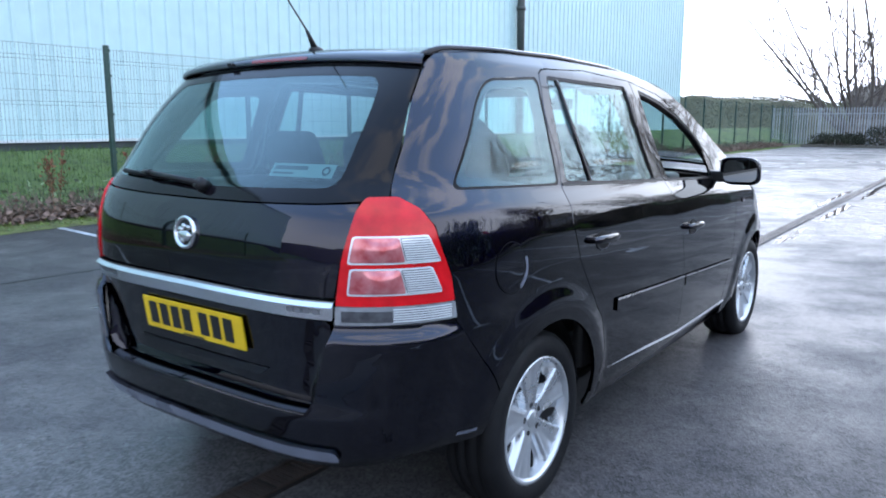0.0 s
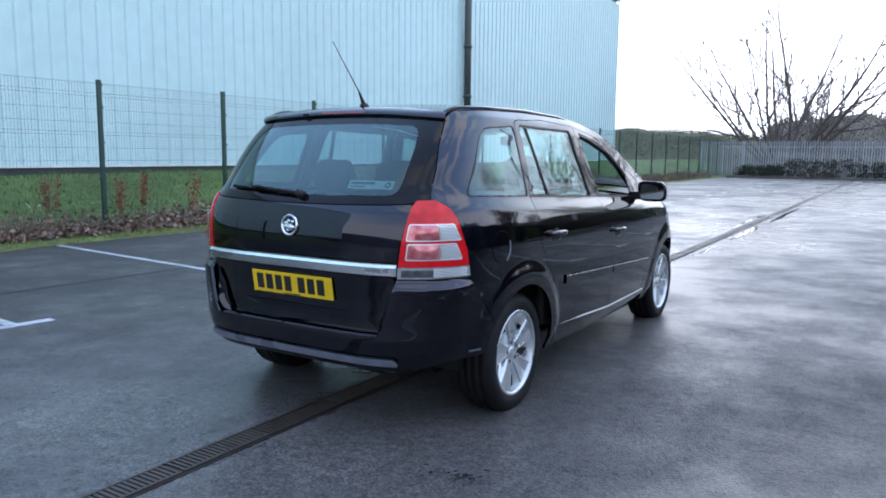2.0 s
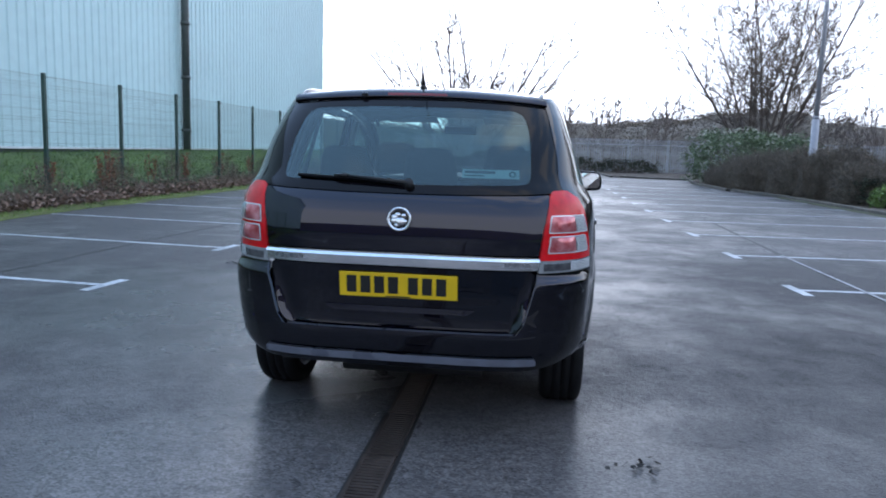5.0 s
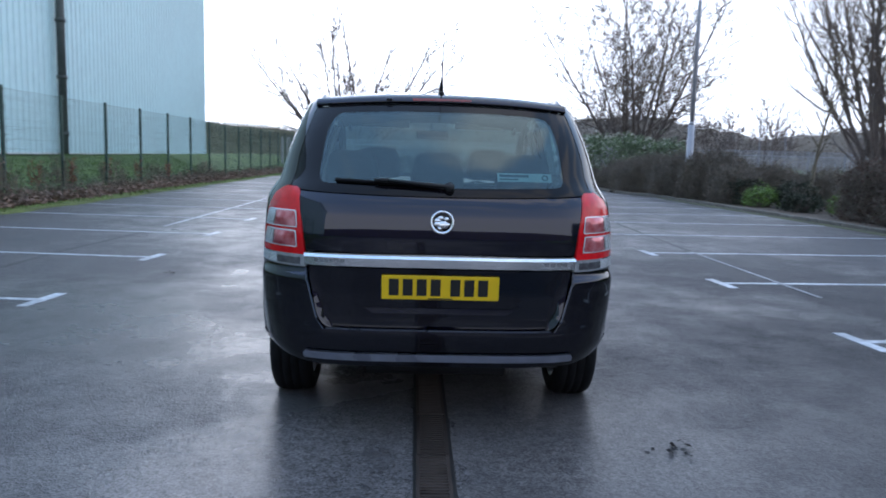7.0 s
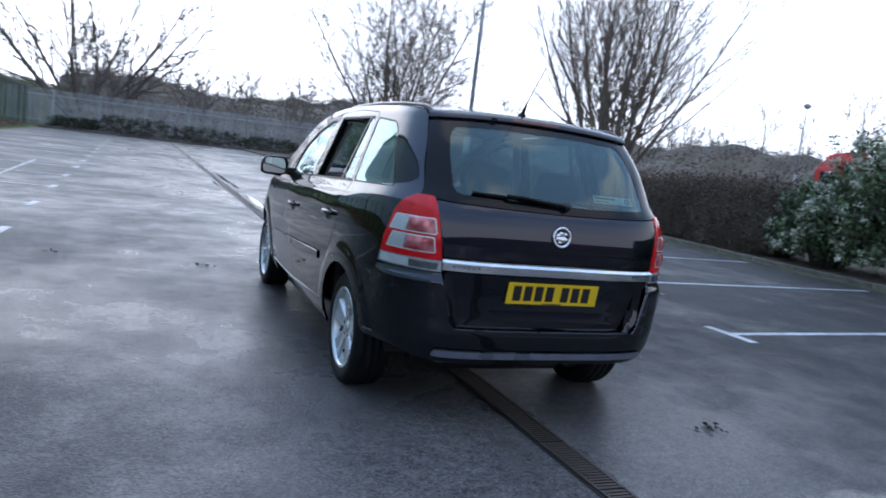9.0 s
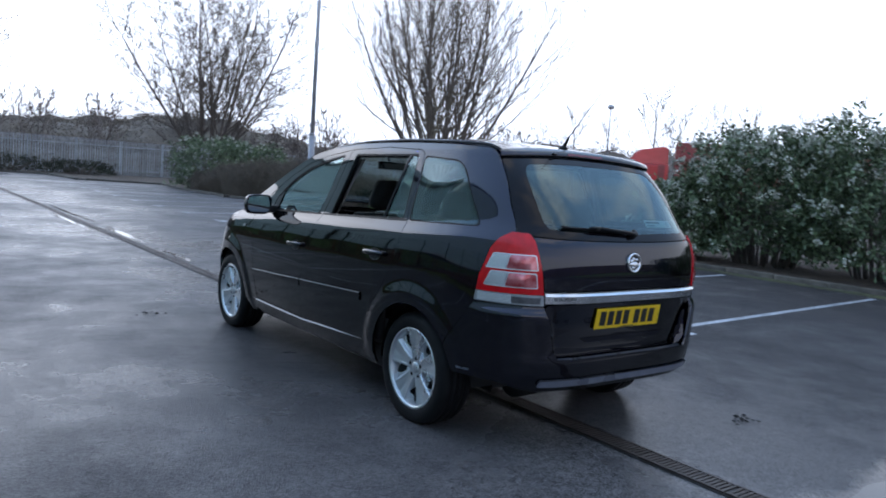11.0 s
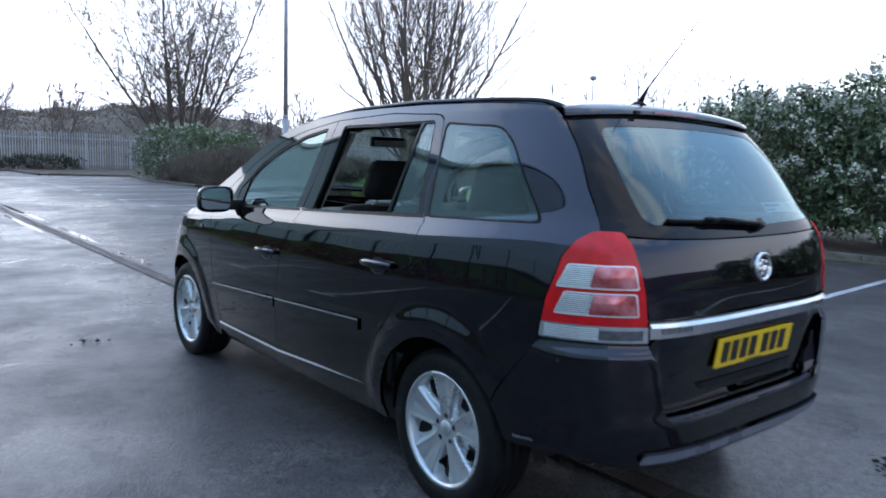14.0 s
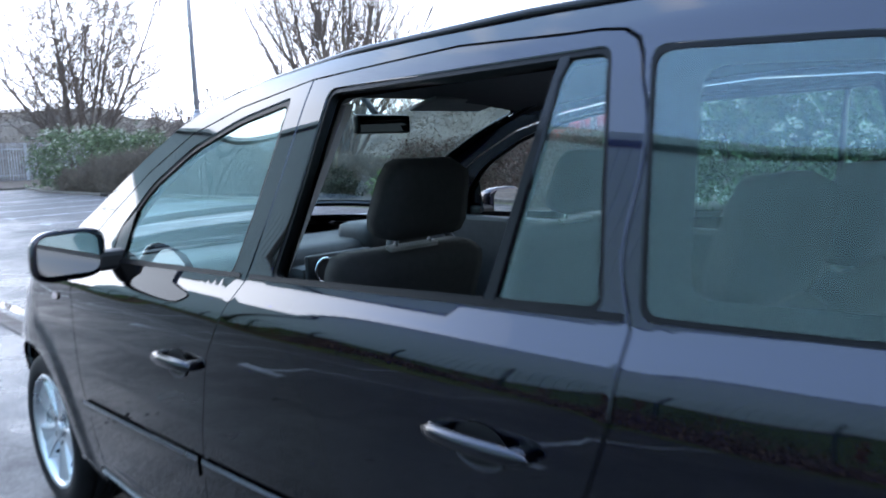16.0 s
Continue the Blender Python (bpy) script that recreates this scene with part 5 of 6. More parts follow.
for sd in (1, -1):
    # rear quarter
    lamp_edge = [(y + 0.004, z) for y, z in LAMP_SIDE]
    roof_e = [(0.2865, 1.524)] + [(y, float(tab(E_TAB, y))) for y in (0.2865, 0.0, -0.15, -0.325)]
    OUTQ = YZ(arc(0, 0.30, AR, 146, 8, 26) + [(0.368, 0.30), (0.385, 0.355)] + shift(DOOR_R, -g * 2)[:-4] + [(0.2065, 1.477), (0.2185, 1.5025), (0.2455, 1.5185)] + roof_e) + XZ(PILLAR) + YZ(lamp_edge[::-1][1:] + [(-0.487, 0.768), (-0.43, 0.69), (-0.36, 0.60)])
    QR = [0.025, 0.03, 0.06, 0.06, 0.03]
    hole = YZ(dense(rounded(ring(QWIN, 0.004), QR), 0.025))
    q = sheet("rear_quarter_panel", OUTQ, PAINT, car, [hole], side=sd, step=0.017)
    CR = [0.03, 0.04, 0.05, 0.05, 0.04]
    sheet("quarter_window", YZ(dense(rounded(ring(QWIN, -0.004), QR), 0.025)), GLASS, q, off=-0.0025, side=sd, skirt=0, step=0.025, label="fixed rear quarter glass").visible_shadow = False
    sheet("window_border", YZ(dense(rounded(QWIN, QR), 0.025)), PRINT_BLACK, q, [YZ(dense(rounded(QCLEAR, CR), 0.025))], off=-0.006, side=sd, skirt=0.004, label="black printed border behind the quarter glass")
    sheet("window_seal", YZ(dense(rounded(ring(QWIN, 0.003), QR), 0.025)), RUBBER, q, [YZ(dense(rounded(ring(QWIN, -0.0045), QR), 0.025))], off=-0.001, side=sd, skirt=0.006, step=0.03, label="black rubber seal round the quarter glass")

    # rear door
    out = shift(DOOR_R, g) + shift(DOOR_TOP, 0) + shift(B_SEAM, -g)[::-1]
    hole = YZ(dense(rounded(ring(RWIN, 0.004), 0.025), 0.03))
    d = sheet("rear_door", YZ(out), PAINT, car, [hole], side=sd, step=BODY_STEP)
    sheet("window_frame", YZ(dense(rounded(ring(RWIN, 0.003), 0.022), 0.03)), RUBBER, d, [YZ(dense(rounded(ring(RWIN, -0.006), 0.02), 0.03))], off=-0.004, side=sd, skirt=0.03, label="black rubber window surround")
    bar = [(0.424, 1.108), (0.402, 1.109), (0.341, 1.488), (0.361, 1.487)]
    sheet("window_divider", YZ(bar), GLOSS_BLACK, d, off=-0.003, side=sd, skirt=0.02)
    ql = [(0.404, 1.111), (0.345, 1.486), (0.274, 1.485), (0.214, 1.122)]
    sheet("quarter_light", YZ(ql), GLASS, d, off=-0.009, side=sd, skirt=0, label="small fixed quarter light glass").visible_shadow = False
    if sd > 0:
        gl = [(1.038, 1.080), (0.960, 1.475), (0.360, 1.485), (0.424, 1.111)]
        sheet("door_glass", YZ(gl), GLASS, d, off=-0.009, side=sd, skirt=0, label="closed green-tinted door glass").visible_shadow = False
    # front door
    out = shift(B_SEAM, g)[:4] + [(1.042 + g, 1.507)] + F_TOP[1:] + F_FRONT
    hole = rounded(YZ(ring(FWIN, 0.004)), [0.02, 0.02, 0.05, 0.05, 0.05, 0.05, 0.02])
    d2 = sheet("front_door", YZ(out), PAINT, car, [hole], side=sd, step=BODY_STEP)
    sheet("window_frame", rounded(YZ(ring(FWIN, 0.003)), [0.02, 0.02, 0.05, 0.05, 0.05, 0.05, 0.02]), RUBBER, d2, [rounded(YZ(ring(FWIN, -0.009)), [0.02, 0.02, 0.05, 0.05, 0.05, 0.05, 0.02])], off=-0.004, side=sd, skirt=0.03, label="black rubber window surround")
    sheet("mirror_sail", YZ([(1.90, 1.052), (1.985, 1.045), (1.975, 1.125), (1.88, 1.19)]), GLOSS_BLACK, d2, off=-0.002, side=sd, skirt=0.01)
    if sd < 0:
        sheet("door_glass", YZ(ring(FWIN, -0.004)), GLASS_FRONT, d2, off=-0.009, side=sd, skirt=0, label="closed green-tinted door glass").visible_shadow = False
    # waist seals
    for dd, a, b in ((d, 0.165, 1.135), (d2, 1.175, 2.10)):
        zs = lambda y: float(belt(y)) + 0.008
        n = 8
        lo_ = [(a + (b - a) * k / n, zs(a + (b - a) * k / n) - 0.004) for k in range(n + 1)]
        sheet("waist_seal", YZ(lo_ + [(y, z + 0.011) for y, z in lo_[::-1]]), RUBBER, dd, off=0.003, side=sd, skirt=0.01)
    # rub strips, the highlight on their top edge coloured in as a paler strip
    for dd, a, za, b, zb in ((d, 0.505, 0.645, 1.296, 0.607), (d2, 1.318, 0.606, 2.145, 0.562)):
        sheet("rub_strip", YZ([(a, za - 0.045), (b, zb - 0.045), (b, zb), (a, za)]), PAINT, dd, off=0.010, side=sd, skirt=0.012)
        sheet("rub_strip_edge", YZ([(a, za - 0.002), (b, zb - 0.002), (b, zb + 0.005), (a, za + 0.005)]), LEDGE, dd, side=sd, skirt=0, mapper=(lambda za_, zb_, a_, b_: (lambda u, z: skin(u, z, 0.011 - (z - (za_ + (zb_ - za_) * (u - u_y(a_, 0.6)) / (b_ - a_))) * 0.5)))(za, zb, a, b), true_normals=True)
    # handles; a flat dark disc paints the recess's shade, a pale sliver its highlight
    for dd, y, z in ((d, 0.378, 0.905), (d2, 1.41, 0.842)):
        cup = [(y + 0.058 * math.cos(t), z - 0.010 + 0.036 * math.sin(t)) for t in np.linspace(0, 2 * math.pi, 24, endpoint=False)]
        sheet("handle_cup_disc", YZ(cup), BLACK_PLASTIC, dd, off=0.002, side=sd, skirt=0.004, step=0.02)
        low = [(y + 0.058 * math.cos(t), z - 0.010 + 0.036 * math.sin(t)) for t in np.linspace(radians(215), radians(325), 12)]
        sheet("handle_cup_glint", YZ(low + [(a_, b_ + 0.006) for a_, b_ in low[::-1]]), LEDGE, dd, off=0.0045, side=sd, skirt=0.003, step=0.012)
        hp = skin(np.array([u_y(y, z)]), np.array([z]), 0.030)[0]
        bm = bmesh.new()
        prev = None
        for k in range(17):
            yy = -0.108 * math.cos(math.pi * k / 16)
            f = max(0.12, 1 - (abs(yy) / 0.108) ** 5) ** 0.5
            ring_ = [bm.verts.new((0.011 * f * math.cos(t), yy, 0.0155 * f * math.sin(t))) for t in np.linspace(0, 2 * math.pi, 14, endpoint=False)]
            if prev:
                for q in range(14):
                    bm.faces.new((prev[q], prev[(q + 1) % 14], ring_[(q + 1) % 14], ring_[q]))
            else:
                bm.faces.new(ring_[::-1])
            prev = ring_
        bm.faces.new(prev)
        bmesh.ops.recalc_face_normals(bm, faces=bm.faces[:])
        box(bm, -0.034, -0.004, -0.100, -0.074, -0.012, 0.012, bevel=0.004)
        box(bm, -0.034, -0.004, 0.074, 0.100, -0.012, 0.012, bevel=0.004)
        for v in bm.verts:
            v.co.x -= 0.8 * v.co.y ** 2
        hm = Matrix.Translation((sd * hp[0][0], y, z)) @ pose(0, 0, 0, 0, -4 * sd, 0) @ Matrix.Diagonal((sd, 1, 1, 1)) @ pose(0, 0, 0, -1.5, 0, 0)
        if sd < 0:
            bmesh.ops.reverse_faces(bm, faces=bm.faces[:])
        for v in bm.verts:
            v.co = hm @ v.co
        part("door_handle", bm, PAINT, dd, "body-coloured pull handle", True)
    # cant rail and A pillar
    out = [(0.2865, 1.524), (0.60, 1.535), (1.042, 1.511)] + shift(F_TOP[1:], 0.002, 0.004) + [(2.27, 1.008), (2.50, 0.995)] + [(y, float(tab(E_TAB, y))) for y in (2.52, 2.3, 2.1, 1.9, 1.7, 1.5, 1.3, 1.0, 0.7, 0.4, 0.2865)]
    sheet("roof_side_rail", YZ(out), PAINT, car, side=sd, step=BODY_STEP)
    # sill, with the lower door edge's gleam put in as a pale metal strip
    out = [(0.372, 0.235), (2.33, 0.215), (2.335, 0.30), (2.10, 0.331), (1.30, 0.331), (0.405, 0.361), (0.372, 0.345)]
    sheet("sill", YZ(out), PAINT, car, side=sd, step=BODY_STEP, off=-0.006)
    sheet("sill_gleam", YZ([(0.40, 0.359), (1.30, 0.329), (2.10, 0.329), (2.10, 0.336), (1.30, 0.336), (0.40, 0.366)]), LETTER, car, side=sd, skirt=0, mapper=ledge_map(0.34, 0.9, 0.008), true_normals=True, label="pale metal strip for the gleam on the lower door edge")
    # front wing
    wing = [(2.266, 1.0), (2.249, 0.95), (2.204, 0.80), (2.154, 0.55), (2.110, 0.334), (2.338, 0.30)] + arc(2.703, 0.297, AR, 180, 42, 24) + [(3.06, 0.60), (3.20, 0.655), (3.12, 0.72), (3.02, 0.80), (2.97, 0.87), (2.80, 0.945), (2.60, 0.985), (2.45, 1.0)]
    w_ = sheet("front_wing", YZ(wing, True), PAINT, car, side=sd, front=True, step=0.02)
    sheet("side_repeater", rounded(YZ([(2.36, 0.872), (2.42, 0.872), (2.42, 0.895), (2.36, 0.895)], True), 0.01), CLEAR_LENS, w_, off=0.005, side=sd, front=True, skirt=0.006)
    sheet("headlamp", rounded(YZ([(3.215, 0.665), (3.44, 0.675), (3.42, 0.76), (3.22, 0.83), (2.985, 0.873), (3.03, 0.80), (3.13, 0.72)], True), 0.01), CLEAR_LENS, car, side=sd, front=True, step=BODY_STEP, label="large clear swept-back headlamp")
    # wheel liners
    for (wy, wz) in WHEELS:
        V, F = [], []
        for k in range(25):
            t = radians(-4 + 188 * k / 24)
            for x in (0.56, 0.80 - 0.09 * max(0.0, (t - 2.5) / 0.7) * (wy < 1)):
                V.append((sd * x, wy + (AR + 0.012) * math.cos(t), wz + (AR + 0.012) * math.sin(t)))
        F = [(2 * k, 2 * k + 1, 2 * k + 3, 2 * k + 2) for k in range(24)]
        link("wheel_arch_liner", raw("wheel_arch_liner", V, F, BLACK_PLASTIC, True), car)
        V = [(sd * 0.56, wy, wz)] + [(sd * 0.56, wy + (AR + 0.012) * math.cos(radians(15 * k)), wz + max(-0.07, (AR + 0.012) * math.sin(radians(15 * k)))) for k in range(24)]
        link("wheel_well", raw("wheel_well", V, [(0, 1 + k, 1 + (k + 1) % 24) for k in range(24)], BLACK_PLASTIC), car)
    # tail lamps
    lamp = XZ([(0.604, 0.826), (0.618, 0.95), (0.633, 1.085), (0.640, 1.119)]) + YZ([(-0.594, 1.120), (-0.561, 1.088), (-0.537, 1.04), (-0.502, 0.90), (-0.493, 0.826)])
    lo = sheet("tail_lamp", rounded(lamp, [0.004, 0, 0.01, 0.012, 0.012, 0.012, 0.01, 0, 0.004]), RED_LENS, car, side=sd, off=0.006, skirt=0.02, step=0.03, label="tall red tail lamp with two clear windows")
    foot = XZ([(0.602, 0.772), (0.604, 0.823)]) + YZ([(-0.492, 0.823), (-0.487, 0.775)])
    sheet("lamp_foot", foot, RIB_BASE, lo, side=sd, off=0.007, skirt=0.02, step=0.03, label="clear strip along the lamp's base")
    mid_ = XZ([(0.62, 0.781), (0.62, 0.812)]) + XZ([(0.735, 0.812), (0.735, 0.781)])
    sheet("reverse_lens", mid_, SMOKE, lo, side=sd, off=0.0085, skirt=0.004, step=0.02)
    for z0, z1 in ((0.856, 0.931), (0.942, 1.018)):
        a0, a1 = u_x(0.634, z0), u_x(0.641, z1)
        b0, b1 = u_y(-0.530, z0), u_y(-0.558, z1)
        m0, m1 = a0 + (b0 - a0) * 0.60, a1 + (b1 - a1) * 0.60
        n0 = a0 + (b0 - a0) * 0.14
        sheet("lamp_window", rounded([(a0, z0), (b0, z0), (b1, z1), (a1, z1)], 0.010), RIB_LENS, lo, side=sd, off=0.009, skirt=0.006, step=0.025, label="clear moulded lamp window")
        sheet("bulb_cover", rounded([(a0 + 0.005, z0 + 0.005), (m0 - 0.002, z0 + 0.005), (m1 - 0.002, z1 - 0.005), (a1 + 0.005, z1 - 0.005)], 0.008), RED_DEEP, lo, side=sd, skirt=0.003, step=0.012, true_normals=True, mapper=(lambda uc_, zc_: (lambda u, z: skin(u, z, 0.0105 + 0.010 * np.clip(1 - ((u - uc_) / 0.055) ** 2, 0, 1) * np.clip(1 - ((z - zc_) / 0.036) ** 2, 0, 1))))((n0 + m0) / 2, (z0 + z1) / 2), label="smoky red bulb cover behind the clear lens")
        sheet("reflector_floor", rounded([(m0 + 0.001, z0 + 0.005), (b0 - 0.005, z0 + 0.005), (b1 - 0.005, z1 - 0.005), (m1 + 0.001, z1 - 0.005)], 0.004), RIB_BASE, lo, side=sd, off=0.0105, skirt=0.003, step=0.02)
        for k in range(10):
            za, zb = z0 + 0.006 + k * 0.0064, z0 + 0.006 + k * 0.0064 + 0.0034
            f = (za - z0) / (z1 - z0)
            ua, ub = m0 + (m1 - m0) * f + 0.003, b0 + (b1 - b0) * f - 0.006
            sheet("reflector_rib", [(ua, za), (ub, za), (ub, zb), (ua, zb)], RIB_LENS, lo, side=sd, off=0.0125, skirt=0.0035, step=0.03)
    for k in range(6):
        za = 0.781 + 0.0068 * k
        sheet("reflector_rib", [(u_x(0.73, 0.8) + 0.006, za), (u_y(-0.505, 0.8), za), (u_y(-0.505, 0.8), za + 0.0036), (u_x(0.73, 0.8) + 0.006, za + 0.0036)], RIB_LENS, lo, side=sd, off=0.0095, skirt=0.003, step=0.03)

# fuel flap on the offside, with a pale crescent painted for its recess highlight
fc = [(-0.245 + 0.082 * math.cos(t), 0.885 + 0.082 * math.sin(t)) for t in np.linspace(0, 2 * math.pi, 36, endpoint=False)]
fi = [(-0.245 + 0.079 * math.cos(t), 0.885 + 0.079 * math.sin(t)) for t in np.linspace(0, 2 * math.pi, 36, endpoint=False)]
sheet("fuel_flap_gap", YZ(fc), RUBBER, car, [YZ(fi)], off=0.0015, skirt=0, step=0.02)
ff = sheet("fuel_flap", YZ(fi), PAINT, car, off=0.0025, skirt=0.003, step=0.02, label="round fuel filler flap")
fg = [(-0.245 + 0.083 * math.cos(t), 0.885 + 0.083 * math.sin(t)) for t in np.linspace(radians(-60), radians(20), 12)]
sheet("fuel_flap_glint", YZ(fg + [(-0.245 + 0.07 * math.cos(t), 0.885 + 0.07 * math.sin(t)) for t in np.linspace(radians(20), radians(-60), 12)]), LIP, ff, off=0.004, skirt=0.002, step=0.02)

# rear bumper
half = [(0.0, 0.497), (0.50, 0.500)]
right = XZ([(0.515, 0.502), (0.545, 0.545), (0.580, 0.70), (0.600, 0.768)]) + YZ([(-0.490, 0.768), (-0.43, 0.686), (-0.362, 0.597), (-0.307, 0.499)] + arc(0, 0.30, AR, 147, 168, 6)[1:]) + XZ([(0.76, 0.372), (0.70, 0.348), (0.61, 0.334)])
bump_r = [(-u, z) for u, z in right[::-1]]


def shoulder(u, z):
    """Bumper skin with its rounded shoulder below the lamps."""
    w = sstep(0.0, 0.050, 0.768 - z) * (1 - sstep(0.0, 0.30, 0.70 - z)) * (1 - sstep(u_y(-0.60, 0.7), u_y(-0.40, 0.7), np.abs(u)))
    return skin(u, z, 0.026 * w)


bumper = sheet("rear_bumper", right + bump_r, PAINT, car, step=0.022, skirt=0.02, mapper=shoulder, true_normals=True)
# lower lip, coloured paler than the paint to stand for reflected sky
lip_o = XZ([(-0.615, 0.368), (0.615, 0.368), (0.60, 0.402), (-0.60, 0.402)])
sheet("bumper_lip", rounded(lip_o, 0.016), LIP, bumper, off=0.014, skirt=0.02, step=0.03, label="lower bumper lip coloured pale grey for its sky sheen")
part("bumper_under", boxes((-0.56, 0.56, -0.66, -0.60, 0.31, 0.36)), BLACK_PLASTIC, bumper)
# highlight along the bumper's top edge, coloured in as a paler sliver
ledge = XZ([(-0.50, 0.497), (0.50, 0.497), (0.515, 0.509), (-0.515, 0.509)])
sheet("loading_edge", ledge, LEDGE, bumper, mapper=ledge_map(0.497, 3.0, 0.002), true_normals=True, skirt=0, step=0.03, label="upper edge of the bumper with its highlight coloured in")
for sd in (1, -1):
    sheet("bumper_reflector", YZ([(-0.47, 0.405), (-0.40, 0.405), (-0.40, 0.415), (-0.47, 0.415)]), LIP, bumper, off=0.003, skirt=0.004, step=0.03, side=sd)

# tailgate
tg = sheet("tailgate", XZ([(-0.598, 0.846), (0.598, 0.846), (0.614, 0.95), (0.630, 1.104), (0.52, 1.098), (0.25, 1.091), (0.0, 1.089), (-0.25, 1.091), (-0.52, 1.098), (-0.630, 1.104), (-0.614, 0.95)]), PAINT, car, step=BODY_STEP, skirt=0.02, label="upper tailgate skin")
sheet("tailgate_lower", rounded(XZ([(-0.515, 0.507), (0.515, 0.507), (0.548, 0.56), (0.590, 0.776), (-0.590, 0.776), (-0.548, 0.56)]), 0.03), PAINT, tg, step=0.022, skirt=0.02, mapper=lambda u, z: skin(u, z, -0.004 - 0.052 * (0.776 - z) / 0.27 * sstep(0.0, 0.05, 0.535 + 0.19 * (z - 0.55) - np.abs(u))), true_normals=True)
sheet("plate_hood", rounded(XZ([(-0.30, 0.575), (0.30, 0.575), (0.34, 0.600), (-0.34, 0.600)]), 0.01), PAINT, tg, off=-0.034, step=0.03, skirt=0.03)
chrome = XZ([(-0.598, 0.784), (0.598, 0.784), (0.600, 0.838), (0, 0.842), (-0.600, 0.838)])
cs = sheet("chrome_strip", chrome, CHROME, tg, off=0.010, step=0.025, skirt=0.045, label="brushed chrome strip across the tailgate")
sheet("chrome_strip_top", XZ([(-0.598, 0.822), (0.598, 0.822), (0.600, 0.838), (0, 0.842), (-0.600, 0.838)]), CHROME, tg, step=0.025, skirt=0, mapper=ledge_map(0.822, 0.95, 0.021), true_normals=True)
for x0, n_, w_ in ((-0.555, 6, 0.017), (0.455, 4, 0.022)):
    for k in range(n_):
        x = x0 + k * (w_ + 0.006)
        sheet("letter_bar", XZ([(x, 0.799), (x + w_, 0.799), (x + w_, 0.814), (x, 0.814)]), LETTER, cs, off=0.0125, step=0.02, skirt=0.003)
# rear window and its black border
RG = [(-0.645, 1.112), (-0.52, 1.103), (-0.25, 1.096), (0.0, 1.094), (0.25, 1.096), (0.52, 1.103), (0.645, 1.112), (0.686, 1.124), (0.659, 1.26), (0.630, 1.38), (0.599, 1.488), (0.34, 1.507), (0.0, 1.516), (-0.34, 1.507), (-0.599, 1.488), (-0.630, 1.38), (-0.659, 1.26), (-0.686, 1.124)]
RH = [(-0.568, 1.145), (0.0, 1.128), (0.568, 1.145), (0.545, 1.30), (0.505, 1.466), (0.0, 1.488), (-0.505, 1.466), (-0.545, 1.30)]
sheet("rear_window_frame", XZ(RG), GLOSS_BLACK, tg, [rounded(XZ(RH), [0.07, 0.3, 0.07, 0.05, 0.07, 0.3, 0.07, 0.05])], step=0.03, skirt=0.02, label="gloss black rear window border")
rw = sheet("rear_window", rounded(XZ(ring(RH, 0.004)), [0.07, 0.3, 0.07, 0.05, 0.07, 0.3, 0.07, 0.05]), GLASS_REAR, tg, off=-0.0015, step=0.03, skirt=0, label="green-tinted heated rear window")
rw.visible_shadow = False


def on_rear(x, z, off=0.0):
    p, n = skin(np.array([u_x(x, z)]), np.array([z]), off)
    return Vector(p[0])


# wiper
bm = bmesh.new()
pa, pm_ = on_rear(0.03, 1.127, 0.02), on_rear(-0.24, 1.143, 0.03)
cyl(bm, on_rear(0.03, 1.127, -0.01), on_rear(0.03, 1.127, 0.03), 0.024, 0.02, 14)
cyl(bm, pa, pm_, 0.012, 0.008, 8)
cyl(bm, pm_, on_rear(-0.30, 1.146, 0.025), 0.011, 0.008, 8)
part("wiper_arm", bm, BLACK_PLASTIC, tg, "black rear wiper arm", True)
swept("wiper_blade", [on_rear(x, 1.152 - 0.016 * (x + 0.47) / 0.45, 0.010) for x in np.linspace(-0.47, -0.02, 10)], 0.0085, RUBBER, tg)

# badge
bp, bn_ = skin(np.array([0.0]), np.array([0.985]))
bp, bn_ = Vector(bp[0]), Vector(bn_[0])
qb = Matrix.Translation(bp) @ bn_.to_track_quat("X", "Z").to_matrix().to_4x4()
V, F = lathe([(0.0, 0.053), (0.010, 0.053), (0.013, 0.049), (0.012, 0.043), (0.006, 0.041), (0.006, 0.0)], 40)
badge = link("badge", raw("badge", V, F, CHROME, True), tg, "round chrome maker's badge", qb)
V, F = lathe([(0.0068, 0.040), (0.0074, 0.037), (0.0074, 0.0)], 32)
link("badge_face", raw("badge_face", V, F, GLOSS_BLACK, True), badge)
bm = bmesh.new()
for a_, r_, s_ in ((200, 0.020, 0.012), (160, 0.022, 0.010), (110, 0.020, 0.009), (300, 0.012, 0.016), (250, 0.027, 0.008), (40, 0.024, 0.008), (340, 0.027, 0.007)):
    bmesh.ops.create_uvsphere(bm, u_segments=10, v_segments=6, radius=s_, matrix=Matrix.Translation((0.0085, r_ * math.cos(radians(a_)), r_ * math.sin(radians(a_)))) @ Matrix.Diagonal((0.3, 1.5, 1.1, 1)))
part("badge_relief", bm, CHROME, badge, smooth=True)

# number plate with plain bars for its characters
plate = part("number_plate", boxes((-0.26, 0.26, -0.006, 0.0, -0.0555, 0.0555), bevel=0.0025), PLATE_YELLOW, tg, "yellow rear number plate with black bars", m=Matrix.Translation((0, -0.786, 0.695)) @ pose(0, 0, 0, 8, 0, 0))
x = -0.228
for k in range(7):
    wch = 0.044
    part("character_bar", boxes((x, x + wch, -0.0075, -0.0062, -0.037, 0.040)), PLATE_INK, plate)
    x += 0.0615 + (0.026 if k == 3 else 0)
part("plate_footer", boxes((-0.055, 0.055, -0.0075, -0.0062, -0.0525, -0.0475)), PLATE_INK, plate)

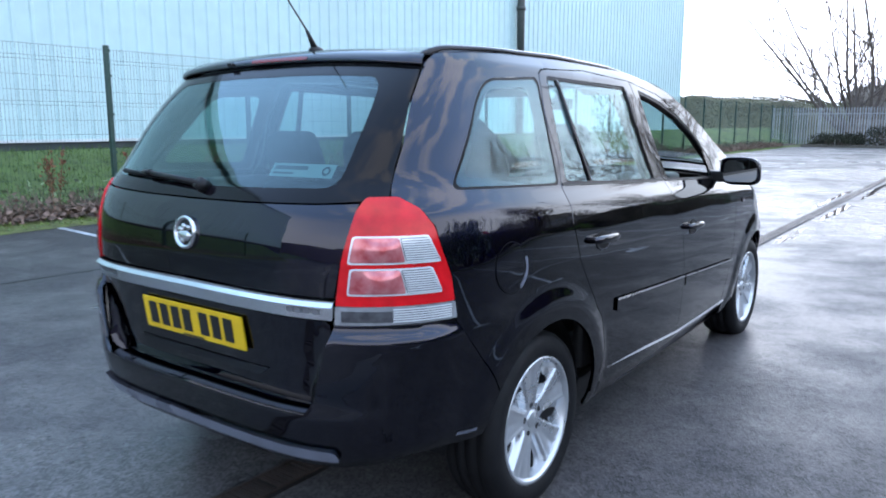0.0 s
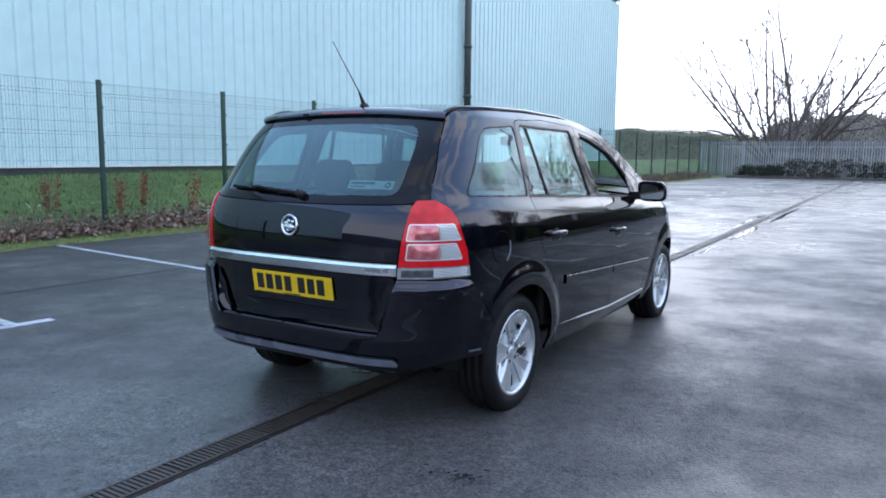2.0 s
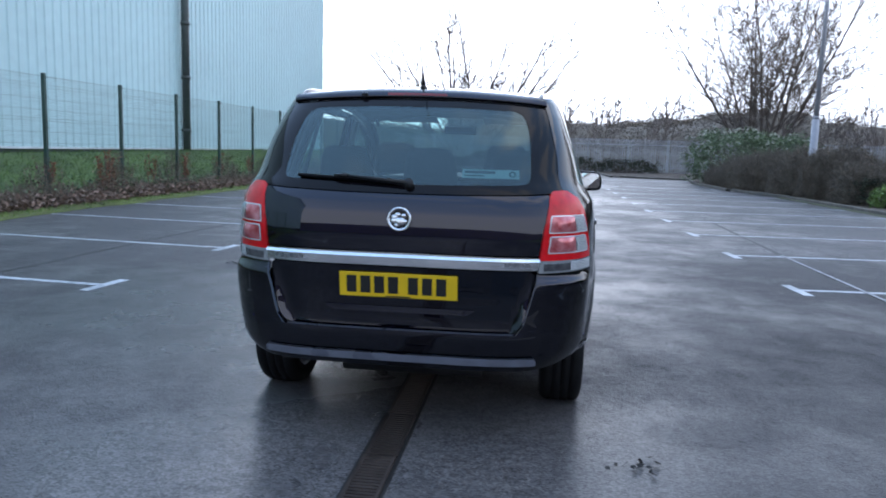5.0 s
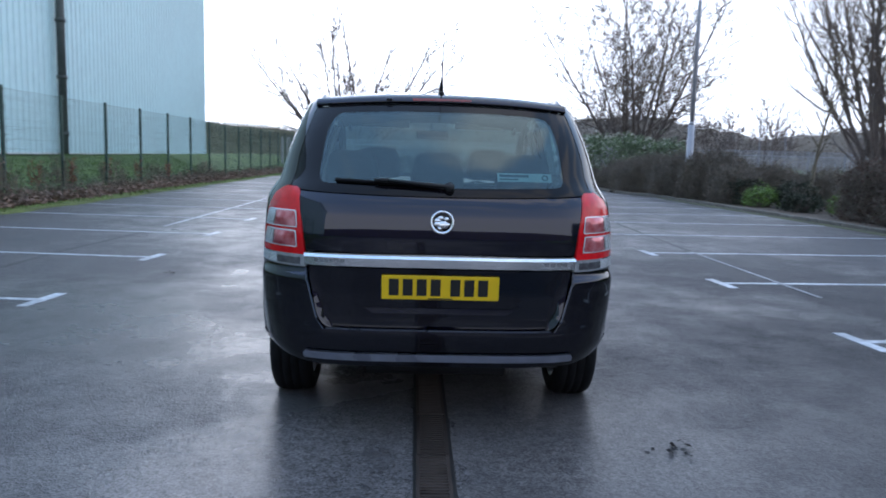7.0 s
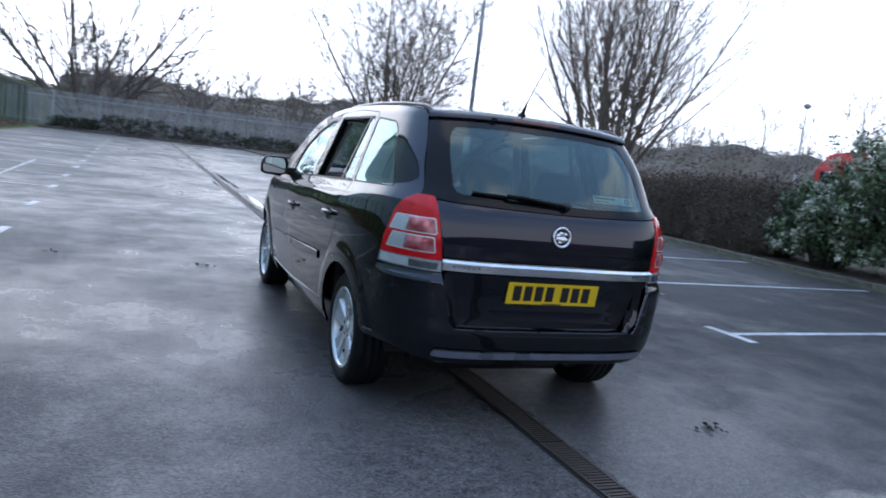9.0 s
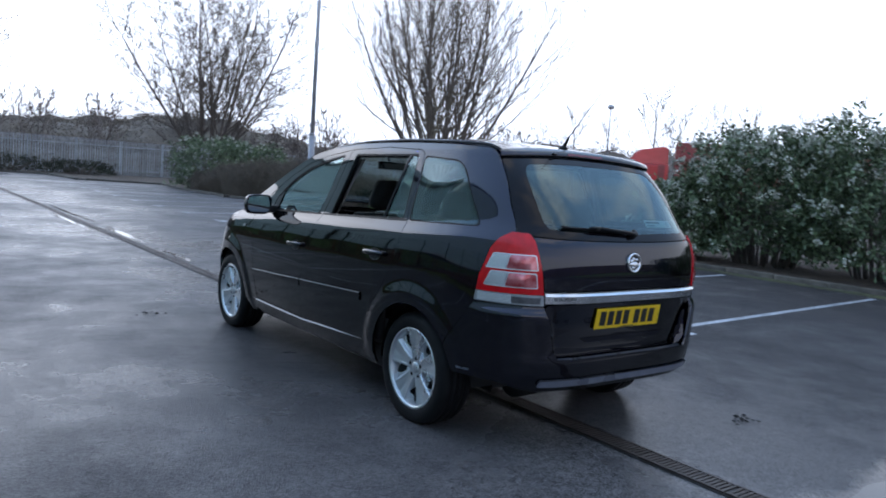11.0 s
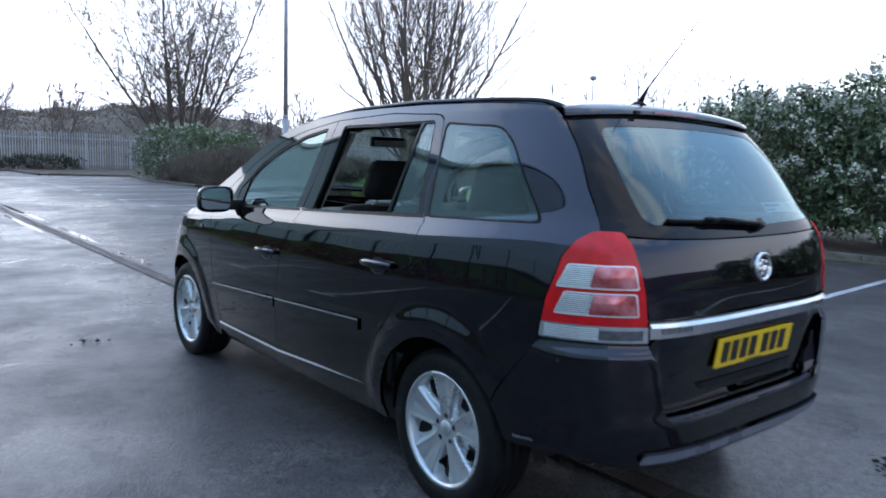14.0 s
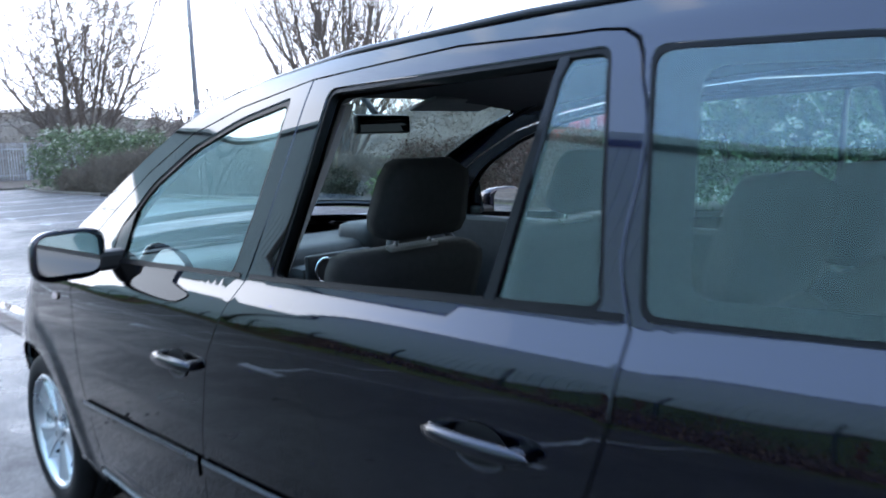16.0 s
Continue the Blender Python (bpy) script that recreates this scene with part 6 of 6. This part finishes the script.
# window sticker
st = part("window_sticker", boxes((-0.125, 0.125, -0.001, 0.0, -0.024, 0.024)), STICKER, rw, "pale teal dealer sticker inside the rear window", m=Matrix.Translation((0.375, -0.640, 1.185)) @ pose(0, 0, 0, -38, 0, 4))
part("sticker_bar", boxes((-0.115, 0.02, -0.0022, -0.0012, 0.002, 0.015)), STICKER_INK, st)
part("sticker_bar", boxes((-0.115, -0.03, -0.0022, -0.0012, -0.014, -0.008)), STICKER_INK, st)
V, F = lathe([(0.0012, 0.016), (0.0022, 0.016), (0.0022, 0.009)], 20)
link("sticker_mark", raw("sticker_mark", V, F, STICKER_INK), st, m=pose(0.095, 0, 0, 0, 0, -90))


# roof and windscreen
def roof_map(off=0.0):
    def f(v, y):
        def pos(v_, y_):
            e = tab(E_TAB, y_)
            xe = half_w(y_, e)
            xe = np.where(y_ < Y0, xe * (1 - np.clip((Y0 - y_) / (Y0 - tab(YR_TAB, e)), 0, 0.985) ** 6.6) ** (1 / 6.6), xe)
            xe = np.where(y_ < Y0, np.maximum(xe, 0.600), xe)
            a = np.abs(v_)
            crown = (0.034 + 0.026 * sstep(-0.34, 0.3, y_)) * (1 - sstep(1.7, 2.5, y_) * 0.2)
            return np.stack([v_ * xe, y_ + 0.13 * (1 - a ** 2) * sstep(1.1, 1.7, y_), e + crown * (1 - a ** 2.6)], -1)
        e_ = 1e-3
        p = pos(v, y)
        n = np.cross(pos(v + e_, y) - pos(v - e_, y), pos(v, y + e_) - pos(v, y - e_))
        n /= np.linalg.norm(n, axis=-1, keepdims=True)
        return p + n * off, n
    return f


sheet("roof", [(-1, -0.335), (1, -0.335), (1, 1.50), (-1, 1.50)], PAINT, car, mapper=roof_map(), step=0.05, skirt=0.01)
sheet("headlining", [(-0.97, -0.30), (0.97, -0.30), (0.97, 1.50), (-0.97, 1.50)], TRIM, car, mapper=roof_map(-0.03), step=0.1, skirt=0.0)
wsr = sheet("windscreen", [(-0.965, 1.53), (0.965, 1.53), (0.955, 2.47), (-0.955, 2.47)], GLASS_FRONT, car, mapper=roof_map(-0.004), step=0.06, skirt=0, label="green-tinted windscreen")
wsr.visible_shadow = False
sheet("windscreen_border", [(-1.0, 1.503), (1.0, 1.503), (1.0, 2.50), (-1.0, 2.50)], GLOSS_BLACK, car, [[(-0.94, 1.55), (0.94, 1.55), (0.93, 2.44), (-0.93, 2.44)]], mapper=roof_map(-0.001), step=0.06, skirt=0.008)

# spoiler: a lip that carries the roof on over the rear window, with the high brake lamp in it
def spoiler_rows(v, fs, out=0.0):
    """Points of the lip at v across the car (-1 to 1), for fractions fs from roof to trailing edge."""
    top = Vector(roof_map()(np.array([v]), np.array([-0.333]))[0][0])
    zl = 1.521 - 0.029 * abs(v) ** 2
    low = Vector(skin(np.array([u_x(0.602 * v, zl)]), np.array([zl]), 0.010)[0][0])
    ctl = low + Vector((0, -0.004, 0.62 * (top.z - low.z)))
    pts = [top * (1 - f) ** 2 + ctl * 2 * f * (1 - f) + low * f * f for f in fs]
    return [p + Vector((0, -0.75, 0.66)) * out for p in pts] + ([low + Vector((0, 0.022, -0.004))] if out == 0 else [])


n, fs = 33, [k / 8 for k in range(9)]
V = [tuple(p) for k in range(n) for p in spoiler_rows(-1 + 2 * k / (n - 1), fs)]
m_ = len(fs) + 1
F = [(k * m_ + j, k * m_ + j + 1, (k + 1) * m_ + j + 1, (k + 1) * m_ + j) for k in range(n - 1) for j in range(m_ - 1)]
sp = link("roof_spoiler", raw("roof_spoiler", V, F, PAINT, True), car, "small spoiler over the rear window")
n, fs = 9, (0.62, 0.74, 0.86)
V = [tuple(p) for k in range(n) for p in spoiler_rows(-0.235 + 0.47 * k / (n - 1), fs, 0.002)]
F = [(k * 3 + j, k * 3 + j + 1, (k + 1) * 3 + j + 1, (k + 1) * 3 + j) for k in range(n - 1) for j in range(2)]
link("brake_lamp", raw("brake_lamp", V, F, RED_DARK, True), sp, "slim red high-level brake lamp")
nz = spoiler_rows(-0.42, (0.8,), 0.003)[0]
part("washer_nozzle", boxes((nz.x - 0.014, nz.x + 0.014, nz.y - 0.006, nz.y + 0.008, nz.z - 0.006, nz.z + 0.006), bevel=0.003), BLACK_PLASTIC, sp)

# roof rails
for sd in (1, -1):
    pts_ = []
    for y in np.linspace(-0.33, 1.55, 40):
        e = float(tab(E_TAB, y))
        w = max(0.0, 1 - min(y + 0.33, 1.55 - y) / 0.14)
        pts_.append(Vector((sd * (0.600 - 0.06 * max(0, 0.1 - y) + 0.01 * max(0, y - 1)), y, e + 0.014 - 0.024 * w ** 2)))
    for nm, drop, rad, mt, lb in (("roof_rail", 0.0, 0.013, GLOSS_BLACK, "black roof rail"), ("rail_base", 0.014, 0.014, PAINT, "")):
        swept(nm, [p - Vector((0, 0, drop)) for p in pts_], rad, mt, car, lb)

# aerial
bm = bmesh.new()
bmesh.ops.create_uvsphere(bm, u_segments=14, v_segments=8, radius=0.024, matrix=Matrix.Translation((0, -0.205, 1.584)) @ Matrix.Diagonal((0.75, 1.5, 0.8, 1)))
cyl(bm, (0, -0.208, 1.588), (0, -0.25, 1.655), 0.013, 0.005, 10)
aerial = part("aerial", bm, BLACK_PLASTIC, car, "black roof aerial leaning back", True)
part("whip", cyl(bmesh.new(), (0, -0.25, 1.655), (0, -0.462, 1.892), 0.0034, 0.0016, 8), BLACK_PLASTIC, aerial)


# bonnet, front bumper, grille
def bonnet_map(v, y):
    def pos(v_, y_):
        ze = np.interp(y_, (2.45, 2.6, 2.8, 2.97, 3.22, 3.46), (1.0, 0.985, 0.945, 0.872, 0.832, 0.765))
        c = np.clip((y_ - Y1) / (tab(YF_TAB, ze) - Y1), 0, 0.98)
        xe = half_w(y_, ze) * (1 - c ** NF) ** (1 / NF)
        a = np.abs(v_)
        return np.stack([v_ * xe, y_ + 0.10 * (1 - a ** 2), ze + 0.055 * (1 - a ** 2.4)], -1)
    e_ = 1e-3
    p = pos(v, y)
    n = np.cross(pos(v + e_, y) - pos(v - e_, y), pos(v, y + e_) - pos(v, y - e_))
    n /= np.linalg.norm(n, axis=-1, keepdims=True)
    return p, n


sheet("bonnet", [(-0.985, 2.47), (0.985, 2.47), (0.985, 3.44), (-0.985, 3.44)], PAINT, car, mapper=bonnet_map, step=0.06, skirt=0.015)
fr = YZ([(3.20, 0.650), (3.062, 0.594), (2.99, 0.535)] + arc(2.703, 0.297, AR, 40, 2, 8)[1:] + [(3.07, 0.22)], True)
nose = XZ([(0.30, 0.66)], True) + [(u_y(3.44, 0.67, True), 0.668)]
rightf = XZ([(0.0, 0.20)], True) + fr[::-1] + nose[::-1]
fb = sheet("front_bumper", rightf + [(-u, z) for u, z in rightf[::-1] if u > 0.01] , PAINT, car, front=True, step=0.05, skirt=0.02)
sheet("lower_grille", rounded(XZ([(-0.45, 0.27), (0.45, 0.27), (0.42, 0.42), (-0.42, 0.42)], True), 0.04), BLACK_PLASTIC, fb, front=True, off=0.006, step=0.06)
sheet("grille", rounded(XZ([(-0.33, 0.665), (0.33, 0.665), (0.36, 0.755), (-0.36, 0.755)], True), 0.03), BLACK_PLASTIC, car, front=True, off=0.002, step=0.05)
sheet("grille_bar", XZ([(-0.33, 0.705), (0.33, 0.705), (0.34, 0.735), (-0.34, 0.735)], True), CHROME, car, front=True, off=0.012, step=0.05)
part("front_plate", boxes((-0.26, 0.26, 3.645, 3.651, 0.45, 0.56)), mat("plate_white", (0.8, 0.8, 0.78), 0.4), fb)

# underside
part("underbody", boxes((-0.55, 0.55, -0.36, 3.25, 0.25, 0.30), (-0.74, 0.74, 0.42, 2.28, 0.19, 0.31)), BLACK_PLASTIC, car)
part("engine_bay", boxes((-0.52, 0.52, 2.35, 3.35, 0.301, 0.74)), BLACK_PLASTIC, car)
part("floor_pan", boxes((-0.78, 0.78, 0.39, 2.30, 0.315, 0.34), (-0.55, 0.55, -0.70, 0.389, 0.315, 0.56)), TRIM, car)
part("rear_axle", cyl(bmesh.new(), (-0.62, 0, 0.28), (0.62, 0, 0.28), 0.045, n=12), BLACK_PLASTIC, car)
bm = bmesh.new()
cyl(bm, (0.35, -0.30, 0.26), (-0.35, -0.30, 0.26), 0.10, n=18)
part("silencer", bm, ALLOY_DARK, car, smooth=True)


# wheels
def make_wheel(sd, wy, wz):
    w = new("wheel")
    w.parent = car
    w.matrix_basis = pose(sd * 0.742, wy, wz) if sd > 0 else pose(sd * 0.742, wy, wz, 0, 0, 180)
    return w


tyre_prof = [(-0.098, 0.222), (-0.106, 0.245), (-0.106, 0.275), (-0.096, 0.300), (-0.075, 0.312), (-0.050, 0.314), (-0.047, 0.306), (-0.039, 0.306), (-0.036, 0.3155), (-0.004, 0.316), (-0.003, 0.307), (0.003, 0.307), (0.004, 0.316), (0.036, 0.3155), (0.039, 0.306), (0.047, 0.306), (0.050, 0.314), (0.075, 0.312), (0.096, 0.300), (0.106, 0.275), (0.106, 0.250), (0.101, 0.232), (0.096, 0.222)]
TV, TF = lathe(tyre_prof, 64)
TYRE_ME = raw("tyre", TV, TF, TYRE, True)
RV, RF = lathe([(-0.09, 0.222), (-0.085, 0.205), (0.03, 0.197), (0.086, 0.207), (0.098, 0.212), (0.101, 0.220), (0.099, 0.2265), (0.093, 0.2285)], 64)
RIM_ME = raw("rim", RV, RF, ALLOY, True)


def face_x(r, a):
    """Depth of the wheel's face: five broad flared spokes with raised edges, scooped pockets between."""
    t = min(1, max(0, (r - 0.058) / 0.150))
    half = 0.006 + 0.054 * t ** 0.8                      # half width of the pocket
    d = ((a / (2 * math.pi) * 5) % 1.0 - 0.5) * 2 * math.pi / 5 * r
    e = min(1, max(0, (half - abs(d)) / 0.015))
    e = e * e * (3 - 2 * e) if r > 0.058 else 0
    scoop = 0.030 + 0.020 * min(1, max(-0.4, d / 0.05))  # deeper towards one side
    out = min(1, max(0, (0.214 - r) / 0.010))            # rises to the rim at its outer end
    lip = 0.003 * math.exp(-((abs(d) - half - 0.006) / 0.006) ** 2) * (r > 0.07)
    mid = (math.pi / 5) * r - abs(d)                     # distance from the spoke's middle line
    return 0.085 - 0.018 * (1 - r / 0.214) + lip * (1 - e) - 0.005 * math.exp(-(mid / 0.014) ** 2) * t - scoop * e * out


def face_grid(rs, angles, off=0.0, closed=True):
    V = [(face_x(r, a) + off, r * math.sin(a), r * math.cos(a)) for r in rs for a in angles(r)]
    na = len(V) // len(rs)
    F = [(i * na + j, (i + 1) * na + j, (i + 1) * na + (j + 1) % na, i * na + (j + 1) % na) for i in range(len(rs) - 1) for j in range(na if closed else na - 1)]
    return V, F


SV, SF = face_grid([0.030 + 0.184 * i / 35 for i in range(36)], lambda r: [2 * math.pi * j / 260 for j in range(260)])
SPOKE_ME = raw("spoke_face", SV, [f_[::-1] for f_ in SF], ALLOY, True)
HV, HF = lathe([(0.05, 0.032), (0.072, 0.032), (0.076, 0.028), (0.076, 0.0)], 24)
HUB_ME = raw("hub_cap", HV, HF, ALLOY, True)
DV, DF = lathe([(0.012, 0.0), (0.012, 0.14), (-0.01, 0.14)], 40)
DISC_ME = raw("brake_disc", DV, DF, ALLOY_DARK, True)
bm = bmesh.new()
cyl(bm, (0.04, 0, 0), (0.072, 0, 0), 0.0135, 0.0125, 6)
NUT = bpy.data.meshes.new("wheel_nut")
bm.to_mesh(NUT)
bm.free()
NUT.materials.append(ALLOY_DARK)
# dark patches laid on the closed pockets to paint the shade of vent openings
HV2, HF2 = face_grid([0.118 + 0.086 * i / 8 for i in range(9)], lambda r: [math.pi / 5 + (-0.016 + 0.056 * (j / 6)) * (0.30 + 0.70 * math.sin(math.pi * (r - 0.112) / 0.100)) / r for j in range(7)], 0.0012, False)
HOLE = raw("vent_hole", HV2, [f_[::-1] for f_ in HF2], RUBBER)
for sd, (wy, wz), sp_ang in ((1, WHEELS[0], 8), (-1, WHEELS[0], 0), (1, WHEELS[1], 30), (-1, WHEELS[1], 47)):
    w = make_wheel(sd, wy, wz)
    link("tyre", TYRE_ME, w, "worn black road tyre")
    for nm, me_ in (("rim", RIM_ME), ("spoke_face", SPOKE_ME), ("hub_cap", HUB_ME)):
        link(nm, me_, w, m=pose(0, 0, 0, sp_ang, 0, 0))
    link("brake_disc", DISC_ME, w)
    for k in range(5):
        a = radians(72 * k - sp_ang)
        link("vent_hole", HOLE, w, m=pose(0, 0, 0, sp_ang + 72 * k, 0, 0))
        link("wheel_nut", NUT, w, m=pose(0, 0.054 * math.sin(a), 0.054 * math.cos(a)))
    w["label"] = "silver five-spoke alloy wheel"

# door mirrors
for sd in (1, -1):
    bm = bmesh.new()
    bmesh.ops.create_uvsphere(bm, u_segments=24, v_segments=14, radius=1.0)
    for v in bm.verts:
        x, y, z = v.co
        sx = lambda c, n=0.55: math.copysign(abs(c) ** n, c)
        px, pz = sx(x) * 0.105, sx(z) * 0.074
        py = (0.10 * y if y > 0 else -0.012 * abs(y) ** 0.3) 
        v.co = (sd * (0.965 + px - (0.012 * z)), 1.905 + py + 0.03 * (-px) * 3, 1.078 + pz + 0.01 * px * 2)
    if sd < 0:
        bmesh.ops.reverse_faces(bm, faces=bm.faces[:])
    mr_ = part("door_mirror", bm, PAINT, car, "body-coloured door mirror", True)
    bm = bmesh.new()
    o = rounded([(-0.088, -0.058), (0.090, -0.055), (0.086, 0.058), (-0.080, 0.060)], 0.04)
    vs = [bm.verts.new((sd * (0.967 + a_), 1.891 - 0.09 * a_, 1.079 + b_)) for a_, b_ in o]
    f_ = bm.faces.new(vs)
    bm.normal_update()
    if f_.normal.y > 0:
        f_.normal_flip()
    part("mirror_glass", bm, MIRROR, mr_, "silvered mirror glass")
    part("mirror_stalk", boxes((sd * 0.84 - 0.05, sd * 0.84 + 0.05, 1.90, 1.975, 1.015, 1.075), bevel=0.015), BLACK_PLASTIC, mr_)

# ---- interior ----
def seat(x, y, z, w, back_h, name, label, recline=18, head=True, hz=0.0):
    s = new(name)
    s.parent, s.matrix_basis = car, pose(x, y, z)
    s["label"] = label
    part("cushion", boxes((-w / 2, w / 2, -0.10, 0.42, 0.0, 0.17), bevel=0.05), CLOTH, s, smooth=True)
    part("backrest", boxes((-w / 2, w / 2, -0.065, 0.065, 0.0, back_h), bevel=0.055), CLOTH, s, smooth=True, m=pose(0, -0.10, 0.10, recline, 0, 0))
    if head:
        c = Matrix.Translation((0, -0.10, 0.10)) @ pose(0, 0, 0, recline, 0, 0)
        bm = boxes((-0.15, 0.15, -0.055, 0.055, back_h + 0.035 + hz, back_h + 0.250 + hz), bevel=0.052)
        for v in bm.verts:
            f = max(0.0, (v.co.z - back_h - 0.035 - hz) / 0.215)
            v.co.x *= 1.02 - 0.20 * f ** 1.6
            v.co.z -= 0.9 * v.co.x ** 2 * f
        part("headrest", bm, CLOTH, s, "padded charcoal headrest", True, m=c)
        part("headrest_bracket", boxes((-0.085, 0.085, -0.012, 0.012, back_h - 0.002, back_h + 0.010), bevel=0.004), TRIM_LIGHT, s, m=c)
        for e in (-0.06, 0.06):
            part("headrest_post", cyl(bmesh.new(), (e, 0, back_h - 0.03), (e, 0, back_h + 0.07 + hz), 0.006, n=8), CHROME, s, m=c)


for x in (-0.37, 0.37):
    seat(x, 1.38, 0.39, 0.50, 0.63, "front_seat", "charcoal cloth front seat")
for x in (-0.47, 0.0, 0.47):
    seat(x, 0.36, 0.46, 0.45, 0.53, "rear_seat", "charcoal cloth second-row seat", 14, hz=-0.02)
part("dashboard", boxes((-0.72, 0.72, 2.02, 2.44, 0.62, 0.985), bevel=0.06), TRIM, car, "dark moulded dashboard", True)
part("centre_console", boxes((-0.14, 0.14, 1.45, 2.02, 0.36, 0.62), (-0.16, 0.16, 1.93, 2.03, 0.60, 0.92), bevel=0.03), TRIM, car)
part("instrument_hood", boxes((0.20, 0.56, 1.98, 2.20, 0.93, 1.045), bevel=0.04), TRIM, car, smooth=True)
stack = part("centre_panel", boxes((-0.15, 0.15, 1.905, 1.929, 0.66, 0.965), bevel=0.01), TRIM, car, "dark moulded centre panel with silver trims")
for x0 in (-0.075, 0.075):
    V, F = lathe([(0.0, 0.050), (0.010, 0.050), (0.012, 0.044), (0.004, 0.040)], 24)
    link("air_vent", raw("air_vent", [(y_, -x_, z_) for x_, y_, z_ in V], F, CHROME, True), stack, "silver-ringed air vent", pose(x0, 1.904, 0.905))
part("radio", boxes((-0.115, 0.115, 1.899, 1.9045, 0.745, 0.835), bevel=0.002), GLOSS_BLACK, stack)
for x0 in (-0.095, 0.095, 0.0):
    part("silver_knob", cyl(bmesh.new(), (x0, 1.904, 0.70), (x0, 1.882, 0.70), 0.021, 0.018, 14), CHROME, stack)
R_, r_ = 0.185, 0.016
V, F = [], []
for i in range(36):
    a = 2 * math.pi * i / 36
    for j in range(8):
        b = 2 * math.pi * j / 8
        V.append(((R_ + r_ * math.cos(b)) * math.cos(a), r_ * math.sin(b), (R_ + r_ * math.cos(b)) * math.sin(a)))
F = [(i * 8 + j, i * 8 + (j + 1) % 8, ((i + 1) % 36) * 8 + (j + 1) % 8, ((i + 1) % 36) * 8 + j) for i in range(36) for j in range(8)]
swh = link("steering_wheel", raw("steering_wheel", V, F, TRIM, True), car, "dark steering wheel", pose(0.37, 1.82, 0.90, -22, 0, 0))
part("wheel_boss", boxes((-0.07, 0.07, -0.02, 0.03, -0.06, 0.05), (-0.18, 0.18, -0.006, 0.012, -0.02, 0.02), (-0.02, 0.02, -0.006, 0.012, -0.18, 0.0), bevel=0.006), TRIM, swh)
irm = part("interior_mirror", boxes((-0.12, 0.12, -0.012, 0.02, -0.03, 0.035), bevel=0.012), BLACK_PLASTIC, car, "rear-view mirror on the windscreen", m=pose(0, 1.62, 1.43))
part("mirror_glass", boxes((-0.11, 0.11, -0.0145, -0.0125, -0.024, 0.028)), DIM_MIRROR, irm)
part("mirror_arm", cyl(bmesh.new(), (0, 0.02, 0.02), (0, 0.10, 0.10), 0.012, n=8), BLACK_PLASTIC, irm)
for sd in (1, -1):
    # inner door cards and pillar trims
    for a, b, nm in ((0.42, 1.28, "door_card"), (1.36, 2.10, "door_card")):
        part(nm, boxes((sd * 0.775 - 0.025, sd * 0.775 + 0.025, a, b, 0.36, 1.035), bevel=0.02), TRIM, car)
    part("rear_side_trim", boxes((sd * 0.735 - 0.03, sd * 0.735 + 0.03, -0.42, 0.36, 0.75, 1.09), bevel=0.02), TRIM, car)
    P_ = skin(np.array([u_y(1.10, 1.10), u_y(1.20, 1.10), u_y(1.06, 1.45), u_y(0.97, 1.45)]), np.array([1.08, 1.08, 1.47, 1.47]), -0.055)[0]
    bm = bmesh.new()
    v0 = [bm.verts.new((sd * p[0], p[1], p[2])) for p in P_]
    bm.faces.new(v0)
    r_ = bmesh.ops.extrude_face_region(bm, geom=bm.faces[:])
    for v in r_["geom"]:
        if isinstance(v, bmesh.types.BMVert):
            v.co.x -= sd * 0.02
    part("pillar_trim", bm, TRIM_LIGHT, car, "pale grey B-pillar trim")
    part("sun_visor", boxes((sd * 0.36 - 0.19, sd * 0.36 + 0.19, -0.075, 0.075, -0.008, 0.008), bevel=0.006), TRIM_LIGHT, car, m=pose(0, 1.60, 1.505, -14, 0, 0))
part("parcel_shelf", boxes((-0.60, 0.60, -0.62, 0.10, 0.86, 0.885), bevel=0.008), TRIM, car)
